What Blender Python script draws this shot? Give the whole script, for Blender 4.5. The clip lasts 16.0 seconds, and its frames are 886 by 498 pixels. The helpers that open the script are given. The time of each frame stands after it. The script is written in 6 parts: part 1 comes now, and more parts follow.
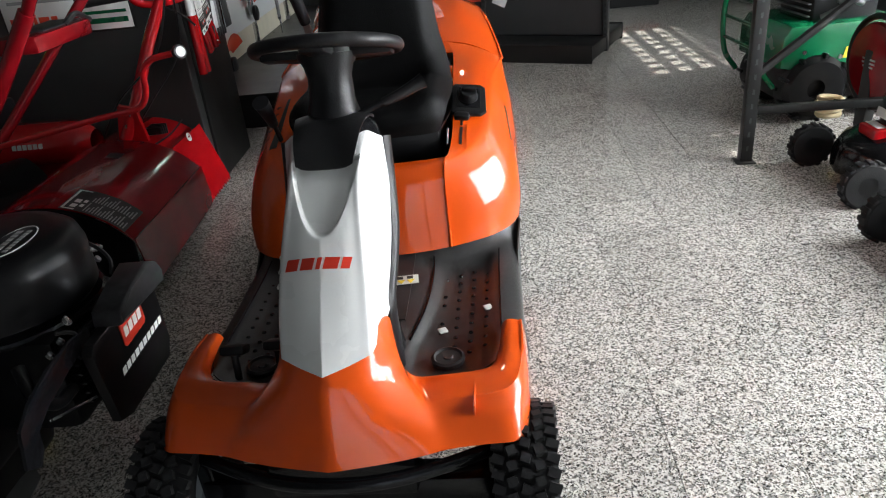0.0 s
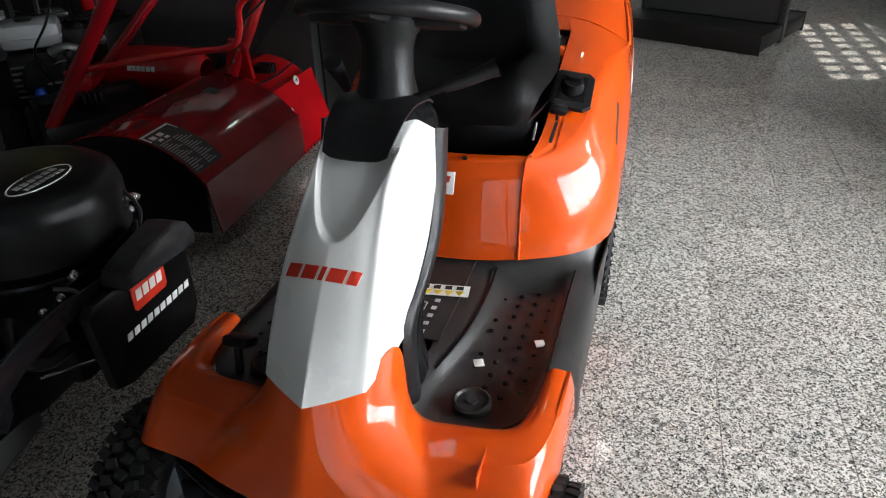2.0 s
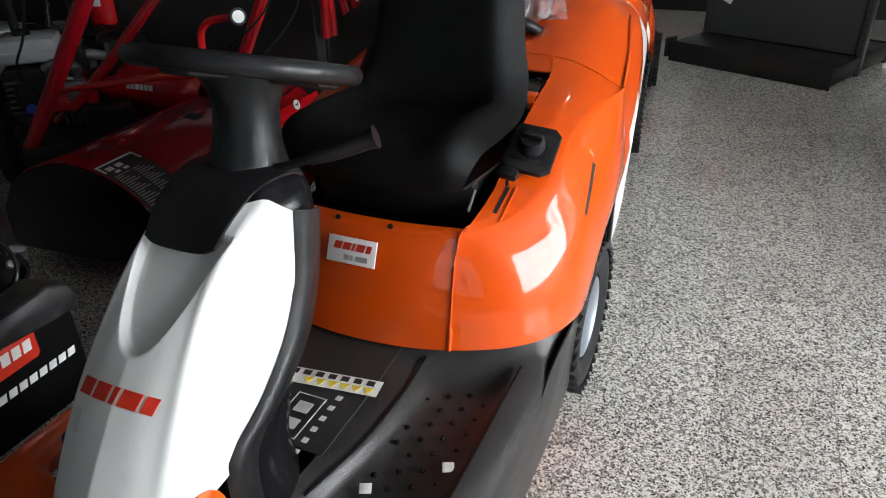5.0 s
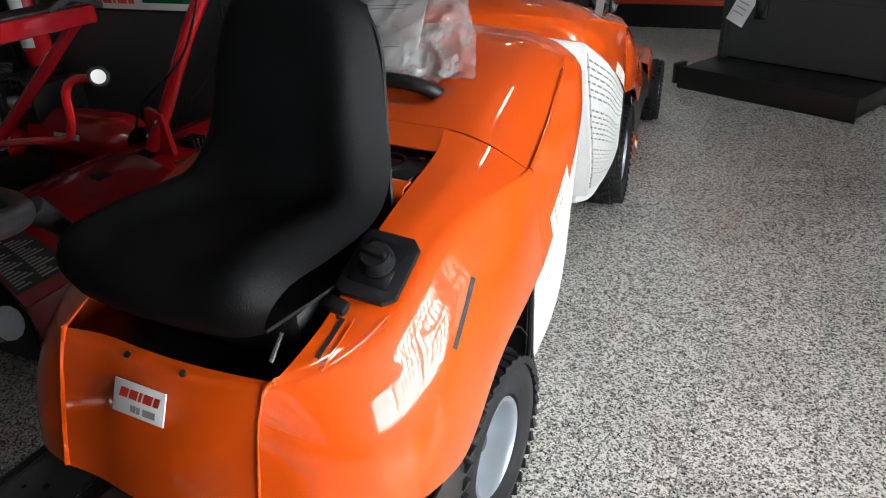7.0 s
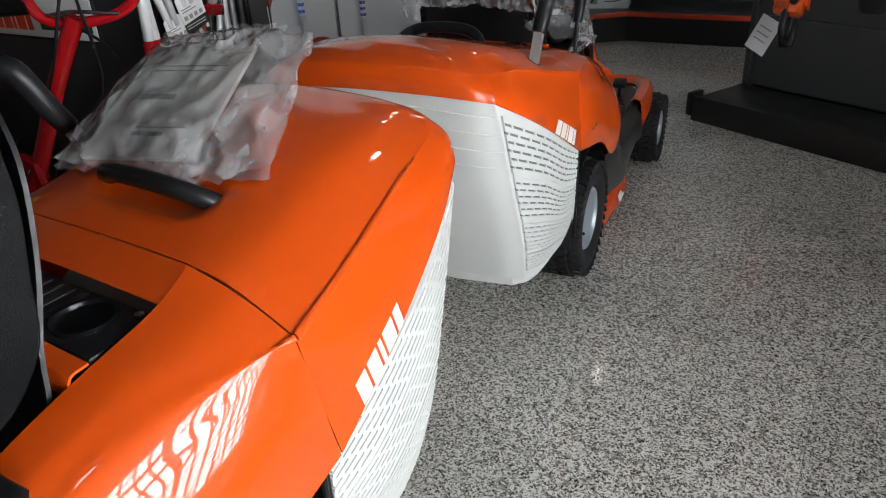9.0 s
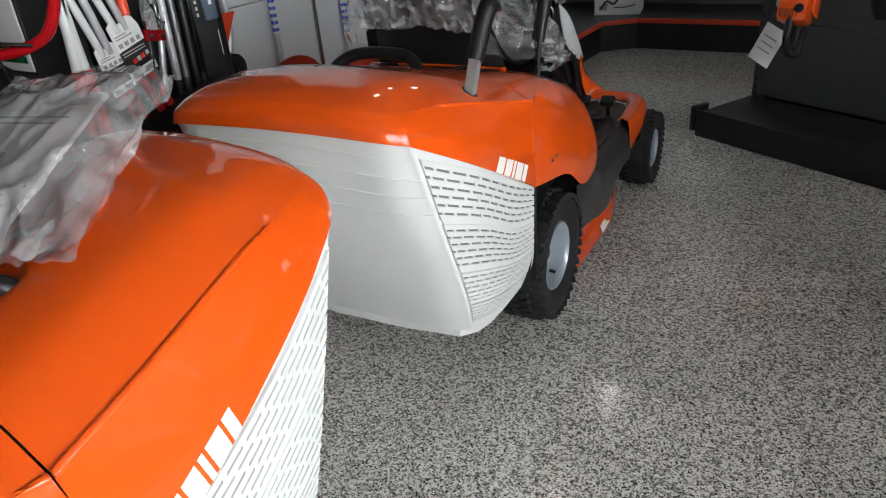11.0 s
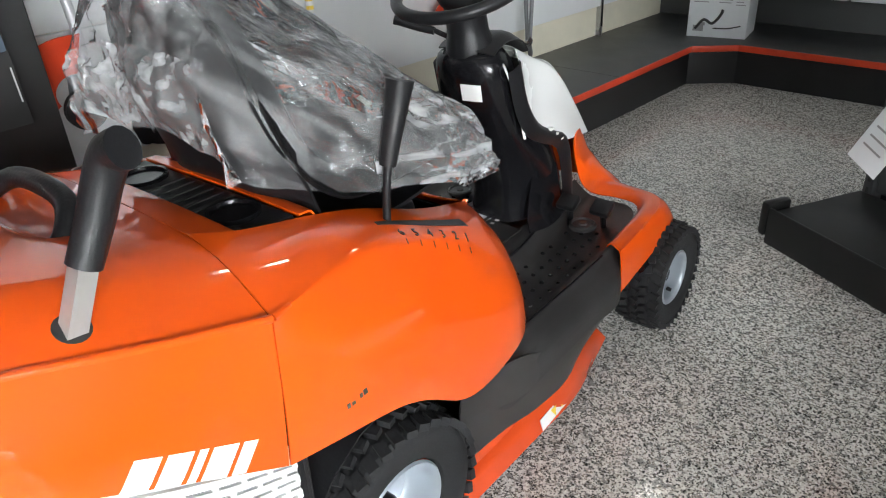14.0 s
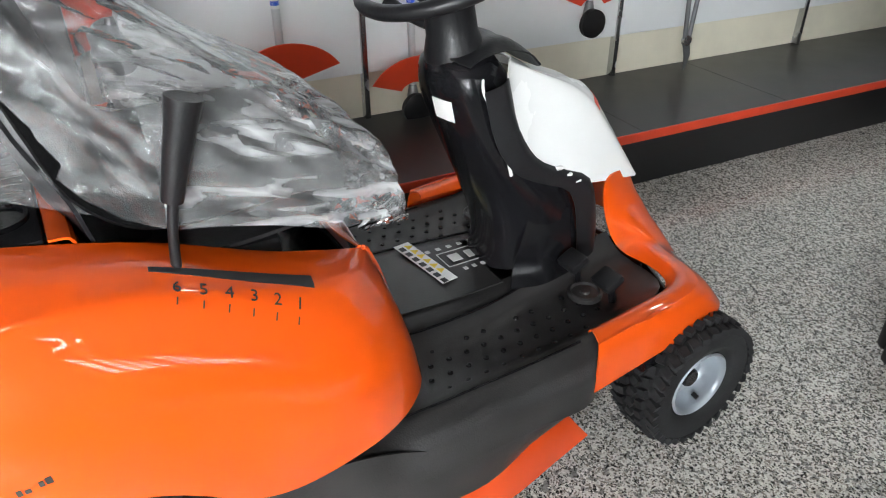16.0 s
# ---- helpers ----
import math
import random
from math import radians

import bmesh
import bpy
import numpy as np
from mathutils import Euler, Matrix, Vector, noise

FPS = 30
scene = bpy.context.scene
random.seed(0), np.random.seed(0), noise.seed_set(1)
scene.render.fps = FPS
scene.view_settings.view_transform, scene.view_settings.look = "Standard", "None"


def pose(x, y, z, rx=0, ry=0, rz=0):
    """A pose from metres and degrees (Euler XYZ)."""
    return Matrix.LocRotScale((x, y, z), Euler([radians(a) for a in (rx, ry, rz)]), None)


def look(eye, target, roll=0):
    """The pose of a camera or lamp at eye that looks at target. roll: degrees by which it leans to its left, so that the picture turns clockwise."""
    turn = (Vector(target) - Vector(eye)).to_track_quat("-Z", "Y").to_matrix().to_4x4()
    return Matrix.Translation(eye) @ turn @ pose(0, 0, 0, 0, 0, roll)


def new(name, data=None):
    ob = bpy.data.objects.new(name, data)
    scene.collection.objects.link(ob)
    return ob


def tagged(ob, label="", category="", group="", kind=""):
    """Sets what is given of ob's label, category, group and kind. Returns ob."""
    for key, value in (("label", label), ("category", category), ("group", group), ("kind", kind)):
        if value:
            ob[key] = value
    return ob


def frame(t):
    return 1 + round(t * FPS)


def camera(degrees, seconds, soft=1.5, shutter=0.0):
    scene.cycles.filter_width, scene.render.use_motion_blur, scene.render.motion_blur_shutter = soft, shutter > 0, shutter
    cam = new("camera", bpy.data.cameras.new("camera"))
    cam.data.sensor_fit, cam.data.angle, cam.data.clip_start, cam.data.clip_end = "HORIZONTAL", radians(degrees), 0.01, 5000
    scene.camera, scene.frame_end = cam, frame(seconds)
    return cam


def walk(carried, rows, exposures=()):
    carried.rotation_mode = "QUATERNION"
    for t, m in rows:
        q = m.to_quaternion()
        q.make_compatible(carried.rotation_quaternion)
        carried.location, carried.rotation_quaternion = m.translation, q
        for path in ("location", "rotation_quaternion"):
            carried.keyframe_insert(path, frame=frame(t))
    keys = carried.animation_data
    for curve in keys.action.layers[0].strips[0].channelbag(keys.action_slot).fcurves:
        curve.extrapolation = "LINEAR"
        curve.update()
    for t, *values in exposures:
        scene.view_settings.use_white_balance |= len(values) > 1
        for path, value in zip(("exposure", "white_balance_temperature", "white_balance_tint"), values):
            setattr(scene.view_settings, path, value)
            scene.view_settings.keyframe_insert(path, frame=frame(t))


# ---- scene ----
cam = camera(64.3, 16.0, soft=1.1)
PATH = [
    (0, (0.135, 0.143, 1.359), (0.02, 1.916, 0.441), -5.9),
    (0.5, (0.159, 0.261, 1.349), (-0.06, 1.997, 0.379), -1.7),
    (1, (0.199, 0.378, 1.328), (0.019, 2.071, 0.277), -0.3),
    (1.5, (0.211, 0.418, 1.331), (-0.15, 2.092, 0.298), -1.5),
    (2, (0.272, 0.468, 1.33), (-0.197, 2.135, 0.328), -1.5),
    (2.5, (0.379, 0.505, 1.339), (-0.167, 2.169, 0.373), -2.5),
    (3, (0.443, 0.554, 1.329), (-0.176, 2.199, 0.373), -3.9),
    (3.5, (0.448, 0.628, 1.318), (-0.18, 2.269, 0.363), -3.8),
    (3.7, (0.436, 0.682, 1.313), (-0.159, 2.339, 0.364), -2.9),
    (5.8, (0.596, 1.019, 1.325), (-0.14, 2.594, 0.336), -2.0),
    (6, (0.631, 1.074, 1.324), (-0.117, 2.647, 0.341), -3.5),
    (6.5, (0.66, 1.226, 1.328), (-0.107, 2.814, 0.385), -4.7),
    (7, (0.671, 1.421, 1.334), (-0.113, 2.999, 0.387), -3.2),
    (7.5, (0.74, 1.609, 1.334), (-0.201, 3.109, 0.405), -3.4),
    (8, (0.823, 1.785, 1.349), (-0.123, 3.308, 0.462), -3.5),
    (8.5, (0.845, 1.916, 1.343), (-0.056, 3.45, 0.429), -3.6),
    (9, (0.845, 2.112, 1.345), (-0.072, 3.617, 0.398), -3.5),
    (9.2, (0.856, 2.174, 1.336), (-0.044, 3.683, 0.381), -4.8),
    (11.3, (0.961, 2.57, 1.338), (-0.061, 4.017, 0.41), -5.0),
    (11.5, (0.927, 2.666, 1.33), (-0.067, 4.137, 0.408), -3.3),
    (12, (0.869, 2.901, 1.349), (-0.158, 4.352, 0.432), -4.2),
    (12.5, (0.886, 3.15, 1.323), (-0.287, 4.473, 0.389), -2.7),
    (13, (0.886, 3.365, 1.318), (-0.264, 4.694, 0.365), -2.9),
    (13.5, (0.861, 3.577, 1.33), (-0.288, 4.901, 0.368), -0.5),
    (14, (0.863, 3.737, 1.322), (-0.383, 4.964, 0.352), -3.4),
    (14.5, (0.975, 3.939, 1.325), (-0.429, 5.004, 0.38), -1.1),
    (14.8, (1.02, 4.04, 1.342), (-0.457, 5.034, 0.43), -3.0),
    (15, (1.013, 4.111, 1.332), (-0.475, 5.069, 0.401), -3.9),
    (15.5, (0.952, 4.294, 1.322), (-0.57, 5.128, 0.329), -0.0),
    (16, (0.912, 4.429, 1.302), (-0.623, 5.173, 0.258), -0.3),
]
walk(cam, [(t, look(eye, target, roll)) for t, eye, target, roll in PATH], exposures=[(0, 0.4), (2, 0.2), (3.5, 0.05), (6, 0.1), (7.5, 0.17), (9, -0.25), (11.5, -0.12), (12.5, -0.1), (13.3, 0.55), (14, 1.0), (16, 1.22)])

from mathutils.bvhtree import BVHTree

# ---- light ----
world = bpy.data.worlds.new("world")
scene.world = world
world.use_nodes = True
wn, wl = world.node_tree.nodes, world.node_tree.links
sky = wn.new("ShaderNodeTexSky")
sky.sky_type, sky.sun_disc = "NISHITA", False
sky.sun_elevation, sky.sun_rotation = radians(48), radians(75)
wl.new(sky.outputs["Color"], wn["Background"].inputs["Color"])
wn["Background"].inputs["Strength"].default_value = 0.10

sun = new("sun", bpy.data.lights.new("sun", "SUN"))
sun.data.energy, sun.data.angle, sun.data.color = 5.0, radians(0.5), (1.0, 0.95, 0.87)
sun.matrix_world = look((6, 4.2, 6.84), (0, 2.9, 0))


def window_fill_light(x, y, z, tx, ty, tz, w, h, power, color=(0.93, 0.97, 1.0)):
    lamp = new("window_fill_light", bpy.data.lights.new("window_fill_light", "AREA"))
    lamp.data.shape, lamp.data.size, lamp.data.size_y = "RECTANGLE", w, h
    lamp.data.energy, lamp.data.color = power, color
    lamp.matrix_world = look((x, y, z), (tx, ty, tz))
    return lamp


window_fill_light(3.83, 1.91, 1.38, 0, 1.91, 1.38, 3.4, 1.84, 510)
window_fill_light(3.83, 4.045, 1.51, 0, 4.045, 1.51, .6, 2.08, 18)
window_fill_light(3.83, 6.45, 2.1, 0, 6.45, 2.1, 1.7, 1.0, 36)
# Front fill: an added lamp in the made-up south opening.
window_fill_light(1.65, -2.84, 1.45, 1.65, 0, 1.45, 3.2, 2.4, 13)


# ---- materials ----
def surface(name, color, rough=0.5, metal=0.0, vary=0.12, scale=6.0, grain=0.0, grain_scale=180.0, bump=0.0, coat=0.0, spec=0.5):
    """A painted, plastic or metal surface: broad and fine tint changes, uneven gloss, fine relief."""
    m = bpy.data.materials.new(name)
    m.use_nodes = True
    n, l = m.node_tree.nodes, m.node_tree.links
    b = n["Principled BSDF"]
    geo = n.new("ShaderNodeNewGeometry")
    big, fine = n.new("ShaderNodeTexNoise"), n.new("ShaderNodeTexNoise")
    big.inputs["Scale"].default_value, big.inputs["Detail"].default_value = scale, 5
    fine.inputs["Scale"].default_value, fine.inputs["Detail"].default_value = grain_scale, 3
    l.new(geo.outputs["Position"], big.inputs["Vector"])
    l.new(geo.outputs["Position"], fine.inputs["Vector"])
    ramp = n.new("ShaderNodeValToRGB")
    ramp.color_ramp.elements[0].position, ramp.color_ramp.elements[1].position = 0.3, 0.7
    lo = [max(0.0, c * (1 - vary)) for c in color]
    hi = [min(1.0, c * (1 + vary)) for c in color]
    ramp.color_ramp.elements[0].color, ramp.color_ramp.elements[1].color = (*lo, 1), (*hi, 1)
    l.new(big.outputs["Fac"], ramp.inputs["Fac"])
    out = ramp.outputs["Color"]
    if grain:
        mix = n.new("ShaderNodeMix")
        mix.data_type, mix.blend_type = "RGBA", "OVERLAY"
        mix.inputs[0].default_value = grain
        l.new(out, mix.inputs[6])
        l.new(fine.outputs["Color"], mix.inputs[7])
        out = mix.outputs[2]
    l.new(out, b.inputs["Base Color"])
    rr = n.new("ShaderNodeMapRange")
    rr.inputs["To Min"].default_value, rr.inputs["To Max"].default_value = max(0.02, rough * 0.8), min(1.0, rough * 1.25)
    l.new(big.outputs["Fac"], rr.inputs["Value"])
    l.new(rr.outputs["Result"], b.inputs["Roughness"])
    b.inputs["Metallic"].default_value = metal
    b.inputs["Coat Weight"].default_value = coat
    b.inputs["Coat Roughness"].default_value = 0.018
    b.inputs["Coat IOR"].default_value = 1.7
    b.inputs["Specular IOR Level"].default_value = spec
    if bump:
        bn = n.new("ShaderNodeBump")
        bn.inputs["Strength"].default_value, bn.inputs["Distance"].default_value = bump, 0.002
        l.new(fine.outputs["Fac"], bn.inputs["Height"])
        l.new(bn.outputs["Normal"], b.inputs["Normal"])
    return m


def granite():
    """Polished grey granite tiles: pale ground, black and brown flecks."""
    m = bpy.data.materials.new("granite")
    m.use_nodes = True
    n, l = m.node_tree.nodes, m.node_tree.links
    b = n["Principled BSDF"]
    geo = n.new("ShaderNodeNewGeometry")
    info = n.new("ShaderNodeObjectInfo")

    def cells(scale, stops):
        v = n.new("ShaderNodeTexVoronoi")
        v.inputs["Scale"].default_value = scale
        l.new(geo.outputs["Position"], v.inputs["Vector"])
        sep = n.new("ShaderNodeSeparateColor")
        l.new(v.outputs["Color"], sep.inputs["Color"])
        r = n.new("ShaderNodeValToRGB")
        r.color_ramp.interpolation = "CONSTANT"
        while len(r.color_ramp.elements) < len(stops):
            r.color_ramp.elements.new(0.5)
        for e, (p, c) in zip(r.color_ramp.elements, stops):
            e.position, e.color = p, (*c, 1)
        l.new(sep.outputs["Red"], r.inputs["Fac"])
        return r.outputs["Color"]

    fine = cells(270, [(0.0, (0.03, 0.03, 0.028)), (0.14, (0.27, 0.24, 0.205)), (0.30, (0.66, 0.635, 0.59)), (0.66, (0.84, 0.82, 0.77))])
    coarse = cells(138, [(0.0, (0.025, 0.025, 0.024)), (0.21, (0.34, 0.305, 0.26)), (0.34, (0.72, 0.695, 0.645)), (0.7, (0.86, 0.84, 0.80))])
    mix = n.new("ShaderNodeMix")
    mix.data_type, mix.blend_type = "RGBA", "DARKEN"
    mix.inputs[0].default_value = 0.64
    l.new(fine, mix.inputs[6])
    l.new(coarse, mix.inputs[7])
    tone = n.new("ShaderNodeHueSaturation")
    val = n.new("ShaderNodeMapRange")
    val.inputs["To Min"].default_value, val.inputs["To Max"].default_value = 0.90, 1.06
    l.new(info.outputs["Random"], val.inputs["Value"])
    l.new(val.outputs["Result"], tone.inputs["Value"])
    l.new(mix.outputs[2], tone.inputs["Color"])
    l.new(tone.outputs["Color"], b.inputs["Base Color"])
    wear = n.new("ShaderNodeTexNoise")
    wear.inputs["Scale"].default_value, wear.inputs["Detail"].default_value = 1.7, 6
    l.new(geo.outputs["Position"], wear.inputs["Vector"])
    rr = n.new("ShaderNodeMapRange")
    rr.inputs["From Min"].default_value, rr.inputs["From Max"].default_value = 0.3, 0.7
    rr.inputs["To Min"].default_value, rr.inputs["To Max"].default_value = 0.05, 0.17
    l.new(wear.outputs["Fac"], rr.inputs["Value"])
    l.new(rr.outputs["Result"], b.inputs["Roughness"])
    return m


def film_plastic(name, veil, folds, along, rough=0.16, bump_depth=0.012, span=(0.8, 1.6), ior=1.4, across=1.6, run=0.35):
    """Thin clear polythene: see-through, milky along the folds that run in direction along, with glints."""
    m = bpy.data.materials.new(name)
    m.use_nodes = True
    n, l = m.node_tree.nodes, m.node_tree.links
    out = n["Material Output"]
    n.remove(n["Principled BSDF"])
    clear, gloss, milk, diff = n.new("ShaderNodeBsdfTransparent"), n.new("ShaderNodeBsdfGlossy"), n.new("ShaderNodeBsdfTranslucent"), n.new("ShaderNodeBsdfDiffuse")
    clear.inputs["Color"].default_value = (0.97, 0.975, 0.98, 1)
    gloss.inputs["Roughness"].default_value = rough
    milk.inputs["Color"].default_value = (0.93, 0.94, 0.95, 1)
    diff.inputs["Color"].default_value = (0.93, 0.94, 0.95, 1)
    geo, drawn = n.new("ShaderNodeNewGeometry"), n.new("ShaderNodeCombineXYZ")
    d = Vector(along).normalized()
    side = d.cross(Vector((1, 0, 0))).normalized()
    for k, (axis, s) in enumerate(((Vector((1, 0, 0)), across), (d, run), (side, across))):
        dot = n.new("ShaderNodeVectorMath")
        dot.operation = "DOT_PRODUCT"
        dot.inputs[1].default_value = axis * s
        l.new(geo.outputs["Position"], dot.inputs[0])
        l.new(dot.outputs["Value"], drawn.inputs[k])
    noi, fold, bump, part_veil = n.new("ShaderNodeTexNoise"), n.new("ShaderNodeTexNoise"), n.new("ShaderNodeBump"), n.new("ShaderNodeMapRange")
    noi.inputs["Scale"].default_value, noi.inputs["Detail"].default_value, noi.inputs["Distortion"].default_value = 15, 1.6, 0.6
    l.new(drawn.outputs["Vector"], noi.inputs["Vector"])
    bump.inputs["Strength"].default_value, bump.inputs["Distance"].default_value = 1.0, bump_depth
    l.new(noi.outputs["Fac"], bump.inputs["Height"])
    l.new(bump.outputs["Normal"], gloss.inputs["Normal"])
    l.new(bump.outputs["Normal"], diff.inputs["Normal"])
    fold.inputs["Scale"].default_value, fold.inputs["Detail"].default_value = 18, 2.0
    l.new(drawn.outputs["Vector"], fold.inputs["Vector"])
    part_veil.inputs["From Min"].default_value, part_veil.inputs["From Max"].default_value = span
    part_veil.inputs["To Min"].default_value, part_veil.inputs["To Max"].default_value = veil, folds
    l.new(fold.outputs["Fac"], part_veil.inputs["Value"])
    a1, a2, a3 = n.new("ShaderNodeMixShader"), n.new("ShaderNodeMixShader"), n.new("ShaderNodeMixShader")
    a1.inputs[0].default_value = 0.75
    l.new(milk.outputs[0], a1.inputs[1])
    l.new(diff.outputs[0], a1.inputs[2])
    l.new(part_veil.outputs["Result"], a2.inputs[0])
    l.new(clear.outputs[0], a2.inputs[1])
    l.new(a1.outputs[0], a2.inputs[2])
    fres = n.new("ShaderNodeFresnel")
    fres.inputs["IOR"].default_value = ior
    l.new(fres.outputs[0], a3.inputs[0])
    l.new(a2.outputs[0], a3.inputs[1])
    l.new(gloss.outputs[0], a3.inputs[2])
    l.new(a3.outputs[0], out.inputs["Surface"])
    return m


ORANGE = surface("orange_plastic", (0.66, 0.074, 0.003), 0.38, vary=0.04, scale=3, coat=1.0, spec=0.15)
DECK_RED = surface("orange_steel", (0.62, 0.065, 0.012), 0.14, vary=0.06, coat=0.5)
WHITE = surface("white_plastic", (0.68, 0.69, 0.68), 0.26, vary=0.03, scale=4, coat=0.25)
BOX_WHITE = surface("catcher_plastic", (0.66, 0.67, 0.65), 0.5, vary=0.05, scale=5, bump=0.15)
BLACK = surface("black_plastic", (0.010, 0.010, 0.011), 0.36, vary=0.3, bump=0.25, spec=0.3)
GLOSS_BLACK = surface("gloss_black", (0.006, 0.006, 0.007), 0.16, vary=0.3, spec=0.4)
MAT_GREY = surface("footwell_plastic", (0.026, 0.025, 0.025), 0.33, vary=0.25, scale=9, bump=0.3, grain_scale=260, spec=0.4)
SEAT_VINYL = surface("seat_vinyl", (0.0025, 0.0025, 0.0028), 0.58, vary=0.3, bump=0.5, grain_scale=420, spec=0.15)
RUBBER = surface("tyre_rubber", (0.016, 0.016, 0.017), 0.72, vary=0.3, scale=14, bump=0.4, spec=0.3)
RIM = surface("rim_paint", (0.40, 0.44, 0.48), 0.30, metal=0.5, vary=0.06)
STEEL = surface("bare_steel", (0.55, 0.55, 0.56), 0.26, metal=1.0, vary=0.15)
LEVER_STEEL = surface("zinc_steel", (0.34, 0.33, 0.31), 0.36, metal=0.5, vary=0.15)
RED = surface("red_paint", (0.46, 0.006, 0.010), 0.10, vary=0.12, coat=0.4)
DARK_RED = surface("dark_red_paint", (0.22, 0.004, 0.008), 0.12, vary=0.2, spec=0.4, coat=0.3)
GREEN = surface("green_paint", (0.0, 0.12, 0.042), 0.25, vary=0.1, coat=0.4)
LABEL_WHITE = surface("label_white", (0.78, 0.78, 0.76), 0.4, vary=0.03)
LABEL_RED = surface("logo_red", (0.55, 0.03, 0.012), 0.4, vary=0.05)
LOGO_WHITE = surface("logo_white", (0.85, 0.82, 0.76), 0.4, vary=0.03)
YELLOW = surface("warning_yellow", (0.80, 0.60, 0.04), 0.4, vary=0.05)
BLUE = surface("blue_plastic", (0.02, 0.10, 0.62), 0.35, vary=0.08)
INK = surface("black_print", (0.02, 0.02, 0.02), 0.5, vary=0.1)
# Shade inside the catcher slots, put into an even grey.
SLOT_SHADE = surface("slot_shade", (0.17, 0.17, 0.168), 0.7, vary=0.1)
PALE_PRINT = surface("pale_print", (0.55, 0.55, 0.54), 0.5, vary=0.1)
GREY_PRINT = surface("grey_print", (0.30, 0.30, 0.30), 0.5, vary=0.1)
WALL_DARK = surface("dark_grey_panel", (0.032, 0.033, 0.033), 0.55, vary=0.12, scale=2.5, bump=0.1)
WALL_GREY = surface("grey_slatwall", (0.74, 0.76, 0.76), 0.45, vary=0.04, scale=1.5)
WALL_PLAIN = surface("grey_wall_paint", (0.07, 0.073, 0.073), 0.7, vary=0.08, scale=1.3, bump=0.1)
CREAM = surface("cream_wall", (0.72, 0.68, 0.55), 0.6, vary=0.06)
CEILING = surface("ceiling_paint", (0.10, 0.10, 0.098), 0.8, vary=0.04)
PLAT_TOP = surface("platform_top", (0.012, 0.0125, 0.013), 0.32, vary=0.2, bump=0.1)
PLAT_FACE = surface("platform_face", (0.010, 0.010, 0.011), 0.34, vary=0.2)
TRIM = surface("orange_trim", (0.64, 0.055, 0.018), 0.4, vary=0.08)
SHELF = surface("shelf_steel", (0.042, 0.044, 0.045), 0.4, vary=0.06, bump=0.08)
SHELF_BLACK = surface("shelf_base", (0.008, 0.008, 0.008), 0.45, vary=0.3)
CARD = surface("printed_card", (0.74, 0.77, 0.78), 0.5, vary=0.06)
CARD_BROWN = surface("brown_card", (0.34, 0.24, 0.15), 0.8, vary=0.12)
ALU = surface("cast_aluminium", (0.22, 0.225, 0.23), 0.38, metal=0.8, vary=0.18, bump=0.3)
WOOD = surface("pale_wood", (0.55, 0.45, 0.28), 0.6, vary=0.12)
# Black machine parts; on the green tiller's tyres it also carries shade.
DEEP_BLACK = surface("machine_black", (0.004, 0.004, 0.0045), 0.3, vary=0.3, spec=0.25)
WORN_BLACK = surface("worn_black", (.035, .035, .037), .35, metal=.4, vary=.5, scale=30)
TANK_GREY = surface("tank_grey", (.30, .31, .32), .35, vary=.15, bump=.1)
TUBE = surface("bright_tube", (0.62, 0.63, 0.64), 0.3, metal=0.5, vary=0.08)
GRANITE = granite()
FILM = film_plastic("clear_film", 0.05, 0.32, (0, 0.80, -0.60), 0.08, 0.008, (0.44, 0.80), 1.40, 2.0, 0.045)
FILM_FOLDED = film_plastic("folded_film", 0.15, 0.56, (0, 0.95, -0.12), 0.09, 0.010, (0.42, 0.78), 1.45, 2.2, 0.045)
BAG = film_plastic("bag_film", 0.13, 0.42, (0.3, 0.8, 0.5), 0.09, 0.010, (0.38, 0.80), 1.6, 1.5, 0.25)
PAPER = surface("manual_paper", (0.72, 0.71, 0.69), 0.6, vary=0.04)
GLASS = bpy.data.materials.new("window_glass")
GLASS.use_nodes = True
GLASS.node_tree.nodes["Principled BSDF"].inputs["Transmission Weight"].default_value = 1.0
GLASS.node_tree.nodes["Principled BSDF"].inputs["Roughness"].default_value = 0.0


# ---- mesh helpers ----
def part(name, bm, material, parent=None, label="", smooth=True, sharp=38):
    """Links a bmesh as one mesh object, under a thing or a part."""
    me = bpy.data.meshes.new(name)
    bmesh.ops.recalc_face_normals(bm, faces=bm.faces)
    bm.to_mesh(me)
    bm.free()
    if smooth:
        me.polygons.foreach_set("use_smooth", [True] * len(me.polygons))
        me.set_sharp_from_angle(angle=radians(sharp))
    me.materials.append(material)
    ob = new(name, me)
    ob.parent = parent
    if label:
        ob["label"] = label
    return ob


def thing(name, m, label, category, group="", kind=""):
    ob = new(name)
    ob.empty_display_size = 0.1
    ob.matrix_world = m
    return tagged(ob, label, category, group, kind)


def box(bm, x0, x1, y0, y1, z0, z1, bevel=0.0, m=None, seg=2):
    """An axis-parallel block with rounded edges, put through m."""
    g = bmesh.ops.create_cube(bm, size=1.0, matrix=Matrix.Translation(((x0 + x1) / 2, (y0 + y1) / 2, (z0 + z1) / 2)) @ Matrix.Diagonal((x1 - x0, y1 - y0, z1 - z0, 1)))
    vs = g["verts"]
    if bevel:
        es = list({e for v in vs for e in v.link_edges})
        r = bmesh.ops.bevel(bm, geom=es, offset=bevel, segments=seg, affect="EDGES", profile=0.5)
        vs = list({v for f in r["faces"] for v in f.verts} | {v for v in vs if v.is_valid})
    if m is not None:
        bmesh.ops.transform(bm, matrix=m, verts=vs)
    return vs


def block(x0, x1, y0, y1, z0, z1, bevel=0.0, m=None):
    bm = bmesh.new()
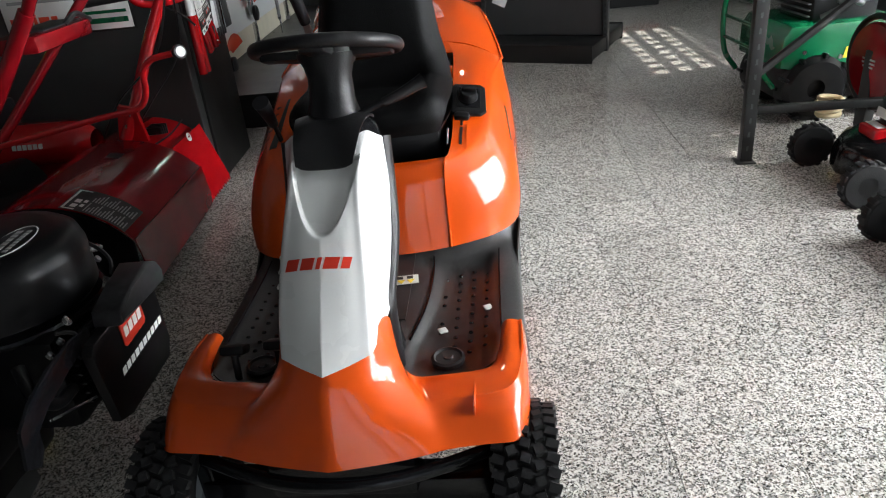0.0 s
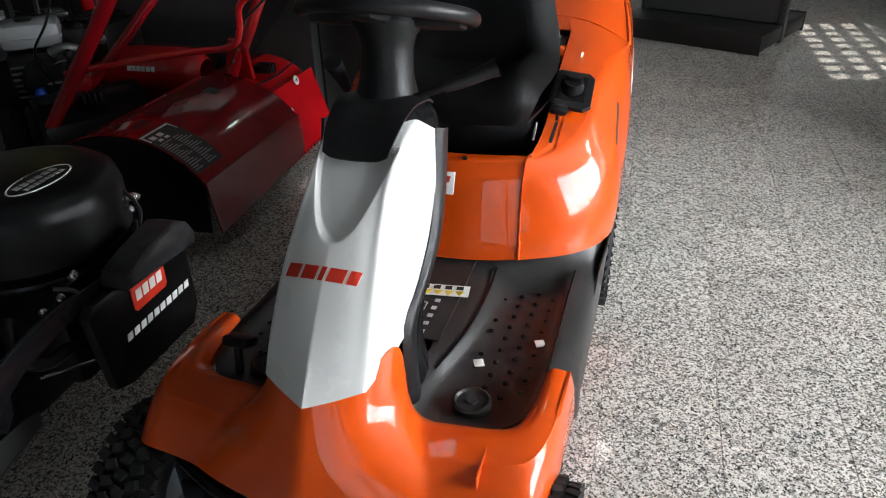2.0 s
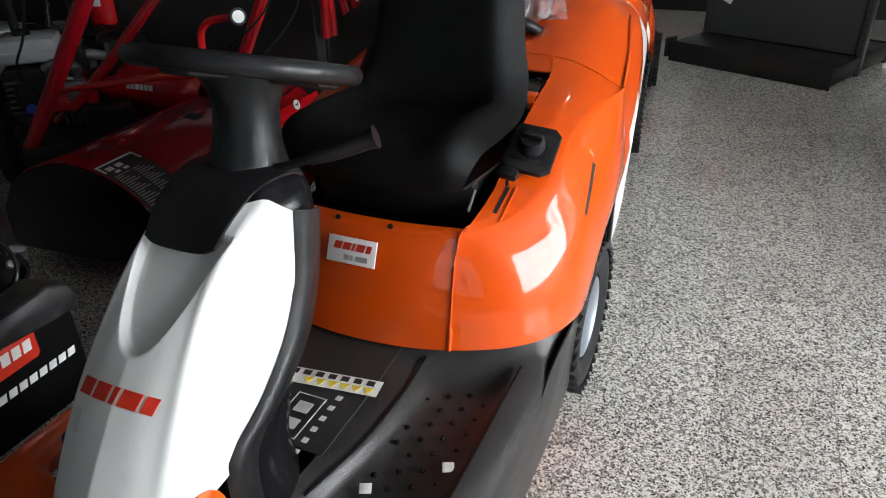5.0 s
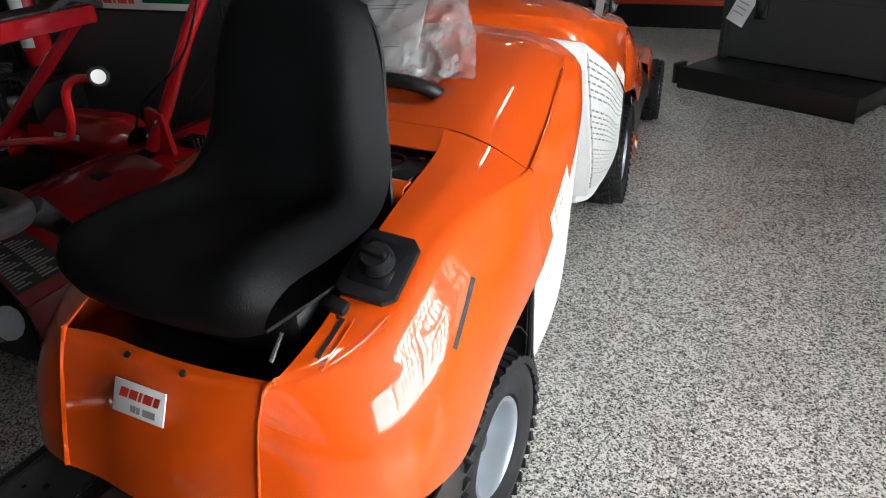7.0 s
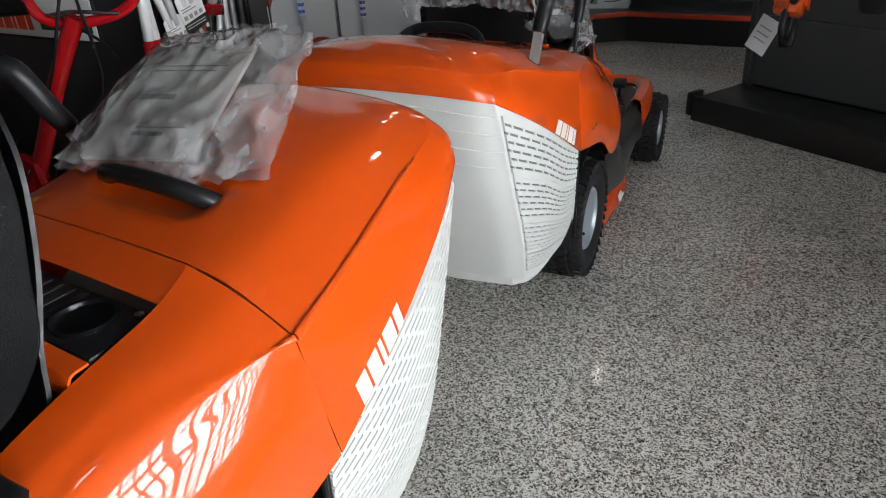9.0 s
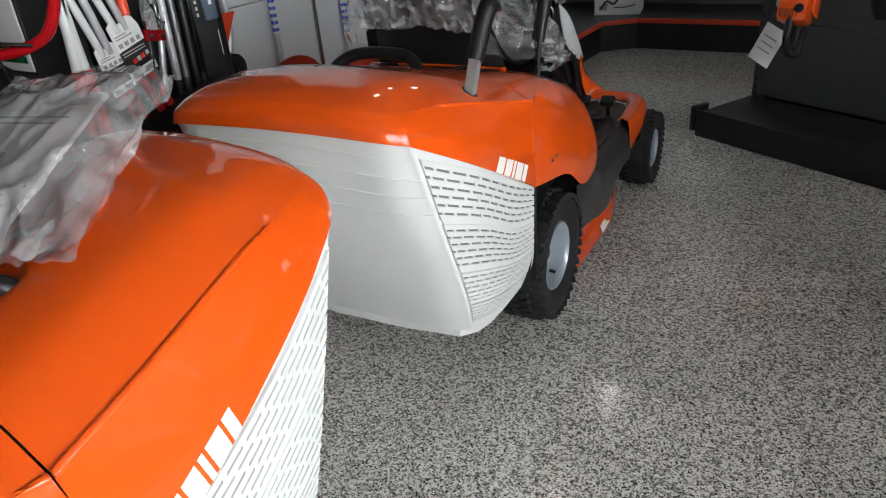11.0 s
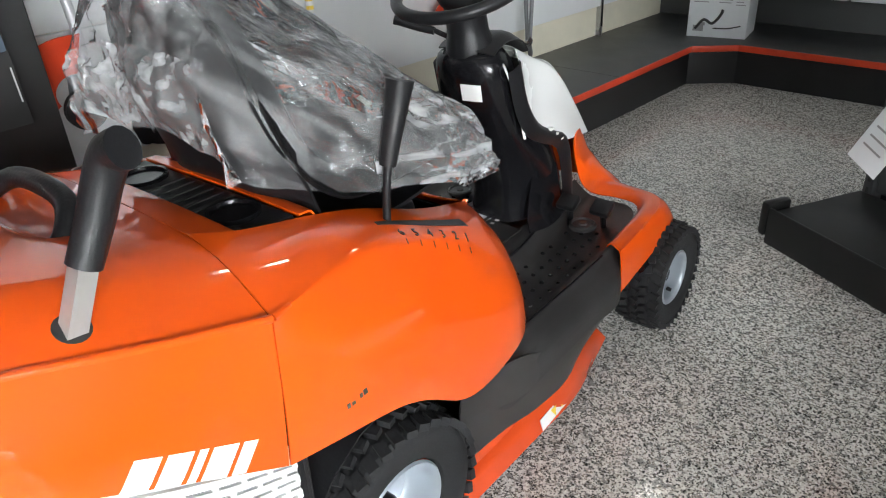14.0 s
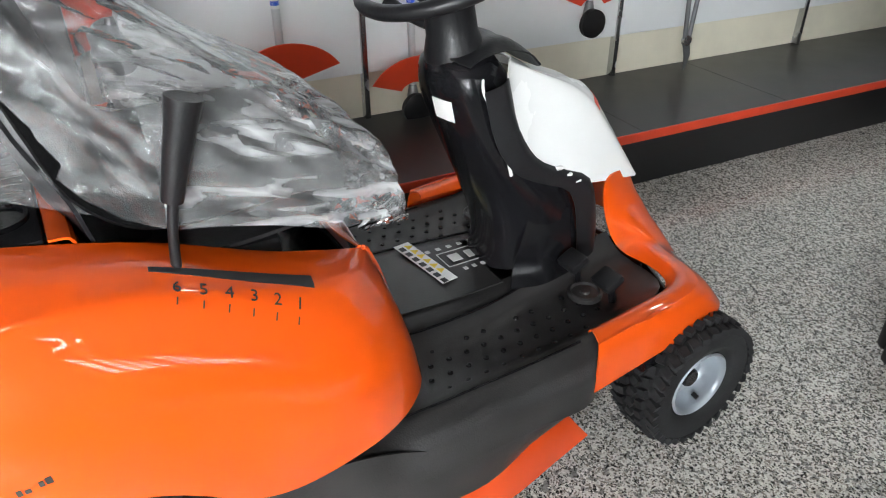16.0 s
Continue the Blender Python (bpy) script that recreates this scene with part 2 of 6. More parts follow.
    box(bm, x0, x1, y0, y1, z0, z1, bevel, m)
    return bm


def spin(profile, seg=32, m=None, bm=None, caps=False):
    """Turns (radius, height) pairs about z."""
    bm = bm or bmesh.new()
    rings = []
    for r, h in profile:
        rings.append([bm.verts.new((r * math.cos(a), r * math.sin(a), h)) for a in (2 * math.pi * i / seg for i in range(seg))])
    for a, b in zip(rings, rings[1:]):
        for i in range(seg):
            j = (i + 1) % seg
            bm.faces.new((a[i], a[j], b[j], b[i]))
    for ring, r in ((rings[0], profile[0][0]), (rings[-1], profile[-1][0])):
        if caps and r > 1e-4:
            bm.faces.new(ring)
    bmesh.ops.remove_doubles(bm, verts=[v for r in rings for v in r], dist=1e-5)
    if m is not None:
        bmesh.ops.transform(bm, matrix=m, verts=[v for r in rings for v in r if v.is_valid])
    return bm


def catmull(pts, n):
    """n points per span of a smooth curve through pts, knots by the root of the chord."""
    p = [Vector(q) for q in pts]
    p = [2 * p[0] - p[1], *p, 2 * p[-1] - p[-2]]
    out = []
    for i in range(1, len(p) - 2):
        a, b, c, d = p[i - 1], p[i], p[i + 1], p[i + 2]
        t0 = 0.0
        t1 = t0 + max((b - a).length, 1e-6) ** 0.5
        t2 = t1 + max((c - b).length, 1e-6) ** 0.5
        t3 = t2 + max((d - c).length, 1e-6) ** 0.5
        for k in range(n):
            t = t1 + (t2 - t1) * k / n
            a1 = a * ((t1 - t) / (t1 - t0)) + b * ((t - t0) / (t1 - t0))
            a2 = b * ((t2 - t) / (t2 - t1)) + c * ((t - t1) / (t2 - t1))
            a3 = c * ((t3 - t) / (t3 - t2)) + d * ((t - t2) / (t3 - t2))
            b1 = a1 * ((t2 - t) / (t2 - t0)) + a2 * ((t - t0) / (t2 - t0))
            b2 = a2 * ((t3 - t) / (t3 - t1)) + a3 * ((t - t1) / (t3 - t1))
            out.append(b1 * ((t2 - t) / (t2 - t1)) + b2 * ((t - t1) / (t2 - t1)))
    out.append(p[-2])
    return out


def tube(path, r, seg=10, n=6, bm=None, closed=False, taper=None):
    """A round bar along a smooth curve."""
    bm = bm or bmesh.new()
    pts = catmull(path, n) if n > 1 else [Vector(q) for q in path]
    rings, up = [], None
    for i, q in enumerate(pts):
        d = (pts[min(i + 1, len(pts) - 1)] - pts[max(i - 1, 0)]).normalized()
        if up is None:
            up = d.orthogonal().normalized()
        up = (up - d * up.dot(d)).normalized()
        side = d.cross(up)
        rad = r if taper is None else r + (taper - r) * i / (len(pts) - 1)
        rings.append([bm.verts.new(q + rad * (math.cos(a) * up + math.sin(a) * side)) for a in (2 * math.pi * k / seg for k in range(seg))])
    for a, b in zip(rings, rings[1:]):
        for i in range(seg):
            j = (i + 1) % seg
            bm.faces.new((a[i], a[j], b[j], b[i]))
    bm.faces.new(rings[0])
    bm.faces.new(rings[-1])
    return bm


def surf_points(rows, nu, nv):
    """A smooth grid of points through rows of points."""
    across = [catmull(r, nv) for r in rows]
    cols = [catmull(c, nu) for c in zip(*across)]
    return [list(r) for r in zip(*cols)]


def sheet(rows, nu=4, nv=4, mirror=False, thick=0.0, bm=None, ease=0, grid=None):
    """A curved shell through rows of points (mirrored in x), with an inner skin."""
    bm = bm or bmesh.new()
    grid = grid or surf_points(rows, nu, nv)
    made = []
    for sgn in ((1, -1) if mirror else (1,)):
        vs = [[bm.verts.new((sgn * p.x, p.y, p.z)) for p in r] for r in grid]
        made += [v for r in vs for v in r]
        for a, b in zip(vs, vs[1:]):
            for i in range(len(a) - 1):
                bm.faces.new((a[i], a[i + 1], b[i + 1], b[i]))
    bmesh.ops.remove_doubles(bm, verts=made, dist=2e-4)
    if ease:
        inner = [v for v in bm.verts if not v.is_boundary]
        for _ in range(ease):
            bmesh.ops.smooth_vert(bm, verts=inner, factor=0.5, use_axis_x=True, use_axis_y=True, use_axis_z=True)
    if thick:
        bmesh.ops.recalc_face_normals(bm, faces=bm.faces)
        bm.normal_update()
        old, rim = list(bm.faces), [e for e in bm.edges if len(e.link_faces) == 1]
        twin = {v: bm.verts.new(v.co - v.normal * thick) for v in list(bm.verts)}
        for f in old:
            bm.faces.new([twin[v] for v in reversed(f.verts)])
        for e in rim:
            p, q = e.verts
            bm.faces.new((p, q, twin[q], twin[p]))
    return bm


def spline_points(rows, nu, nv, mirror_row0=False, mirror_rown=False, mirror_coln=False):
    """A fair surface near rows of points: a uniform cubic B-spline whose knots lie on them."""
    want = np.array(rows, dtype=float)
    flip = np.array((-1.0, 1.0, 1.0))

    def padded(p):
        first = p[1] * flip if mirror_row0 else 2 * p[0] - p[1]
        last = p[-2] * flip if mirror_rown else 2 * p[-1] - p[-2]
        p = np.concatenate([first[None], p, last[None]])
        right = p[:, -2] * flip if mirror_coln else 2 * p[:, -1] - p[:, -2]
        return np.concatenate([(2 * p[:, 0] - p[:, 1])[:, None], p, right[:, None]], axis=1)

    def weights(n, count):
        out = np.zeros(((n - 1) * count + 1, n + 2))
        for k in range(len(out)):
            i = min(k // count, n - 2)
            t = k / count - i
            out[k, i:i + 4] = ((1 - t) ** 3 / 6, (3 * t ** 3 - 6 * t ** 2 + 4) / 6, (-3 * t ** 3 + 3 * t ** 2 + 3 * t + 1) / 6, t ** 3 / 6)
        return out

    wr, wc = weights(want.shape[0], 1), weights(want.shape[1], 1)
    ctrl = want.copy()
    for _ in range(1):
        ctrl += want - np.einsum("ai,ijk,bj->abk", wr, padded(ctrl), wc)
    fine = np.einsum("ai,ijk,bj->abk", weights(want.shape[0], nu), padded(ctrl), weights(want.shape[1], nv))
    return [[Vector(p) for p in r] for r in fine]


def prism(outline, z0, z1, bevel=0.0, m=None, bm=None):
    """A plate with the given (x, y) outline."""
    bm = bm or bmesh.new()
    lo = [bm.verts.new((x, y, z0)) for x, y in outline]
    hi = [bm.verts.new((x, y, z1)) for x, y in outline]
    bm.faces.new(list(reversed(lo)))
    bm.faces.new(hi)
    k = len(lo)
    es = []
    for i in range(k):
        j = (i + 1) % k
        bm.faces.new((lo[i], lo[j], hi[j], hi[i]))
    vs = lo + hi
    if bevel:
        es = [e for e in {e for v in hi for e in v.link_edges} if e.verts[0] in hi and e.verts[1] in hi]
        r = bmesh.ops.bevel(bm, geom=es, offset=bevel, segments=2, affect="EDGES", profile=0.5)
        vs = list({v for f in r["faces"] for v in f.verts} | {v for v in vs if v.is_valid})
    if m is not None:
        bmesh.ops.transform(bm, matrix=m, verts=vs)
    return bm


def frame_of(origin, u, n):
    """A pose with x along u and z along n."""
    u, n = Vector(u).normalized(), Vector(n).normalized()
    u = (u - n * u.dot(n)).normalized()
    v = n.cross(u)
    m = Matrix((u, v, n)).transposed().to_4x4()
    m.translation = origin
    return m


def bars(spec, m, h=0.001, slant=0.0, bm=None):
    """Flat raised bars (x0, x1, y0, y1) on a surface."""
    bm = bm or bmesh.new()
    for x0, x1, y0, y1 in spec:
        vs = box(bm, x0, x1, y0, y1, 0, h)
        for v in vs:
            v.co.x += slant * v.co.y
        bmesh.ops.transform(bm, matrix=m, verts=vs)
    return bm


def logo_bars(w, h):
    """The mark as plain block shapes: five blocks of unlike width."""
    out, x = [], 0.0
    for k in (0.20, 0.20, 0.07, 0.22, 0.13):
        out.append((x - w / 2, x + k * w - w / 2, -h / 2, h / 2))
        x += k * w + 0.045 * w
    return out


def skin_of(ob):
    return BVHTree.FromPolygons([v.co for v in ob.data.vertices], [p.vertices for p in ob.data.polygons])


def stick(spec, m, skin, h=0.001, slant=0.0, step=0.012, flare=0.0):
    """Bars (x0, x1, y0, y1) laid on a curved skin along the normal of m, widening by flare to their end."""
    bm, n = bmesh.new(), (m.to_3x3() @ Vector((0, 0, 1))).normalized()

    def down(x, y):
        p = m @ Vector((x + slant * y, y, 0.06))
        hit = skin.ray_cast(p, -n, 0.16)
        return hit[0] if hit[0] is not None else skin.find_nearest(p - n * 0.06)[0]

    for x0, x1, y0, y1 in spec:
        nx, ny = max(1, math.ceil((x1 - x0) / step)), max(1, math.ceil((y1 - y0 + flare) / step))
        base = [[down(x0 + (x1 - x0) * i / nx, y1 + (y0 - flare * i / nx - y1) * (1 - j / ny)) for j in range(ny + 1)] for i in range(nx + 1)]
        top = [[bm.verts.new(p + n * h) for p in r] for r in base]
        for i in range(nx):
            for j in range(ny):
                bm.faces.new((top[i][j], top[i + 1][j], top[i + 1][j + 1], top[i][j + 1]))
        edge = [(i, 0) for i in range(nx)] + [(nx, j) for j in range(ny)] + [(i, ny) for i in range(nx, 0, -1)] + [(0, j) for j in range(ny, 0, -1)]
        low = [bm.verts.new(base[i][j] - n * 0.002) for i, j in edge]
        for k in range(len(edge)):
            q = (k + 1) % len(edge)
            bm.faces.new((top[edge[k][0]][edge[k][1]], low[k], low[q], top[edge[q][0]][edge[q][1]]))
    return bm


def letters(word, size, m, h=0.0006):
    """Raised lettering in the built-in font, centred on m."""
    cu = bpy.data.curves.new("word", "FONT")
    cu.body, cu.size, cu.align_x, cu.align_y, cu.extrude, cu.resolution_u = word, size, "CENTER", "CENTER", h, 2
    ob = bpy.data.objects.new("word", cu)
    scene.collection.objects.link(ob)
    bpy.context.view_layer.update()
    me = bpy.data.meshes.new_from_object(ob.evaluated_get(bpy.context.evaluated_depsgraph_get()))
    bpy.data.objects.remove(ob)
    bm = bmesh.new()
    bm.from_mesh(me)
    bpy.data.meshes.remove(me)
    bmesh.ops.transform(bm, matrix=m, verts=bm.verts)
    return bm


def crease(rows, j, k=0.12):
    """Points close beside column j, so that the shell folds there."""
    out = []
    for r, k in zip(rows, k if isinstance(k, list) else [k] * len(rows)):
        p = [Vector(q) for q in r]
        near = [tuple(p[j] + (p[i] - p[j]) * k) for i in (j - 1, j + 1) if 0 <= i < len(p)]
        out.append([*r[:j], near[0], r[j], *near[1:], *r[j + 1:]] if j > 0 else [r[0], near[0], *r[1:]])
    return out


# ---- ride-on mowers: x to the mower's left, y to its rear, z up, origin under the rear axle ----
def R(*rows):
    """Rows of (side, ahead, up) as points of the mower."""
    return [[(s, -f, z) for s, f, z in r] for r in rows]


def wheel(parent, name, x_out, y, z, rad, width, rim_r, side, lug_rows):
    """A pneumatic wheel: tyre with block tread, dished rim, hub."""
    mid = x_out - width / 2
    turn = Matrix.Translation((side * mid, y, z)) @ Matrix.Rotation(radians(90 * side), 4, "Y")
    w = width / 2
    tyre = spin([(rim_r, -w * 0.72), (rim_r + 0.006, -w * 0.86), (rim_r + (rad - rim_r) * 0.35, -w), (rim_r + (rad - rim_r) * 0.7, -w * 0.97), (rad - 0.016, -w * 0.84), (rad - 0.012, -w * 0.5),
                 (rad - 0.011, 0), (rad - 0.012, w * 0.5), (rad - 0.016, w * 0.84), (rim_r + (rad - rim_r) * 0.7, w * 0.97), (rim_r + (rad - rim_r) * 0.35, w), (rim_r + 0.006, w * 0.86), (rim_r, w * 0.72)], 56, turn)
    hub = thing_part(name, tyre, RUBBER, parent, "black rubber tyre with block tread")
    bm = bmesh.new()
    count = 38 if rad > .2 else 34
    for row in range(lug_rows):
        h = (row - (lug_rows - 1) / 2) / ((lug_rows - 1) / 2)
        for k in range(count):
            a = 2 * math.pi * (k + (0.5 if row % 2 else 0)) / count
            edge = abs(h) > 0.9
            r0 = rad - 0.016 if edge else rad - 0.009
            m = turn @ Matrix.Rotation(a, 4, "Z") @ Matrix.Translation((r0, 0, h * w * 0.84)) @ Matrix.Rotation(0.32 if row % 2 else -0.32, 4, "X")
            lw = w / lug_rows * (0.95 if edge else 0.74)
            box(bm, -0.008, 0.008 if edge else 0.010, -math.pi * rad / count * 0.60, math.pi * rad / count * 0.60, -lw, lw, 0, m)
    part("tread", bm, RUBBER, hub, smooth=False)
    rim = spin([(rim_r, w * 0.80), (rim_r - 0.004, w * 0.86), (rim_r - 0.010, w * 0.80), (rim_r - 0.014, w * 0.66), (rim_r * 0.86, w * 0.50), (rim_r * 0.82, w * 0.10), (rim_r * 0.76, w * 0.02), (rim_r * 0.60, w * 0.06), (rim_r * 0.36, w * 0.10), (0.0, w * 0.10)], 40, turn)
    part("rim", rim, RIM, hub, "grey-white steel rim")
    back = spin([(rim_r, -w * 0.75), (rim_r - 0.012, -w * 0.6), (rim_r * 0.7, -w * 0.1), (0.0, -w * 0.1)], 40, turn)
    part("rim_back", back, RIM, hub)
    cap = spin([(0.024, w * 0.0), (0.024, w * 0.40), (0.020, w * 0.47), (0.0, w * 0.47)], 20, turn)
    part("hub_cap", cap, GLOSS_BLACK, hub)
    v = math.radians(200)
    valve = tube([(rim_r * 0.72 * math.cos(v), rim_r * 0.72 * math.sin(v), w * 0.4), (rim_r * 0.76 * math.cos(v), rim_r * 0.76 * math.sin(v), w * 0.62)], 0.006, 8, 1)
    bmesh.ops.transform(valve, matrix=turn, verts=valve.verts)
    part("valve", valve, BLACK, hub)
    return hub


def thing_part(name, bm, material, parent, label=""):
    return part(name, bm, material, parent, label)


SIDE = R(
    [(0, .545, .408), (0, .523, .50), (0, .499, .59), (0, .474, .642), (0, .462, .652), (0, .445, .656)],
    [(.12, .537, .410), (.12, .515, .50), (.12, .491, .59), (.12, .466, .644), (.12, .454, .654), (.12, .44, .657)],
    [(.215, .516, .413), (.213, .494, .50), (.210, .470, .59), (.212, .446, .647), (.214, .438, .657), (.222, .430, .661)],
    [(.320, .462, .410), (.318, .445, .50), (.300, .420, .59), (.272, .395, .652), (.250, .388, .668), (.230, .380, .676)],
    [(.392, .385, .407), (.396, .365, .49), (.375, .330, .59), (.325, .305, .675), (.278, .305, .693), (.236, .305, .700)],
    [(.424, .290, .402), (.431, .265, .48), (.410, .240, .595), (.348, .228, .705), (.290, .228, .728), (.236, .228, .735)],
    [(.428, .190, .388), (.434, .170, .48), (.412, .155, .635), (.352, .150, .742), (.295, .150, .765), (.236, .150, .772)],
    [(.429, .090, .462), (.434, .080, .545), (.412, .065, .672), (.358, .058, .770), (.295, .055, .795), (.236, .055, .802)],
    [(.428, .000, .508), (.433, -.008, .58), (.416, -.015, .690), (.367, -.022, .784), (.300, -.025, .814), (.235, -.025, .822)],
    [(.425, -.105, .530), (.429, -.107, .60), (.418, -.110, .705), (.383, -.112, .790), (.310, -.112, .826), (.232, -.112, .840)],
    [(.419, -.2272, .555), (.416, -.2172, .62), (.409, -.2072, .705), (.398, -.1942, .790), (.31, -.1902, .838), (.212, -.1882, .862)],
)
SIDE_FOLD = [.5, .5, .5, .5, .5, .5, .5, .5, .4, .2, .05]
LID = R(
    [(.419, -.2305, .557), (.409, -.2105, .68), (.398, -.1975, .790), (.31, -.1935, .838), (.212, -.1915, .863), (0, -.1915, .866)],
    [(.413, -.36, .634), (.404, -.355, .745), (.380, -.345, .828), (.30, -.345, .872), (.21, -.345, .900), (0, -.345, .907)],
    [(.397, -.50, .714), (.387, -.497, .795), (.352, -.49, .868), (.285, -.49, .908), (.20, -.49, .936), (0, -.49, .946)],
    [(.375, -.625, .785), (.366, -.62, .842), (.326, -.61, .894), (.265, -.60, .930), (.19, -.59, .954), (0, -.575, .965)],
    [(.338, -.733, .846), (.332, -.728, .878), (.300, -.705, .907), (.25, -.675, .934), (.18, -.655, .956), (0, -.62, .971)],
    [(.298, -.775, .863), (.294, -.772, .891), (.268, -.748, .919), (.23, -.715, .940), (.165, -.69, .958), (0, -.645, .973)],
    [(.21, -.786, .871), (.208, -.787, .902), (.198, -.770, .932), (.175, -.742, .948), (.13, -.712, .961), (0, -.67, .974)],
    [(0, -.79, .877), (0, -.793, .908), (0, -.778, .939), (0, -.75, .954), (0, -.72, .964), (0, -.69, .973)],
)
LID_FOLD = [.05, .06, .06, .09, .22, .4, .5, .5]
CATCHER = R(
    [(.402, -.195, .56), (.398, -.195, .42), (.390, -.195, .30), (.355, -.20, .205)],
    [(.402, -.36, .645), (.397, -.345, .46), (.387, -.335, .32), (.352, -.325, .207)],
    [(.388, -.54, .745), (.384, -.49, .54), (.376, -.455, .35), (.346, -.43, .215)],
    [(.336, -.730, .845), (.346, -.652, .61), (.351, -.572, .39), (.335, -.508, .235)],
    [(.275, -.762, .86), (.28, -.688, .62), (.285, -.60, .40), (.278, -.538, .245)],
    [(.12, -.773, .875), (.12, -.70, .63), (.12, -.615, .40), (.12, -.55, .25)],
    [(0, -.776, .878), (0, -.703, .63), (0, -.62, .40), (0, -.553, .252)],
)


def between(p, q, k):
    return [tuple(Vector(a) * (1 - k) + Vector(b) * k) for a, b in zip(p, q)]


CATCHER = [*CATCHER[:3], between(CATCHER[2], CATCHER[3], .93), CATCHER[3], between(CATCHER[3], CATCHER[4], .15), *CATCHER[4:]]


def apron_rows(a):
    """Rows from the nose round to the rear end of one arm: inner edge, ledge, fold, front, lower edge."""
    return R(
        [(0, 1.230 + a, .543 + .2 * a), (0, 1.262 + a, .494), (0, 1.284 + a, .455), (0, 1.308 + a, .405), (0, 1.332 + a, .345)],
        [(.086, 1.186 + a, .546 + .4 * a), (.092, 1.222 + a, .498), (.10, 1.252 + a, .452), (.108, 1.282 + a, .402), (.115, 1.310 + a, .343)],
        [(.121, 1.09 + .5 * a, .568 + .3 * a), (.128, 1.12 + .9 * a, .48), (.155, 1.20 + a, .436), (.172, 1.255 + a, .398), (.19, 1.288 + a, .341)],
        [(.128, 1.088 + 1.6 * a, .400), (.146, 1.125 + 1.6 * a, .413), (.188, 1.205 + a, .408), (.205, 1.240 + a, .386), (.222, 1.275 + a, .339)],
        [(.205, 1.084 + 2 * a, .388), (.212, 1.118 + 1.9 * a, .411), (.228, 1.192 + a, .408), (.241, 1.228 + a, .384), (.258, 1.264 + a, .337)],
        [(.295, 1.078 + 2 * a, .386), (.304, 1.110 + 1.8 * a, .411), (.318, 1.180 + a, .407), (.328, 1.212 + a, .382), (.340, 1.248 + a, .333)],
        [(.333, 1.048 + 1.5 * a, .386), (.350, 1.072 + 1.3 * a, .411), (.378, 1.148 + .8 * a, .406), (.394, 1.178 + .8 * a, .378), (.400, 1.218 + .8 * a, .322)],
        [(.347, .98 + .5 * a, .386), (.362, .985 + .5 * a, .408), (.398, 1.02 + .4 * a, .402), (.409, 1.03 + .4 * a, .372), (.414, 1.05, .298)],
        [(.354, .895, .384), (.368, .893, .400), (.400, .885, .388), (.411, .880, .355), (.417, .875, .272)],
    )


def hood_rows(a):
    """The long cover from the dashboard to the nose: a broad front, folded back at both sides."""
    return R(
        [(0, 1.252 + a, .518 + .2 * a), (.046, 1.229 + a, .524 + .3 * a), (.091, 1.204 + a, .533 + .4 * a), (.094, 1.198 + a, .530 + .4 * a)],
        [(0, 1.206 + .8 * a, .592 + .5 * a), (.048, 1.194 + .8 * a, .590 + .5 * a), (.095, 1.172 + .8 * a, .584 + .4 * a), (.113, 1.112 + .5 * a, .549 + .5 * a)],
        [(0, 1.146 + .5 * a, .672 + .9 * a), (.047, 1.139 + .5 * a, .670 + .9 * a), (.093, 1.120 + .4 * a, .664 + .6 * a), (.124, 1.030 + .2 * a, .574 + .4 * a)],
        [(0, 1.091 + .5 * a, .737 + a), (.045, 1.086 + .5 * a, .735 + a), (.088, 1.070 + .3 * a, .728 + .6 * a), (.124, .962, .618 + .3 * a)],
        [(0, 1.034 + .3 * a, .790 + .6 * a), (.043, 1.031 + .3 * a, .790 + .6 * a), (.082, 1.017 + .1 * a, .788 + .4 * a), (.123, .905, .672)],
        [(0, .972, .838 + .2 * a), (.043, .970, .838 + .1 * a), (.078, .957, .842), (.120, .868, .752)],
        [(0, .895, .886), (.045, .890, .888), (.084, .860, .892), (.113, .838, .868)],
    )


def scoop(bm, a):
    """Sinks the rounded hollow below the dashboard into the cover."""
    for v in bm.verts:
        y, z = -v.co.y, v.co.z - .7 * a
        if abs(v.co.x) < .085 and y > .93:
            edge = .742 + .092 * (abs(v.co.x) / .068) ** 2.3
            u = min(max((z - edge) / .015, 0), 1)
            v.co += Vector((0, .62, -.78)) * (.015 * u * u * (3 - 2 * u))


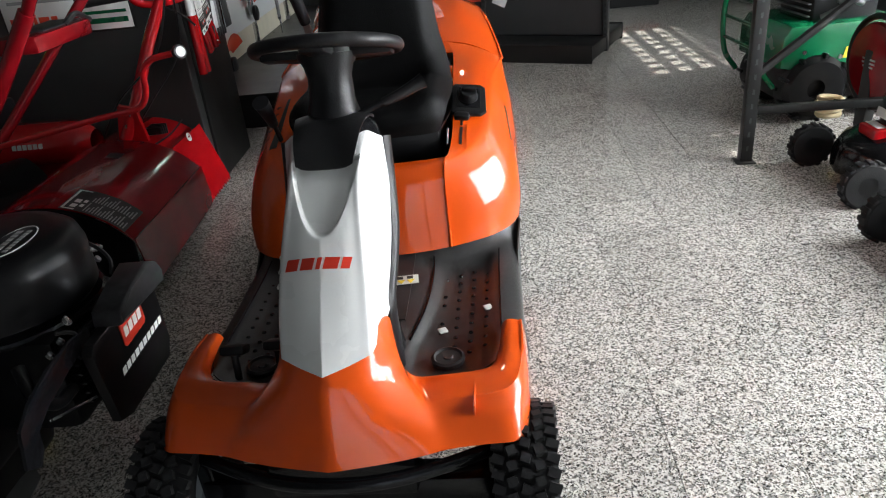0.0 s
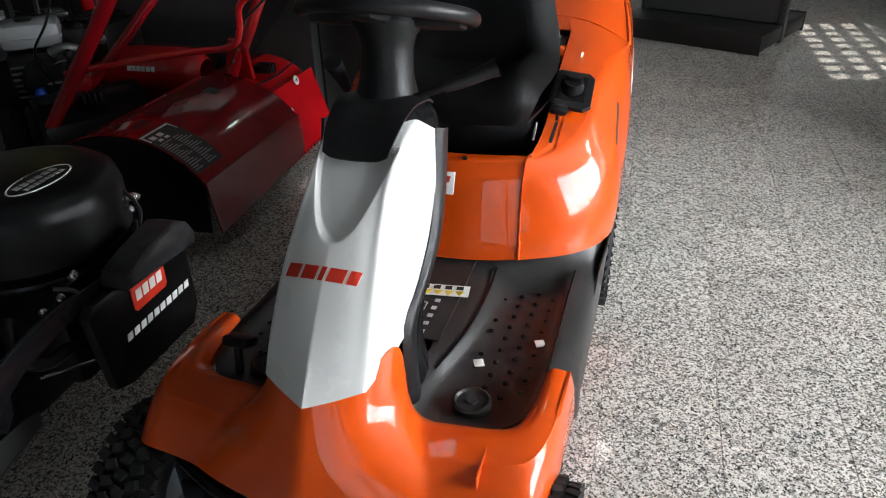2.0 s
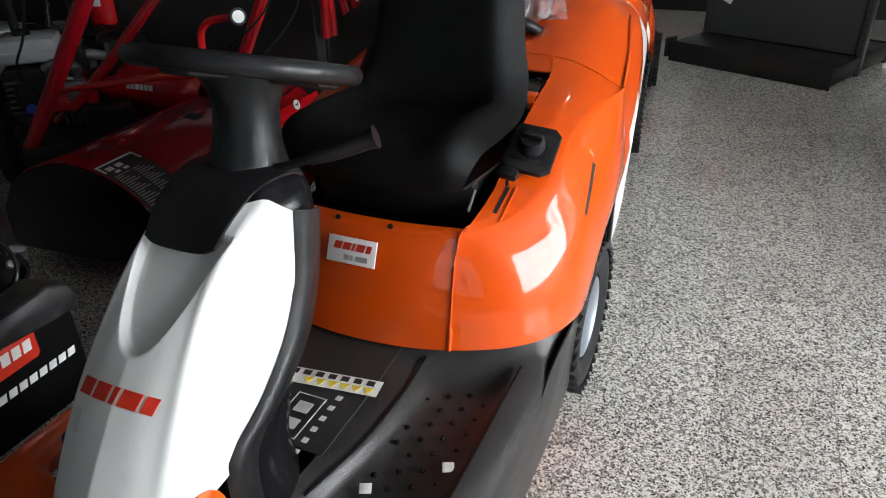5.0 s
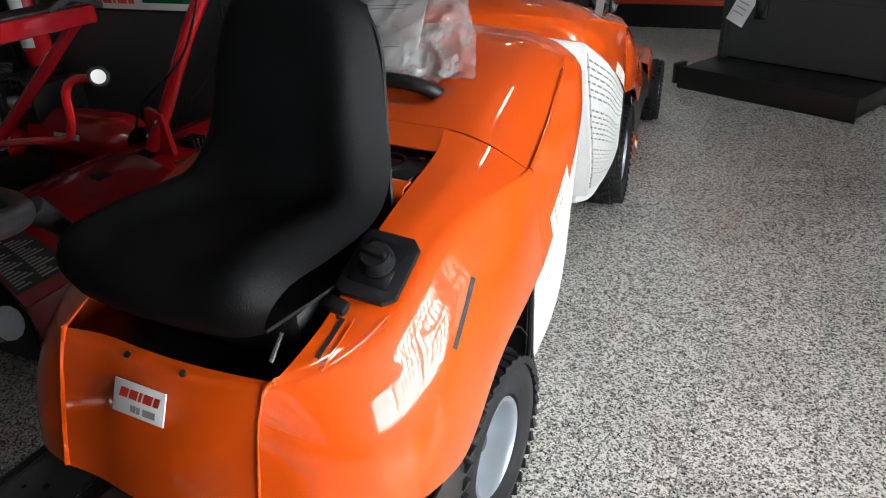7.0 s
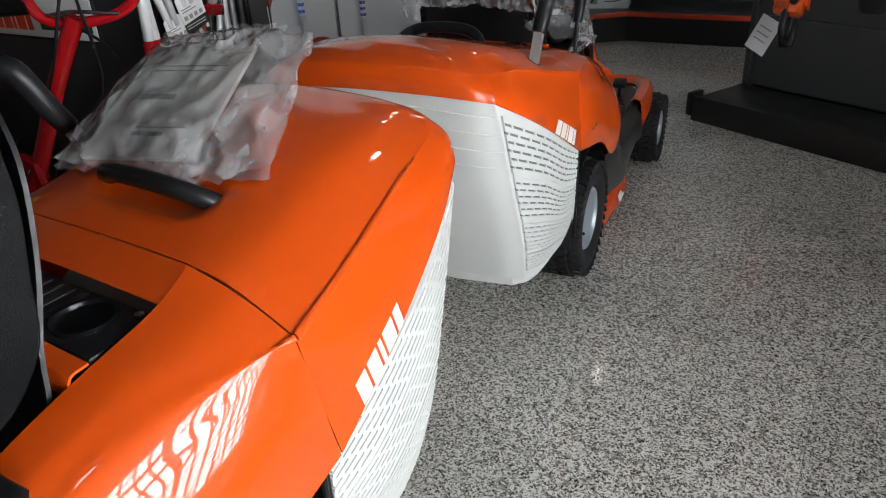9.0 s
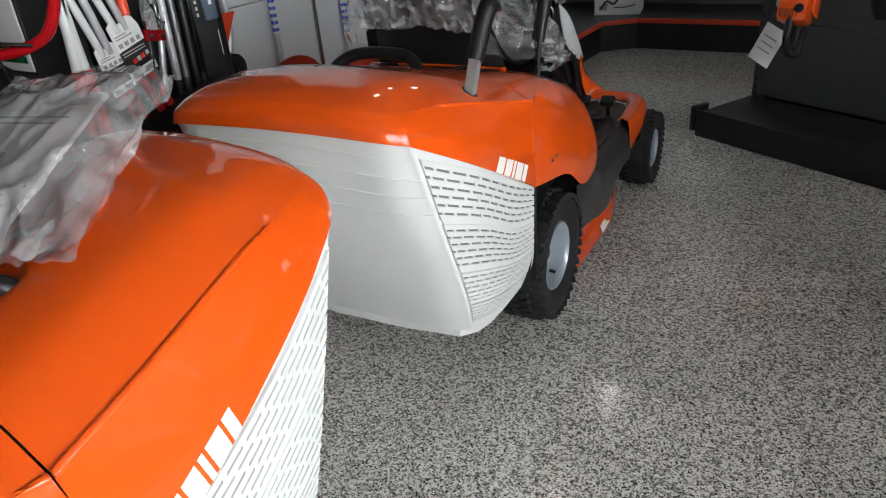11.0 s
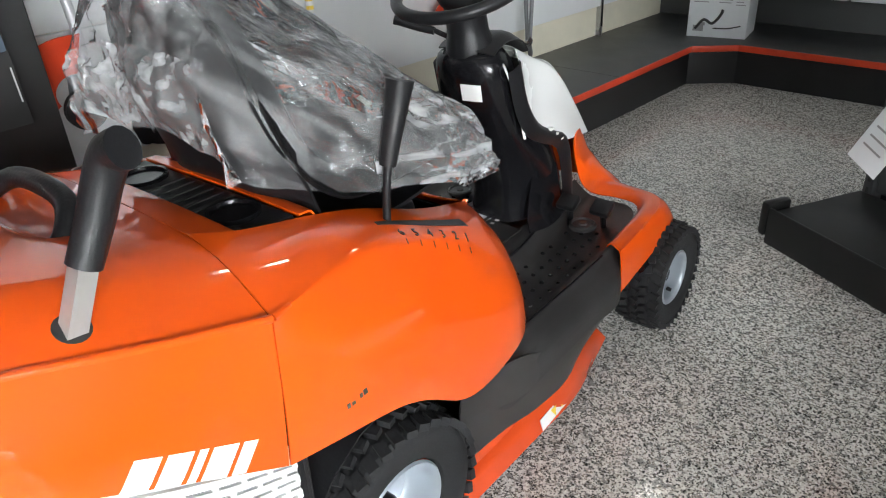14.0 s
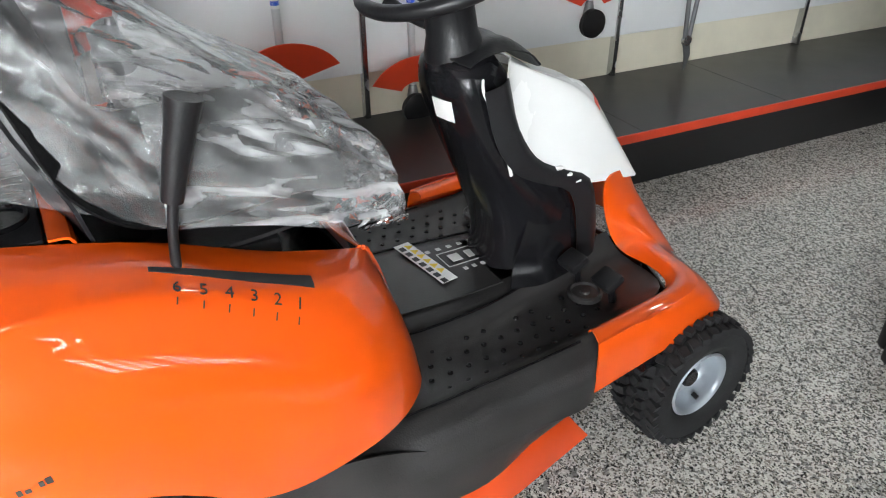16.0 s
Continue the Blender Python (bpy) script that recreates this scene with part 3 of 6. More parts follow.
def mower(m, lift, label):
    top = thing("ride_on_mower", m, label, "lawn mower", "ride-on mowers")
    # wheels
    for side in (1, -1):
        wheel(top, "rear_wheel", 0.418, 0.0, 0.217, 0.217, 0.185, 0.115, side, 5)
        wheel(top, "front_wheel", 0.458, -1.185, 0.170, 0.170, 0.135, 0.087, side, 5)
    # fender shell and front panel
    side_rows = crease(SIDE, 3, SIDE_FOLD)
    side_rows = [*side_rows[:2], between(side_rows[1], side_rows[2], .93), side_rows[2], between(side_rows[2], side_rows[3], .07), *side_rows[3:]]
    shell_bm = sheet(None, mirror=True, thick=.004, grid=spline_points(side_rows, 10, 8, mirror_row0=True))
    for v in shell_bm.verts:
        u = min(max((-v.co.y - .14) / .2, 0), 1) * min(max((-v.co.x - .10) / .26, 0), 1)
        v.co.y -= .06 * u * u * (3 - 2 * u)
    body = part("body_shell", shell_bm, ORANGE, top, "glossy orange plastic body shell")
    part("rear_panel", sheet(R([(-.213, -.1885, .862), (-.11, -.1885, .8645), (0, -.1885, .866), (.11, -.1885, .8645), (.213, -.1885, .862)], [(-.230, -.15, .849), (-.12, -.15, .854), (0, -.15, .856), (.12, -.15, .854), (.230, -.15, .849)], [(-.233, -.118, .840), (-.12, -.118, .843), (0, -.118, .844), (.12, -.118, .843), (.233, -.118, .840)]), 3, 3, False, .004), ORANGE, body)
    part("cross_panel", sheet(R([(-.234, .0, .822), (0, .0, .826), (.234, .0, .822)], [(-.234, .028, .818), (0, .028, .822), (.234, .028, .818)], [(-.234, .036, .79), (0, .036, .79), (.234, .036, .79)]), 3, 3, False, .004), ORANGE, body)
    # under-seat tray
    part("seat_tray", block(-.225, .225, -.435, .10, .56, .60, .004), GLOSS_BLACK, top, "black tray under the seat")
    for sx in (-.229, .229):
        part("tray_side", block(sx - .005, sx + .005, -.29, -.03, .59, .695, .004), GLOSS_BLACK, top)
    part("tray_front", block(-.220, .220, -.440, -.430, .59, .645, .003), GLOSS_BLACK, top)
    part("seat_support", block(-.2, .2, -.33, .0, .60, .715, .02), BLACK, top)
    for x in (-.06, .065):
        part("bolt", spin([(.006, 0), (.006, .004), (0, .004)], 12, frame_of((x, -.462, .651), (1, 0, 0), (0, -.55, .8))), BLACK, body)
    # cup tray behind the seat
    bm = block(-.228, .228, .004, .116, .79, .822, .006)
    part("storage_tray", bm, BLACK, top, "black storage tray behind the seat")
    for x in (-.14, .14):
        cup = spin([(.046, .821), (.046, .830), (.040, .830), (.038, .824), (0, .823)], 28, Matrix.Translation((x, .060, 0)))
        part("cup_ring", cup, GLOSS_BLACK, top)
    for x in (-.205, .205):
        part("bolt", spin([(.007, .822), (.007, .828), (0, .828)], 12, Matrix.Translation((x, .10, 0))), STEEL, top)
    for x in (-.075, -.045, -.015, .015, .045, .075):
        part("vent_slot", block(x - .006, x + .006, .015, .105, .820, .8235, .001), INK, top)
    # rating plate below the seat: white plate, red mark, grey line under it
    pl = frame_of((-.010, -.500, .598), (1, 0, 0), (0, -1, .45))
    plate = part("name_plate", prism([(-.058, -.028), (.058, -.028), (.058, .028), (-.058, .028)], 0, .003, .002, pl), LABEL_WHITE, body, "white plate with red printing")
    part("plate_mark", bars([(x0, x1, y0 + .009, y1 + .009) for x0, x1, y0, y1 in logo_bars(.088, .016)], pl @ Matrix.Translation((0, 0, .003)), .0008, .25), LABEL_RED, plate, smooth=False)
    part("plate_line", bars([(-.016, -.004, -.02, -.009), (-.002, .006, -.02, -.009), (.012, .04, -.02, -.009)], pl @ Matrix.Translation((0, 0, .003)), .0008), GREY_PRINT, plate, smooth=False)
    shell = skin_of(body)
    # left fender: ignition panel, throttle, side slot
    kp = frame_of((.283, -.205, .757), (1, .05, -.16), (.18, -.50, 1))
    panel = part("switch_panel", prism([(-.050, -.062), (-.036, -.072), (.04, -.068), (.058, -.05), (.054, .05), (.038, .066), (-.040, .062), (-.052, .048)], 0, .012, .006, kp), BLACK, body, "black ignition panel")
    part("switch_recess", prism([(-.034, -.046), (.038, -.044), (.036, .044), (-.032, .042)], .0122, .014, .001, kp), GLOSS_BLACK, panel)
    knob = spin([(.030, .012), (.030, .022), (.026, .028), (.026, .036), (.024, .040), (0, .040)], 28, kp)
    box(knob, -.022, .022, -.006, .006, .038, .054, .004, kp)
    part("ignition_knob", knob, BLACK, panel)
    tp = frame_of((.262, -.335, .700), (1, .0, -.12), (.12, -.42, 1))
    part("throttle_slot", stick([(-.004, .004, -.040, .040)], tp, shell, .001), INK, body)
    part("throttle_gate", stick([(.016, .0185, -.055, .045)], tp, shell, .0025), ORANGE, body, smooth=False)
    lev = tube([tp @ Vector((0, .032, 0)), tp @ Vector((0, .036, .02))], .004, 8, 1)
    box(lev, -.024, .024, .022, .05, .020, .042, .010, tp)
    part("throttle_lever", lev, BLACK, body)
    sp = frame_of((.400, -.137, .654), (.09, -.8, -.58), (1, -.25, .45))
    part("side_slot", stick([(-.068, .068, -.0055, .0055)], sp, shell, .001), INK, body)
    # right fender: cutting-height lever in a gate, with its scale
    gp = frame_of((-.300, -.208, .718), (0, -.885, -.465), (-.25, -.45, .86))
    part("lever_gate", stick([(-.118, .122, -.005, .004)], gp, shell, .0012, flare=.017), INK, body)
    for i in range(6):
        x = -.085 + i * .036
        q = shell.ray_cast(gp @ Vector((x, -.033 - .003 * i, .06)), gp.to_3x3() @ Vector((0, 0, -1)))
        part("height_number", letters(str(6 - i), .027, frame_of(q[0] + q[1] * .0008, (0, -.885, -.465), q[1]) @ pose(0, 0, 0, 0, 0, 0)), INK, body, smooth=False)
        part("height_tick", stick([(x - .001, x + .001, -.058 - .003 * i, -.049 - .003 * i)], gp, shell, .001), INK, body, smooth=False)
    if lift:
        rod, knob_path = [(-.292, -.140, .72), (-.292, -.150, .82), (-.294, -.166, .90)], [(-.293, -.158, .865), (-.296, -.173, .92), (-.299, -.188, .97), (-.300, -.198, 1.005)]
    else:
        rod, knob_path = [(-.292, -.285, .66), (-.294, -.315, .73), (-.297, -.345, .78)], [(-.296, -.335, .765), (-.299, -.365, .81), (-.302, -.395, .85)]
    lever = part("height_lever", tube(rod, .0075, 10, 3), BLACK, top)
    part("grip", tube(knob_path, .015, 14, 4, taper=.025), BLACK, lever, "moulded black grip")
    # rear flaps and inner arches
    for side in (1, -1):
        part("mudflap", block(.25, .408, .196, .208, .215, .56, .004) if side > 0 else block(-.408, -.25, .196, .208, .215, .56, .004), BLACK, top)
        arch = sheet([[(side * x, .245 * math.cos(a), .215 + .285 * math.sin(a)) for x in (.2, .30, .40)] for a in (math.pi * k / 10 for k in range(0, 11))], 1, 1, False, .003)
        part("wheel_arch", arch, BLACK, top)
    part("fender_print", stick([(-.020, -.014, -.005, .005), (-.011, -.004, -.005, .002), (.006, .012, -.003, .006), (.014, .022, -.003, .008)], frame_of((-.430, .095, .592), (0, -1, .1), (-1, 0, .1)), shell, .0008), INK, body, smooth=False)
    # grass catcher
    lid_rows = crease(LID, 2, LID_FOLD)
    lid_rows = [*lid_rows[:4], between(lid_rows[3], lid_rows[4], .82), lid_rows[4], between(lid_rows[4], lid_rows[5], .25), *lid_rows[5:]]
    lid_bm = sheet(None, mirror=True, thick=.004, grid=spline_points(lid_rows, 10, 9, mirror_rown=True, mirror_coln=True))
    for v in lid_bm.verts:
        d = (v.co.x / .125) ** 4 + ((v.co.y - .315) / .048) ** 4
        if d < 1.6 and v.co.z > .8:
            v.co.z -= .024 * max(0.0, 1 - d / 1.6)
    lid = part("catcher_lid", lid_bm, ORANGE, top, "glossy orange lid of the grass catcher", sharp=50)
    lid_skin = skin_of(lid)
    bin_bm = sheet(CATCHER, 4, 4, True, .004)
    bin_ = part("catcher_box", bin_bm, BOX_WHITE, top, "white ribbed plastic grass box")
    floor_bm = prism([(-.352, .20), (.352, .20), (.35, .33), (.343, .41), (.328, .462), (.292, .50), (.12, .518), (-.12, .518), (-.292, .50), (-.328, .462), (-.343, .41), (-.35, .33)], .200, .238, .006)
    part("box_floor", floor_bm, BOX_WHITE, bin_)
    part("box_front", block(-.365, .365, .199, .205, .24, .72, .002), BLACK, bin_)
    grid = surf_points(CATCHER, 24, 24)[:73]
    nr, nc = len(grid), len(grid[0])

    def on_box(u, v, side, off):
        u, v = min(max(u, 0), .9999) * (nr - 1), min(max(v, 0), .9999) * (nc - 1)
        i, j = int(u), int(v)
        a, b = u - i, v - j
        p = (grid[i][j] * (1 - a) + grid[i + 1][j] * a) * (1 - b) + (grid[i][j + 1] * (1 - a) + grid[i + 1][j + 1] * a) * b
        nrm = (grid[i + 1][j] - grid[i][j]).cross(grid[i][j + 1] - grid[i][j]).normalized()
        nrm = nrm if nrm.x > 0 else -nrm
        p = p + nrm * off
        return Vector((side * p.x, p.y, p.z))

    def strip(bm, side, u0, u1, v0, v1, lo, hi, slant=0.0):
        k = [on_box(u0 + slant * 0, v0, side, hi), on_box(u1, v0, side, hi), on_box(u1, v1, side, hi), on_box(u0, v1, side, hi)]
        b = [on_box(u0, v0, side, lo), on_box(u1, v0, side, lo), on_box(u1, v1, side, lo), on_box(u0, v1, side, lo)]
        k, b = [bm.verts.new(p) for p in k], [bm.verts.new(p) for p in b]
        bm.faces.new(k)
        for i in range(4):
            j = (i + 1) % 4
            bm.faces.new((k[i], b[i], b[j], k[j]))

    for side in (1, -1):
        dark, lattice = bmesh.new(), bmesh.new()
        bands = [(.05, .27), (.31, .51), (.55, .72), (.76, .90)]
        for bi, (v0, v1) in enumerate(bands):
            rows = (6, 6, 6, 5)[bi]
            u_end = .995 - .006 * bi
            # Grey sheet under the grille paints the shade seen through its slots.
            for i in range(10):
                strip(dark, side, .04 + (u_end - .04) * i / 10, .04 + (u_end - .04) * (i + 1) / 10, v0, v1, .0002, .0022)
            for r in range(rows + 1):
                v = v0 + (v1 - v0) * r / rows
                dv = (v1 - v0) / rows * .34
                for i in range(8):
                    strip(lattice, side, .035 + (u_end - .03) * i / 8, .035 + (u_end - .03) * (i + 1) / 8, v - dv, v + dv, .0005, .0072)
            for r in range(rows):
                va, vb = v0 + (v1 - v0) * r / rows, v0 + (v1 - v0) * (r + 1) / rows
                cols = 11
                for c in range(cols + 1):
                    u = .04 + (u_end - .04) * (c + (.5 if r % 2 else 0)) / cols
                    if u < u_end + .01:
                        strip(lattice, side, u - .009, u + .009, va, vb, .0005, .0070)
        for v in (.29, .53, .73):
            one = bmesh.new()
            for i in range(8):
                strip(one, side, .02 + .96 * i / 8, .02 + .96 * (i + 1) / 8, v - .009, v + .009, .0004, .0052)
            part("rib", one, BOX_WHITE, bin_, smooth=False)
        g = part("grille", lattice, BOX_WHITE, bin_, "white slotted grille", smooth=False)
        g["kind"] = "stuff"
        part("slot_shade_field", dark, SLOT_SHADE, g, smooth=False)["kind"] = "stuff"
        part("seal", tube([on_box(.0, v, side, .004) for v in (0, .3, .6, .93)], .006, 8, 3), BLACK, bin_)
        lp = frame_of((side * .412, .325, .665), (0, side, .54 * 1), (side, 0, .16))
        if side > 0:
            lp = frame_of((side * .408, .360, .660), (0, 1, .54), (1, 0, .16))
        else:
            lp = frame_of((side * .408, .360, .658), (0, -1, -.54), (-1, 0, .16))
        part("side_mark", stick(logo_bars(.155 if side > 0 else .178, .046), lp, lid_skin, .001, .25), LOGO_WHITE, lid, "white block mark", smooth=False)
        part("lid_screw", spin([(.008, 0), (.008, .003), (0, .003)], 12, frame_of((side * .352, .222, .8085), (1, 0, 0), (side * .55, -.2, 1))), DARK_RED, lid)
    back = surf_points(CATCHER[4:], 8, 24)
    for j in (4, 9, 14, 19):
        line = [r[j] + Vector((0, .003, 0)) for r in back]
        pts = [Vector((-p.x, p.y, p.z)) for p in line[:-1]] + list(reversed(line))
        part("rib", tube(pts[::3], .0018, 6, 2), BOX_WHITE, bin_)
    # carrying handle sunk into the lid
    part("lid_handle", tube([(-.130, .345, .868), (-.130, .318, .893), (-.092, .290, .918), (0, .282, .927), (.092, .290, .918), (.130, .318, .893), (.130, .345, .868)], .017, 12, 5), BLACK, top, "black moulded carrying handle")
    # emptying lever, right rear
    rod = tube([(-.326, .425, .84), (-.331, .372, .955)], .017, 4, 1)
    el = part("emptying_lever", rod, LEVER_STEEL, top, "flat bright steel lever")
    part("grip", tube([(-.330, .378, .940), (-.335, .352, .99), (-.341, .332, 1.035), (-.351, .321, 1.060), (-.368, .314, 1.068)], .021, 14, 5, taper=.025), BLACK, el, "moulded black grip")
    seat_at = lid_skin.ray_cast(Vector((-.327, .412, 1.1)), Vector((0, 0, -1)))
    part("lever_slot", spin([(.022, -.004), (.022, .0006), (0, .001)], 20, frame_of(seat_at[0], (1, 0, 0), seat_at[1])), INK, lid)
    # front apron with its bumper
    part("front_apron", sheet(None, mirror=True, thick=.004, grid=spline_points(crease(apron_rows(lift), 2, [.5, .5, .4, .35, .3, .25, .15, .09, .08]), 7, 6)), ORANGE, top, "glossy orange front apron", sharp=30)
    part("apron_rib", block(.290, .294, -1.225 - lift, -1.130 - 1.8 * lift, .385, .4105, .001), ORANGE, top)
    part("bumper_bar", tube([(-.40, -1.02, .27), (-.385, -1.16, .275), (-.30, -1.22, .28), (-.10, -1.30, .285), (.10, -1.30, .285), (.30, -1.22, .28), (.385, -1.16, .275), (.40, -1.02, .27)], .016, 12, 5), GLOSS_BLACK, top, "black tubular bumper")
    bm = block(-.34, .34, -1.22, -1.15, .135, .205, .01)
    box(bm, -.16, .16, -1.26, -1.0, .20, .33, .012)
    for side in (1, -1):
        box(bm, side * .33 - .02, side * .33 + .02, -1.21, -1.16, .12, .26, .008)
    part("front_axle", bm, GLOSS_BLACK, top)
    part("chassis", block(-.17, .17, -1.1, .05, .17, .34, .01), BLACK, top)
    # footwell: floor, tunnel, side skirts, studs
    for side in (1, -1):
        prof = R(
            [(.10, .44, .45), (.16, .45, .44), (.215, .44, .43), (.30, .40, .425), (.352, .355, .425), (.404, .30, .41), (.416, .26, .33)],
            [(.10, .50, .40), (.16, .515, .382), (.215, .505, .362), (.30, .475, .352), (.352, .43, .362), (.404, .38, .345), (.418, .33, .255)],
            [(.10, .62, .385), (.165, .62, .378), (.205, .60, .350), (.30, .58, .346), (.350, .565, .357), (.405, .545, .330), (.417, .53, .248)],
            [(.10, .78, .382), (.155, .78, .374), (.185, .77, .346), (.30, .765, .345), (.350, .76, .357), (.405, .745, .325), (.416, .73, .245)],
            [(.10, .94, .388), (.128, .94, .378), (.150, .94, .348), (.30, .93, .348), (.350, .905, .362), (.405, .890, .330), (.415, .875, .25)],
            [(.10, 1.09 + 1.6 * lift, .42), (.125, 1.09 + 1.6 * lift, .40), (.150, 1.085 + 2 * lift, .372), (.28, 1.075 + 2 * lift, .374), (.330, 1.04 + 1.4 * lift, .380), (.35, .98, .36), (.352, .93, .30)],
        )
        prof = [[(side * x, y, z) for x, y, z in r] for r in prof]
        fw = part("footwell", sheet(prof, 5, 3, False, .004), MAT_GREY, top, "dark grey moulded footwell")
        for cols, r in (([(.163, .520, .384), (.167, .62, .380), (.157, .78, .376), (.130, .935, .380)], .0028), ([(.354, .45, .3635), (.352, .565, .3585), (.352, .76, .3585), (.352, .88, .3625)], .0022)):
            part("moulded_edge", tube([(side * s, -f, z) for s, f, z in cols], r, 8, 5), GLOSS_BLACK, fw)
        for i in range(11):
            for j in range(4):
                f, s = .56 + .044 * i + .02 * (j % 2), .205 + .038 * j
                if s < .20 or f > 1.02 or (i + j) % 3 == 2 and j == 0:
                    continue
                part("stud", spin([(.0062, 0), (.0055, .003), (.003, .0045), (0, .0045)], 10, Matrix.Translation((side * (s - .02 * (f - .56)), -f, .3465 + (.004 if f > .9 else 0)))), GLOSS_BLACK, fw)
        part("floor_dial", spin([(.040, .362), (.040, .372), (.034, .375), (.030, .370), (.012, .370), (.010, .374), (0, .374)], 28, Matrix.Translation((side * .225, 1.0 * -1.0, 0))), MAT_GREY, fw)
        up = .07 if side < 0 else 0
        skirt = sheet([[(side * x, y, z) for x, y, z in r] for r in R(
            [(.405, .19, .385), (.412, .17, .30), (.405, .20, .13 + up)],
            [(.425, .30, .395), (.420, .33, .30), (.408, .34, .115 + up)],
            [(.412, .42, .345), (.418, .44, .25), (.408, .46, .105 + .7 * up)],
            [(.412, .60, .26), (.412, .61, .21), (.404, .62, .11 + .4 * up)],
            [(.414, .875, .27), (.405, .80, .22), (.37, .76, .15)])], 4, 3, False, .004)
        part("side_skirt", skirt, MAT_GREY, top, "dark grey side skirt")
        flare = sheet([[(side * x * (.90 if side > 0 and y > -.7 else .97), y, z) for x, y, z in r] for r in R(
            [(.30, .20, .15), (.395, .20, .11), (.408, .20, .075), (.410, .20, .045)],
            [(.30, .45, .15), (.398, .45, .11), (.412, .45, .075), (.415, .45, .045)],
            [(.28, .65, .18), (.38, .66, .155), (.415, .66, .09), (.420, .66, .05)],
            [(.20, .80, .19), (.31, .82, .175), (.375, .83, .10), (.385, .83, .05)],
            [(.10, .86, .19), (.22, .875, .20), (.335, .90, .115), (.360, .945, .05)])], 4, 3, False, .004)
        part("deck_cover", flare, DECK_RED, top, "orange-red steel mowing deck")
        st = frame_of((side * (.378 if side > 0 else .405), -.555, .078), (0, -side, 0), (side, -.06, .35))
        lab = part("warning_sticker", prism([(-.065, -.015), (.065, -.015), (.065, .015), (-.065, .015)], 0, .0015, 0, st), LABEL_WHITE, top, "white warning sticker")
        for k in (-.038, .0):
            part("warning_sign", prism([(k - .013, -.010), (k + .013, -.010), (k, .012)], .0015, .0025, 0, st), YELLOW, lab)
    part("deck_body", prism([(-.375, -.15), (.375, -.15), (.375, -.62), (.34, -.80), (.12, -.86), (-.12, -.86), (-.34, -.80), (-.375, -.62)], .07, .17, .02), DECK_RED, top)
    # tunnel label and pictogram
    tl = frame_of((.030 + .3 * lift, -.675 - 1.1 * lift, .3945 - .02 * lift), (-1, -.12, 0), (0, -.03, 1))
    warn = part("warning_label", prism([(-.10, -.022), (.10, -.022), (.10, .022), (-.10, .022)], 0, .0012, 0, tl), LABEL_WHITE, top, "white and yellow warning label")
    for i in range(6):
        x = -.078 + i * .026
        part("warning_sign", prism([(x - .011, .002), (x + .011, .002), (x, .020)], .0012, .0022, 0, tl), YELLOW, warn)
    part("warning_text", bars([(-.085 + i * .028, -.068 + i * .028, -.018, -.004) for i in range(7)], tl @ Matrix.Translation((0, 0, .0012)), .0008), INK, warn, smooth=False)
    tun = sheet(R([(-.11, .50, .402), (0, .50, .405), (.11, .50, .402)], [(-.11, .66, .388), (0, .66, .392), (.11, .66, .388)], [(-.11, .85, .385), (0, .85, .388), (.11, .85, .385)]), 3, 3, False, .004)
    part("tunnel", tun, MAT_GREY, top)
    pf = frame_of((.015 + .2 * lift, -.785 - .8 * lift, .3935), (0, -1, 0), (0, -.02, 1))
    part("pictogram", bars([(-.055, .055, -.032, -.030), (-.055, .055, .030, .032), (-.057, -.055, -.032, .032), (.055, .057, -.032, .032), (-.036, -.008, -.016, .016), (.010, .036, -.016, .016)], pf, .001), PALE_PRINT, top, smooth=False)
    for i in range(6):
        part("symbol", bars([(-.075 + .03 * i, -.063 + .03 * i, .046, .058)], pf, .001), PALE_PRINT, top, smooth=False)
        if i < 5:
            part("symbol", bars([(-.03 + .024 * i, -.02 + .024 * i, -.060, -.048)], pf, .001), PALE_PRINT, top, smooth=False)
    # console: black column body, white cover, dash, steering
    col = sheet(R(
        [(0, 1.12, .40), (.09, 1.10, .40), (.125, 1.03, .40), (.115, .93, .40), (.06, .86, .39), (0, .85, .39)],
        [(0, 1.10, .46), (.09, 1.09, .46), (.118, 1.02, .46), (.100, .92, .47), (.055, .865, .47), (0, .855, .47)],
        [(0, 1.05, .56), (.09, 1.05, .56), (.114, .97, .57), (.098, .88, .58), (.055, .83, .58), (0, .82, .58)],
        [(0, .98, .67), (.09, .98, .67), (.104, .90, .68), (.100, .82, .69), (.058, .78, .70), (0, .77, .70)],
        [(0, .92, .78), (.074, .905, .78), (.100, .84, .80), (.100, .77, .81), (.060, .735, .82), (0, .725, .82)],
        [(0, .88, .87), (.066, .865, .865), (.092, .825, .868), (.090, .765, .88), (.055, .735, .885), (0, .725, .885)],
        [(0, .84, .905), (.05, .84, .905), (.065, .80, .905), (.055, .765, .905), (.03, .75, .905), (0, .745, .905)]), 3, 3, True, .004)
    console = part("console", col, GLOSS_BLACK, top, "glossy black steering console")
    cover_bm = sheet(None, mirror=True, thick=.003, grid=spline_points(crease(hood_rows(lift), 2, .4), 24, 16))
    scoop(cover_bm, lift)
    cover = part("console_cover", cover_bm, WHITE, console, "white plastic cover with a sunk scoop", sharp=30)
    lg = frame_of((-.006, -1.125, .708 + lift * .9), (1, 0, 0), (0, -.76, .65))
    part("front_mark", stick(logo_bars(.135, .024), lg, skin_of(cover), .0012, .25), LABEL_RED, cover, "red block mark", smooth=False)
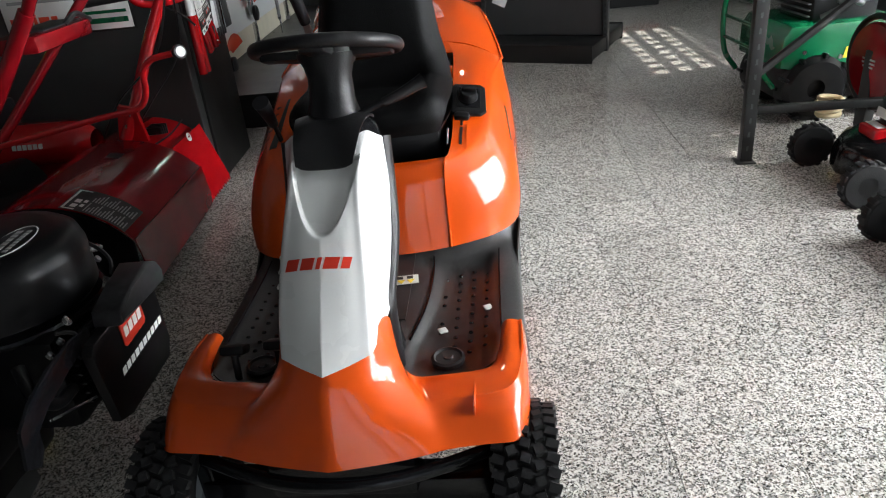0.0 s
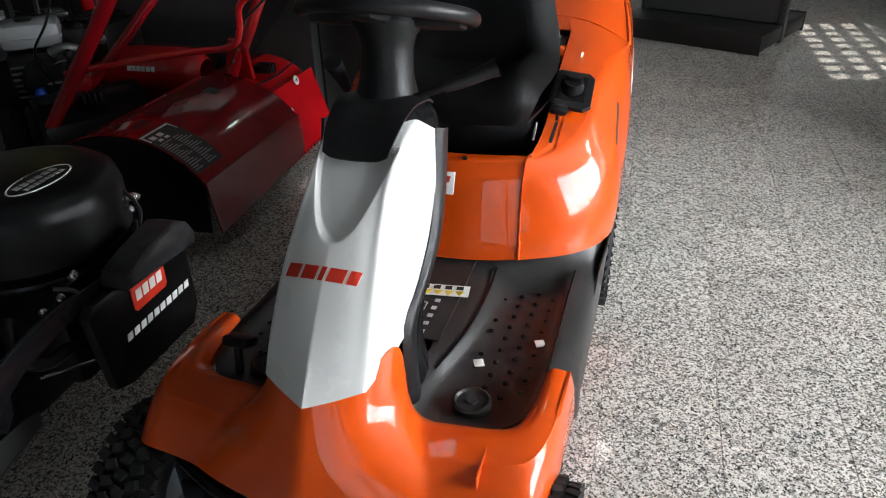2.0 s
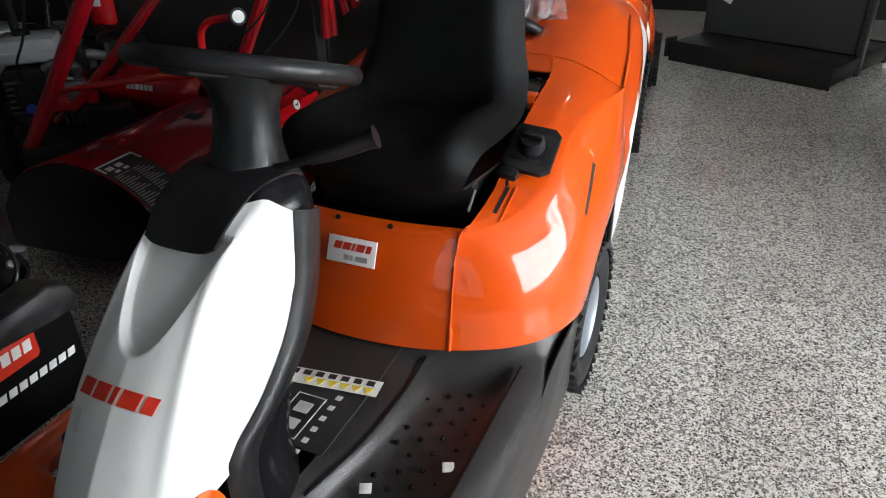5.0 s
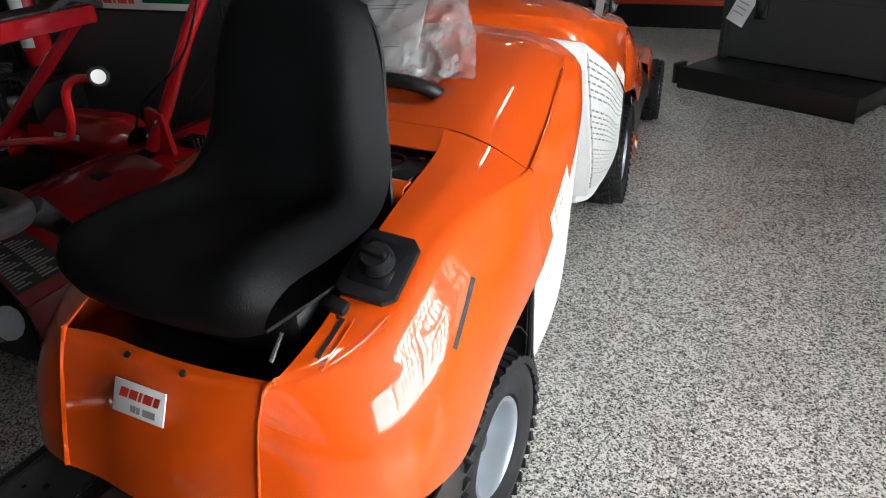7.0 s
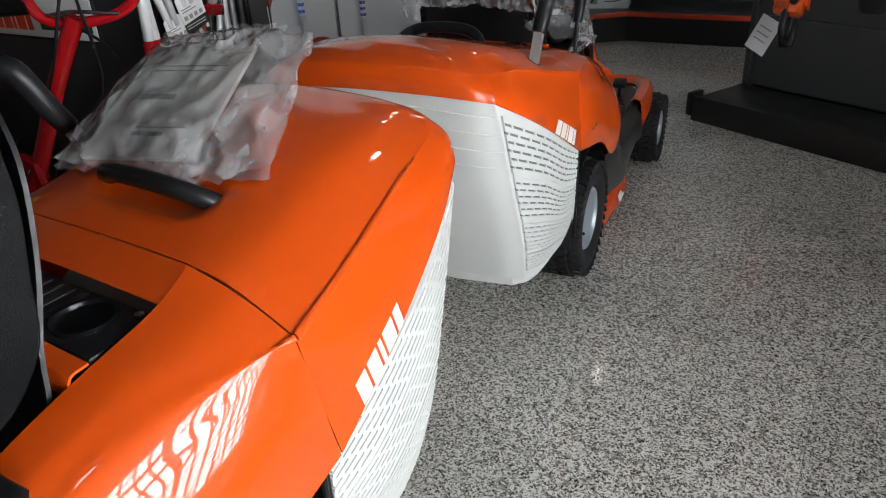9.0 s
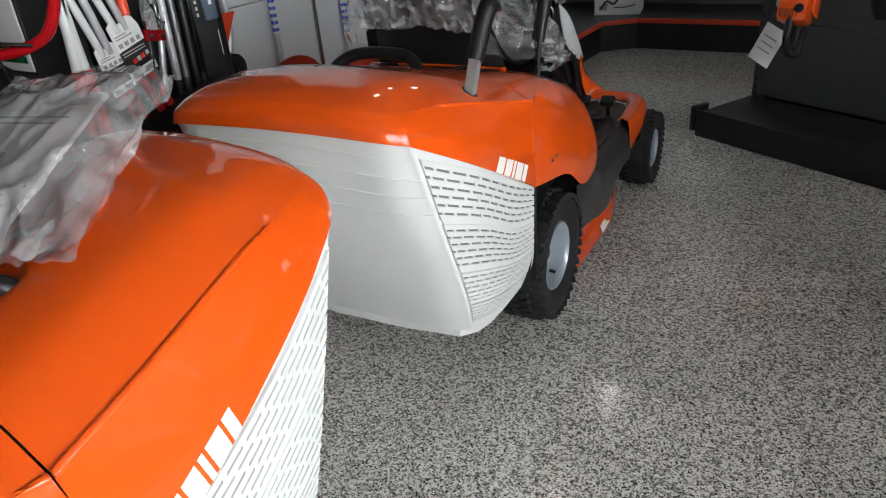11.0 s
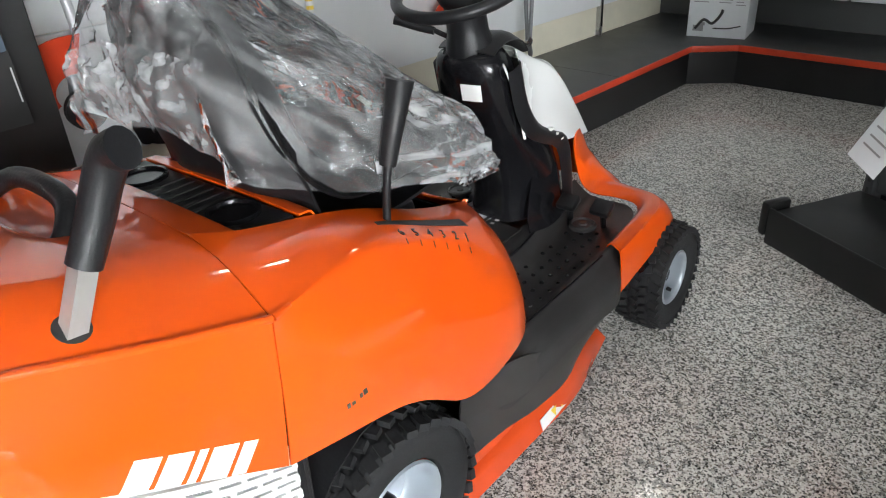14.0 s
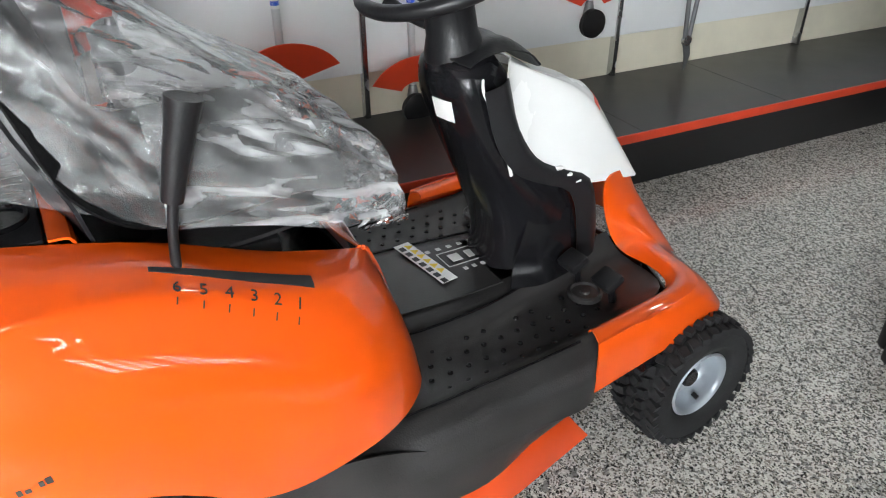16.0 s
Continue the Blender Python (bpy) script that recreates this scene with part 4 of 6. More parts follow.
    dash = sheet(R(
        [(0, .966, .846 + .2 * lift), (.045, .964, .848 + .2 * lift), (.062, .958, .854 + .2 * lift)],
        [(0, .93, .876 + .3 * lift), (.05, .928, .880 + .3 * lift), (.070, .92, .886 + .2 * lift)],
        [(0, .87, .912 + .3 * lift), (.05, .868, .914 + .3 * lift), (.078, .855, .912)],
        [(0, .80, .918), (.05, .795, .918), (.088, .79, .908)],
        [(0, .74, .905), (.05, .745, .905), (.088, .765, .895)]), 3, 3, True, .004)
    part("dashboard", dash, BLACK, console)
    # flared foot of the console, on both sides
    for side in (1, -1):
        edge = [(.121, 1.068 + .2 * lift, .576 + .4 * lift), (.124, .982, .630 + .3 * lift), (.125, .915, .686), (.121, .868, .760), (.118, .838, .870)]
        strip_rows = R(*[[(s - .003, f, z), (s + .007, f - .012, z - .004), (s + .009, f - .030, z - .010), (s + .002, f - .060, z - .02)] for s, f, z in [(.124, 1.075 + .8 * lift, .40), (.122, 1.080 + .6 * lift, .49), *edge]])
        part("console_side", sheet([[(side * x, y, z) for x, y, z in r] for r in strip_rows], 3, 3, False, .003), BLACK, console, "black side strip beside the cover")
        if side > 0:
            continue
        foot = sheet([[(side * x, y, z) for x, y, z in r] for r in R(
            [(.100, .93, .56), (.108, .98, .55), (.113, 1.03, .53)],
            [(.108, .90, .48), (.122, .96, .46), (.128, 1.03, .45)],
            [(.120, .87, .42), (.138, .94, .405), (.140, 1.03, .40)],
            [(.142, .85, .383), (.160, .93, .378), (.152, 1.03, .385)])], 4, 4, False, .004)
        part("console_foot", foot, GLOSS_BLACK, console, "flared glossy black foot")
    stem = spin([(.062, 0), (.060, .02), (.052, .05), (.050, .10), (.056, .125), (.068, .145), (.068, .155), (0, .155)], 28, Matrix.Translation((0, 0, .010)) @ frame_of((0, -.785, .885), (1, 0, 0), (0, .15, .985)))
    part("column_boot", stem, BLACK, console)
    sw = frame_of((0, -.755, 1.053), (1, 0, 0), (0, .30, .954))
    rim_bm = bmesh.new()
    ring = [(.160 * math.cos(a), .160 * math.sin(a)) for a in (2 * math.pi * k / 40 for k in range(40))]
    vs = []
    for k, (x, y) in enumerate(ring):
        a = 2 * math.pi * k / 40
        vs.append([rim_bm.verts.new(sw @ Vector(((.160 + .0150 * math.cos(b)) * math.cos(a), (.160 + .0150 * math.cos(b)) * math.sin(a), .0150 * math.sin(b)))) for b in (2 * math.pi * q / 12 for q in range(12))])
    for k in range(40):
        for q in range(12):
            rim_bm.faces.new((vs[k][q], vs[(k + 1) % 40][q], vs[(k + 1) % 40][(q + 1) % 12], vs[k][(q + 1) % 12]))
    steer = part("steering_wheel", rim_bm, BLACK, console, "black steering wheel")
    spokes = bmesh.new()
    box(spokes, -.150, .150, -.030, .030, -.022, .0, .008, sw)
    box(spokes, -.028, .028, -.150, .03, -.022, .0, .008, sw)
    spin([(.060, -.03), (.066, -.01), (.060, .006), (.02, .012), (0, .012)], 28, sw, spokes)
    part("spokes", spokes, BLACK, steer)
    part("hub_badge", prism([(-.022, -.012), (.022, -.012), (.022, .012), (-.022, .012)], .012, .0135, 0, sw), LABEL_WHITE, steer)
    gl = tube([(.04, -.80, .905), (.10, -.79, .925), (.15, -.775, .945)], .007, 8, 3)
    glever = part("drive_lever", gl, BLACK, console)
    part("grip", tube([(.115, -.785, .930), (.155, -.768, .942), (.195, -.748, .958), (.208, -.743, .963)], .010, 12, 4, taper=.018), BLACK, glever, "moulded black grip")
    key = tube([(-.07, -.80, .87), (-.095, -.79, .868), (-.112, -.78, .855), (-.118, -.785, .835), (-.11, -.80, .825)], .003, 6, 4)
    part("cable_loop", key, LABEL_WHITE, console)
    part("cable_tie", tube([(-.112, -.80, .83), (-.118, -.83, .74), (-.122, -.85, .66)], .004, 6, 3), LABEL_WHITE, console)
    for k in range(3):
        part("trim_clip", block(-.131, -.119, -.985 - .028 * k, -.968 - .028 * k, .645 - .022 * k, .652 - .022 * k, .002), LABEL_WHITE, console)
    part("column_emblem", stick([(-.028, .028, -.022, .022)], frame_of((-.035, -.74, .80), (-1, -.3, 0), (-.3, 1, .12)), skin_of(console), .002), LABEL_WHITE, console, "white oval label")
    # pedals
    for x, y in ((-.17, -1.03), (-.27, -1.045)):
        pd = tube([(x, y, .35), (x - .005, y + .02, .42)], .009, 8, 1)
        pedal = part("pedal", pd, BLACK, top, "black foot pedal")
        part("pedal_pad", block(-.030, .030, -.026, .026, 0, .024, .008, frame_of((x - .006, y + .026, .418), (1, 0, 0), (0, .45, .9))), BLACK, pedal)
    return top


def seat(m, label):
    top = thing("mower_seat", m, label, "seat", "mower seats")
    cush = R(
        [(0, .455, .735), (.10, .450, .735), (.18, .435, .735), (.205, .415, .735)],
        [(0, .470, .775), (.11, .465, .777), (.195, .447, .785), (.225, .41, .78)],
        [(0, .445, .818), (.11, .440, .822), (.19, .425, .835), (.232, .37, .80)],
        [(0, .36, .826), (.10, .36, .830), (.18, .345, .850), (.238, .28, .80)],
        [(0, .22, .815), (.10, .22, .818), (.175, .21, .845), (.238, .16, .80)],
        [(0, .15, .812), (.10, .15, .815), (.175, .145, .845), (.233, .10, .815)],
        [(0, .11, .85), (.10, .11, .86), (.165, .10, .885), (.220, .04, .87)],
        [(0, .085, .93), (.10, .085, .94), (.155, .075, .95), (.200, .015, .94)],
        [(0, .06, 1.03), (.09, .06, 1.03), (.145, .05, 1.04), (.185, -.01, 1.03)],
        [(0, .035, 1.12), (.08, .035, 1.118), (.130, .025, 1.11), (.167, -.02, 1.10)],
        [(0, .0, 1.17), (.07, .0, 1.167), (.115, -.01, 1.155), (.152, -.035, 1.13)],
        [(0, -.030, 1.168), (.07, -.030, 1.165), (.11, -.035, 1.152), (.145, -.045, 1.13)],
    )
    part("cushion", sheet(cush, 3, 4, True, .008), SEAT_VINYL, top, "black vinyl cushion and backrest")
    shell = R(
        [(0, .44, .735), (.12, .435, .735), (.21, .41, .735)],
        [(0, .2, .715), (.12, .2, .715), (.232, .2, .735)],
        [(0, .07, .715), (.12, .07, .72), (.228, .07, .76)],
        [(0, .02, .80), (.12, .02, .80), (.216, .035, .86)],
        [(0, -.025, .95), (.11, -.025, .95), (.194, -.005, .95)],
        [(0, -.055, 1.08), (.10, -.055, 1.08), (.174, -.035, 1.07)],
        [(0, -.048, 1.162), (.08, -.048, 1.16), (.142, -.045, 1.13)],
    )
    part("back_shell", sheet(shell, 4, 4, True, .006), BLACK, top, "black plastic seat shell")
    part("hinge_spring", tube([(.225, -.43, .70), (.228, -.40, .735)], .004, 8, 1), STEEL, top)
    return top


# ---- the room ----
def structure(name, bm, material, label="", smooth=False):
    ob = part(name, bm, material, None, label, smooth)
    return tagged(ob, label, "", "", "structure")


X0, X1, Y0, Y1, H = -3.7, 3.6, -2.6, 8.75, 2.9
structure("floor_bed", block(X0 - .2, X1 + .2, Y0 - .2, Y1 + .2, -.2, -.014), WALL_PLAIN, "grey bed under the floor tiles")
ceil = structure("ceiling", block(X0 - .2, X1 + .2, Y0 - .2, Y1 + .2, H, H + .15), CEILING, "plain pale ceiling")
structure("wall_west", block(X0 - .2, X0, Y0 - .2, Y1 + .2, 0, H), WALL_PLAIN, "dim grey painted wall")
structure("wall_north", block(X0, X1 + .2, Y1, Y1 + .2, 0, H), WALL_PLAIN, "dim grey painted wall behind the platform")


def opened_wall(name, axis, at, thick, lo, hi, holes, material, label):
    """A wall with rectangular openings (from, to, bottom, top) through it."""
    bm = bmesh.new()
    cuts = sorted({lo, hi, *[v for h in holes for v in h[:2]]})
    for a, b in zip(cuts, cuts[1:]):
        hit = [h for h in holes if h[0] <= a and h[1] >= b]
        for z0, z1 in ([(0, hit[0][2]), (hit[0][3], H)] if hit else [(0, H)]):
            if z1 > z0:
                if axis == "x":
                    box(bm, at, at + thick, a, b, z0, z1)
                else:
                    box(bm, a, b, at, at + thick, z0, z1)
    return structure(name, bm, material, label)


EAST = [(.2, 3.62, .46, 2.30), (3.74, 4.75, .46, 2.70), (5.6, 7.3, .46, 2.66)]
# Unseen opening, added so that fill reaches the mower fronts.
SOUTH = [(.0, 3.3, .2, 2.7)]
opened_wall("wall_east", "x", X1, .2, Y0, Y1, EAST, WALL_PLAIN, "grey wall with three shop windows")
opened_wall("wall_south", "y", Y0 - .2, .2, X0, X1, SOUTH, WALL_PLAIN, "grey wall with an added, unseen opening for the front fill")


def window(name, axis, at, a, b, z0, z1, pitch, half=.02):
    """A shop window: frame, mullions, panes and a security lattice outside."""
    top = tagged(new(name), "dark framed shop window with a security lattice outside", "", "", "structure")

    def bar(u0, u1, v0, v1, w0, w1):
        return block(w0, w1, u0, u1, v0, v1, .004) if axis == "x" else block(u0, u1, w0, w1, v0, v1, .004)

    part("window_frame", bar(a, b, z0, z0 + .06, at, at + .07), SHELF_BLACK, top)
    part("window_frame", bar(a, b, z1 - .06, z1, at, at + .07), SHELF_BLACK, top)
    n = max(2, round((b - a) / 1.3))
    for i in range(n + 1):
        u = a + .03 + (b - a - .06) * i / n
        part("mullion", bar(u - .03, u + .03, z0 + .06, z1 - .06, at, at + .07), SHELF_BLACK, top)
    for i in range(n):
        u0, u1 = a + .06 + (b - a - .06) * i / n, a + (b - a - .06) * (i + 1) / n
        p = part("pane", bar(u0, u1, z0 + .06, z1 - .06, at + .03, at + .036), GLASS, top)
        p.visible_shadow = False
    k = int((b - a) / pitch)
    for i in range(k):
        u = a + pitch * (i + .5)
        part("lattice_bar", bar(u - half, u + half, z0, z1, at + .14, at + .155), SHELF_BLACK, top)
    for i in range(int((z1 - z0) / pitch)):
        v = z0 + pitch * (i + .5)
        part("lattice_bar", bar(a, b, v - half, v + half, at + .157, at + .17), SHELF_BLACK, top)
    return top


window("window_1", "x", X1, *EAST[0], .17)
window("window_2", "x", X1, *EAST[1], .17, .030)
window("window_3", "x", X1, *EAST[2], .19, .040)
# Added window for the front fill; its wide pitch leaves no lattice.
window("fill_window", "y", Y0 - .19, *SOUTH[0], 9.0)

# outside: pavement to the horizon
awning = tagged(new("awning"), "striped red and white awning over the shop window", "", "", "structure")
for i in range(32):
    part("stripe", block(3.81, 4.75, -1.6 + .165 * i, -1.435 + .165 * i, 2.36, 2.38, .003), LABEL_WHITE if i % 2 else LABEL_RED, awning, smooth=False)
# Added block, out of view, that cuts off the low sun.
structure("sun_blocker", block(12, 16, -40, 40, -.3, 11.4), WALL_PLAIN, "unseen grey block added to keep the low sun off the windows")
structure("ground", block(-60, 60, -60, 60, -.45, -.25), surface("asphalt_outside", (.09, .09, .088), .85, vary=.2, scale=2), "pale paved ground outside the shop")

# ceiling tubes, switched on
def glowing(name, strength):
    m = bpy.data.materials.new(name)
    m.use_nodes = True
    b = m.node_tree.nodes["Principled BSDF"]
    b.inputs["Emission Color"].default_value, b.inputs["Emission Strength"].default_value = (1, .97, .92, 1), strength
    return m


def ceiling_light(x, y, half, material, label):
    top = thing("ceiling_light", pose(x, y, H), label, "ceiling light", "ceiling lights")
    part("housing", block(-.05, .05, -half - .05, half + .05, -.06, 0, .006), LABEL_WHITE, top)
    part("lit_tube", tube([(0, -half, -.092), (0, half, -.092)], .028, 12, 1), material, top)


TUBE_LIGHT = glowing("tube_light", 20.0)
for lx, ly in ((.35, 1.9), (.35, 4.6), (-.7, 6.0), (-.7, 7.2)):
    ceiling_light(lx, ly, .09, TUBE_LIGHT, "white ceiling light with one short lit tube")

# dark partition, facing the entrance, with its side used for hanging tools
structure("partition_1", block(-3.69, -1.29, 3.72, 3.80, 0, 2.4, .004), WALL_DARK, "dark grey partition panel")
structure("partition_2", block(-1.36, -1.28, 3.805, 4.36, 0, 2.4, .004), SHELF_BLACK, "black tool panel at the end of the partition")
# slatwall behind the platform
slat = tagged(new("slatwall_west"), "pale grey slatwall with steel uprights", "", "", "structure")
for iy, (ya, yb) in enumerate(((4.42, 5.36), (5.385, 6.62), (6.645, 7.88), (7.905, 8.74))):
    for iz in range(5):
        z0 = .42 + iz * .46 if iy else .42 + iz * .46
        part("panel", block(-1.80, -1.745, ya, yb, z0 + .002, z0 + .456, .003), WALL_GREY, slat, smooth=False)
for y in (4.41, 5.372, 6.632, 7.892):
    part("upright", block(-1.80, -1.737, y - .011, y + .011, .23, 2.6, .002), STEEL, slat)
structure("wall_base", block(-1.86, -1.775, 4.36, 8.74, 0, 2.75), CREAM, "cream painted wall behind the slatwall")

# platform along two walls, chamfered at the inner corner
outline = [(-1.77, 4.75), (-1.10, 4.75), (-1.10, 7.90), (-.88, 8.07), (2.2, 8.07), (2.2, 8.74), (-1.77, 8.74)]
plat = tagged(new("platform"), "black display platform with an orange edge strip", "", "", "structure")
part("platform_top", prism(outline, .205, .232, .003), PLAT_TOP, plat, smooth=False)
inner = [(-1.77, 4.77), (-1.112, 4.77), (-1.112, 7.905), (-.885, 8.082), (2.19, 8.082), (2.19, 8.74), (-1.77, 8.74)]
part("platform_face", prism(inner, 0, .204), PLAT_FACE, plat, smooth=False)
for a, b in (((-1.10, 4.75), (-1.10, 5.98)), ((-1.10, 5.985), (-1.10, 7.90)), ((-1.10, 7.90), (-.88, 8.07)), ((-.88, 8.07), (.62, 8.07)), ((.625, 8.07), (2.2, 8.07))):
    d = Vector((b[0] - a[0], b[1] - a[1], 0))
    part("edge_strip", block(0, d.length, -.006, .004, .200, .237, .002, frame_of((a[0], a[1], 0), d, (0, 0, 1))), TRIM, plat, "orange edge strip")
for y in (6.3, 7.1):
    part("joint", block(-1.76, -1.102, y - .0015, y + .0015, .2318, .2325), INK, plat)

# grey wall panels behind the far wing
far = tagged(new("slatwall_north"), "grey slatwall in shade", "", "", "structure")
for i in range(4):
    for k in range(5):
        part("panel", block(-1.74 + i * 1.25, -.51 + i * 1.25, 8.70, 8.745, .42 + .46 * k, .876 + .46 * k, .003), WALL_GREY, far, smooth=False)


# ---- gondola shelf ----
def gondola():
    g = thing("gondola_shelf", pose(.084, 6.205, 0, 0, 0, -25.8), "grey steel gondola shelf with black base trays", "shelf")
    part("base_tray", block(0, 1.11, .0, .42, .02, .13, .006), SHELF_BLACK, g, "black base tray")
    part("base_lip", block(-.006, 1.116, -.012, .0, .0, .142, .004), SHELF_BLACK, g)
    part("base_tray", block(0, 1.11, .50, .92, .02, .13, .006), SHELF_BLACK, g, "black base tray")
    part("base_lip", block(-.006, 1.116, .92, .932, .0, .142, .004), SHELF_BLACK, g)
    for x in (-.004, 1.074):
        part("upright", block(x, x + .04, .43, .49, 0, 1.75, .003), SHELF, g)
        for i in range(34):
            part("slot", block(x + .014, x + .026, .4292, .4305, .12 + i * .047, .145 + i * .047), INK, g, smooth=False)
    for k in range(4):
        part("back_panel", block(.04, 1.07, .445, .475, .13 + k * .40, .527 + k * .40, .003), SHELF, g, smooth=False)
    part("end_cap", block(-.05, -.012, -.01, .10, .02, .155, .012), SHELF_BLACK, g)
    return g


gondola()


def chainsaw(m, label):
    c = thing("chainsaw", m, label, "chainsaw")
    cover = part("engine_cover", block(-.10, .10, -.065, .065, -.06, .09, .028), ORANGE, c, "orange engine cover")
    part("starter_cover", block(-.085, .06, .064, .082, -.055, .06, .010), ORANGE, c)
    for i in range(6):
        part("vent_slot", block(.048, .082, -.045 + .010 * i, -.040 + .010 * i, .0885, .0905, .001), INK, cover)
    part("filter_lid", block(-.085, .01, -.05, .05, .085, .105, .014), ORANGE, c)
    part("cap", spin([(.018, .09), (.018, .098), (0, .099)], 18, Matrix.Translation((.045, .03, 0))), BLACK, c)
    part("crankcase", block(-.13, .04, -.06, .06, -.12, -.055, .016), WHITE, c, "pale crankcase")
    part("sprocket_cover", block(-.15, .03, -.085, -.06, -.11, .03, .012), WHITE, c, "pale sprocket cover")
    part("rear_handle", tube([(.08, 0, .07), (.17, 0, .06), (.215, 0, -.01), (.19, 0, -.09), (.10, 0, -.10), (.03, 0, -.09)], .017, 12, 5), BLACK, c)
    part("rear_guard", block(.06, .22, -.035, .035, -.125, -.095, .012), BLACK, c)
    part("front_handle", tube([(-.07, -.075, -.09), (-.08, -.095, .03), (-.07, -.05, .135), (-.07, .05, .135), (-.08, .095, .03), (-.07, .075, -.09)], .011, 12, 5), BLACK, c)
    part("brake_lever", block(-.135, -.122, -.07, .07, .03, .13, .006), BLACK, c)
    part("guide_bar_cover", prism([(-.42, -.02), (-.40, -.035), (-.12, -.04), (-.12, .04), (-.40, .035), (-.42, .02)], -.010, .010, .003, pose(0, -.045, -.07, 90, 0, 0)), BLACK, c, "black bar cover")
    return c


saw = chainsaw(pose(.52, 5.95, .735, 0, 68, -96), "orange and black chainsaw hanging from the gondola")
tag = thing("price_tag", pose(.42, 5.93, .55, 78, 20, -30), "white card tag hanging under the chainsaw", "tag")
part("card", block(-.058, .058, -.085, .085, -.001, .001, .0005), CARD, tag)
part("print", bars([(-.04, .03, .03 - .03 * i, .036 - .03 * i) for i in range(3)], pose(0, 0, .001), .0006), GREY_PRINT, tag, smooth=False)
hook = thing("display_hook", pose(.47, 6.02, .895, 0, 0, -25.8), "steel display hook on the gondola panel", "hook")
part("prong", tube([(0, .43, 0), (0, .02, 0), (0, -.02, .03)], .004, 8, 4), STEEL, hook)
bag2 = thing("tool_case", pose(.86, 6.00, .66, 0, 0, -25.8), "dark tool hanging in a clear bag on the gondola", "tool")
part("tool_body", sheet([[(k * .09 * math.cos(a), k * .06 * math.sin(a), z) for a in (2 * math.pi * i / 10 for i in range(11))] for z, k in ((.34, .3), (.28, .9), (.1, 1), (0, .6))], 2, 1), BLACK, bag2)
part("hanger", tube([(0, 0, .34), (0, .05, .48), (0, .28, .5)], .004, 8, 3), STEEL, bag2)


# ---- boxes on the platform ----
def carton(m, w, d, h, label):
    c = thing("carton", m, label, "box", "cartons on the platform")
    part("carton_body", block(-w / 2, w / 2, -d / 2, d / 2, 0, h, .003), CARD, c, "pale printed cardboard")
    fm = frame_of((0, -d / 2, h / 2), (1, 0, 0), (0, -1, 0))
    part("mark_panel", bars([(w * .28, w * .46, h * .28, h * .44)], fm, .001), TRIM, c, smooth=False)
    for u0, u1, v0, lines in ((-.42, -.15, .42, 8), (.0, .22, .42, 8), (.28, .44, .20, 4)):
        part("print", bars([(w * u0, w * (u1 - .02 * (k % 3)), h * v0 - k * .017, h * v0 - k * .017 + .005) for k in range(lines)], fm, .001), GREY_PRINT, c, smooth=False)
    pic = tube([fm @ Vector((-w * .36, -h * .36, .004)), fm @ Vector((-w * .22, -h * .20, .004)), fm @ Vector((-w * .08, -h * .26, .004)), fm @ Vector((.02, -h * .10, .004)), fm @ Vector((w * .08, -h * .02, .004))], .009, 8, 4)
    part("printed_tool", pic, INK, c)
    part("printed_body", bars([(-w * .40, -w * .22, -h * .40, -h * .30), (-w * .30, -w * .20, -h * .30, -h * .25)], fm, .0014), GREY_PRINT, c, smooth=False)
    part("printed_tool", tube([fm @ Vector((-.02, -h * .34, .003)), fm @ Vector((w * .2, -h * .33, .003)), fm @ Vector((w * .4, -h * .28, .003))], .004, 8, 3), INK, c)
    return c


carton(pose(-1.12, 8.33, .232, 0, 0, 12), .36, .28, .36, "pale printed carton with an orange corner mark")


# ---- trimmers and pole tools hanging on the slatwall ----
def trimmer(x, y, z, top_z, swing, label, bow=0.0):
    t = thing("grass_trimmer", pose(x, y, z), label, "trimmer", "grass trimmers on the wall")
    part("shaft", tube([(0, 0, .02), (0, bow * .8, .10), (0, bow, .2), (0, bow * .8, .4), (0, 0, top_z - z)], .0155, 12, 4), TUBE, t, "bright tubular shaft")
    if bow:
        swing -= 12
    sleeve = part("warning_sleeve", spin([(.0162, .34), (.0162, .62)], 16), LABEL_WHITE, t, "white warning sleeve with blue and yellow signs")
    for i in range(8):
        part("warning_sign", spin([(.0166, .352 + i * .034), (.0166, .368 + i * .034)], 12), YELLOW if i in (5, 6) else BLUE, sleeve)
    wheel_bm = spin([(.045, -.018), (.062, -.012), (.062, .012), (.045, .018), (.02, .022), (0, .022)], 28, frame_of((.035, 0, 0), (0, 1, 0), (1, 0, 0)))
    part("bump_head", wheel_bm, BLACK, t, "black round cutting head")
    part("wall_hook", tube([(-.046, 0, top_z - z - .1), (.0, .03, top_z - z - .1), (.02, .0, top_z - z - .1), (0, -.03, top_z - z - .1), (-.046, 0, top_z - z - .1)], .005, 6, 3), STEEL, t)
    part("gearbox", spin([(.022, -.03), (.028, 0), (.020, .05), (.014, .08)], 16, Matrix.Translation((.0, 0, .02))), ALU, t)
    rows = []
    for i in range(9):
        a = radians(-62 + swing + 124 * i / 8)
        rows.append([(.02 + .05 * k, math.sin(a) * (.07 + .16 * k), .05 + math.cos(a) * (.06 + .12 * k)) for k in (0, .5, 1.0)])
    part("guard", sheet(rows, 2, 3, False, .004), TRIM, t, "orange plastic guard")
    return t


trimmer(-1.45, 4.475, .70, 2.1, -42, "bent-shaft grass trimmer with an orange guard hanging on the slatwall", .05)
trimmer(-1.70, 5.03, .38, 1.9, 0, "grass trimmer with an orange guard hanging on the slatwall")
trimmer(-1.70, 5.56, .27, 1.8, 0, "grass trimmer with an orange guard and a caster wheel")
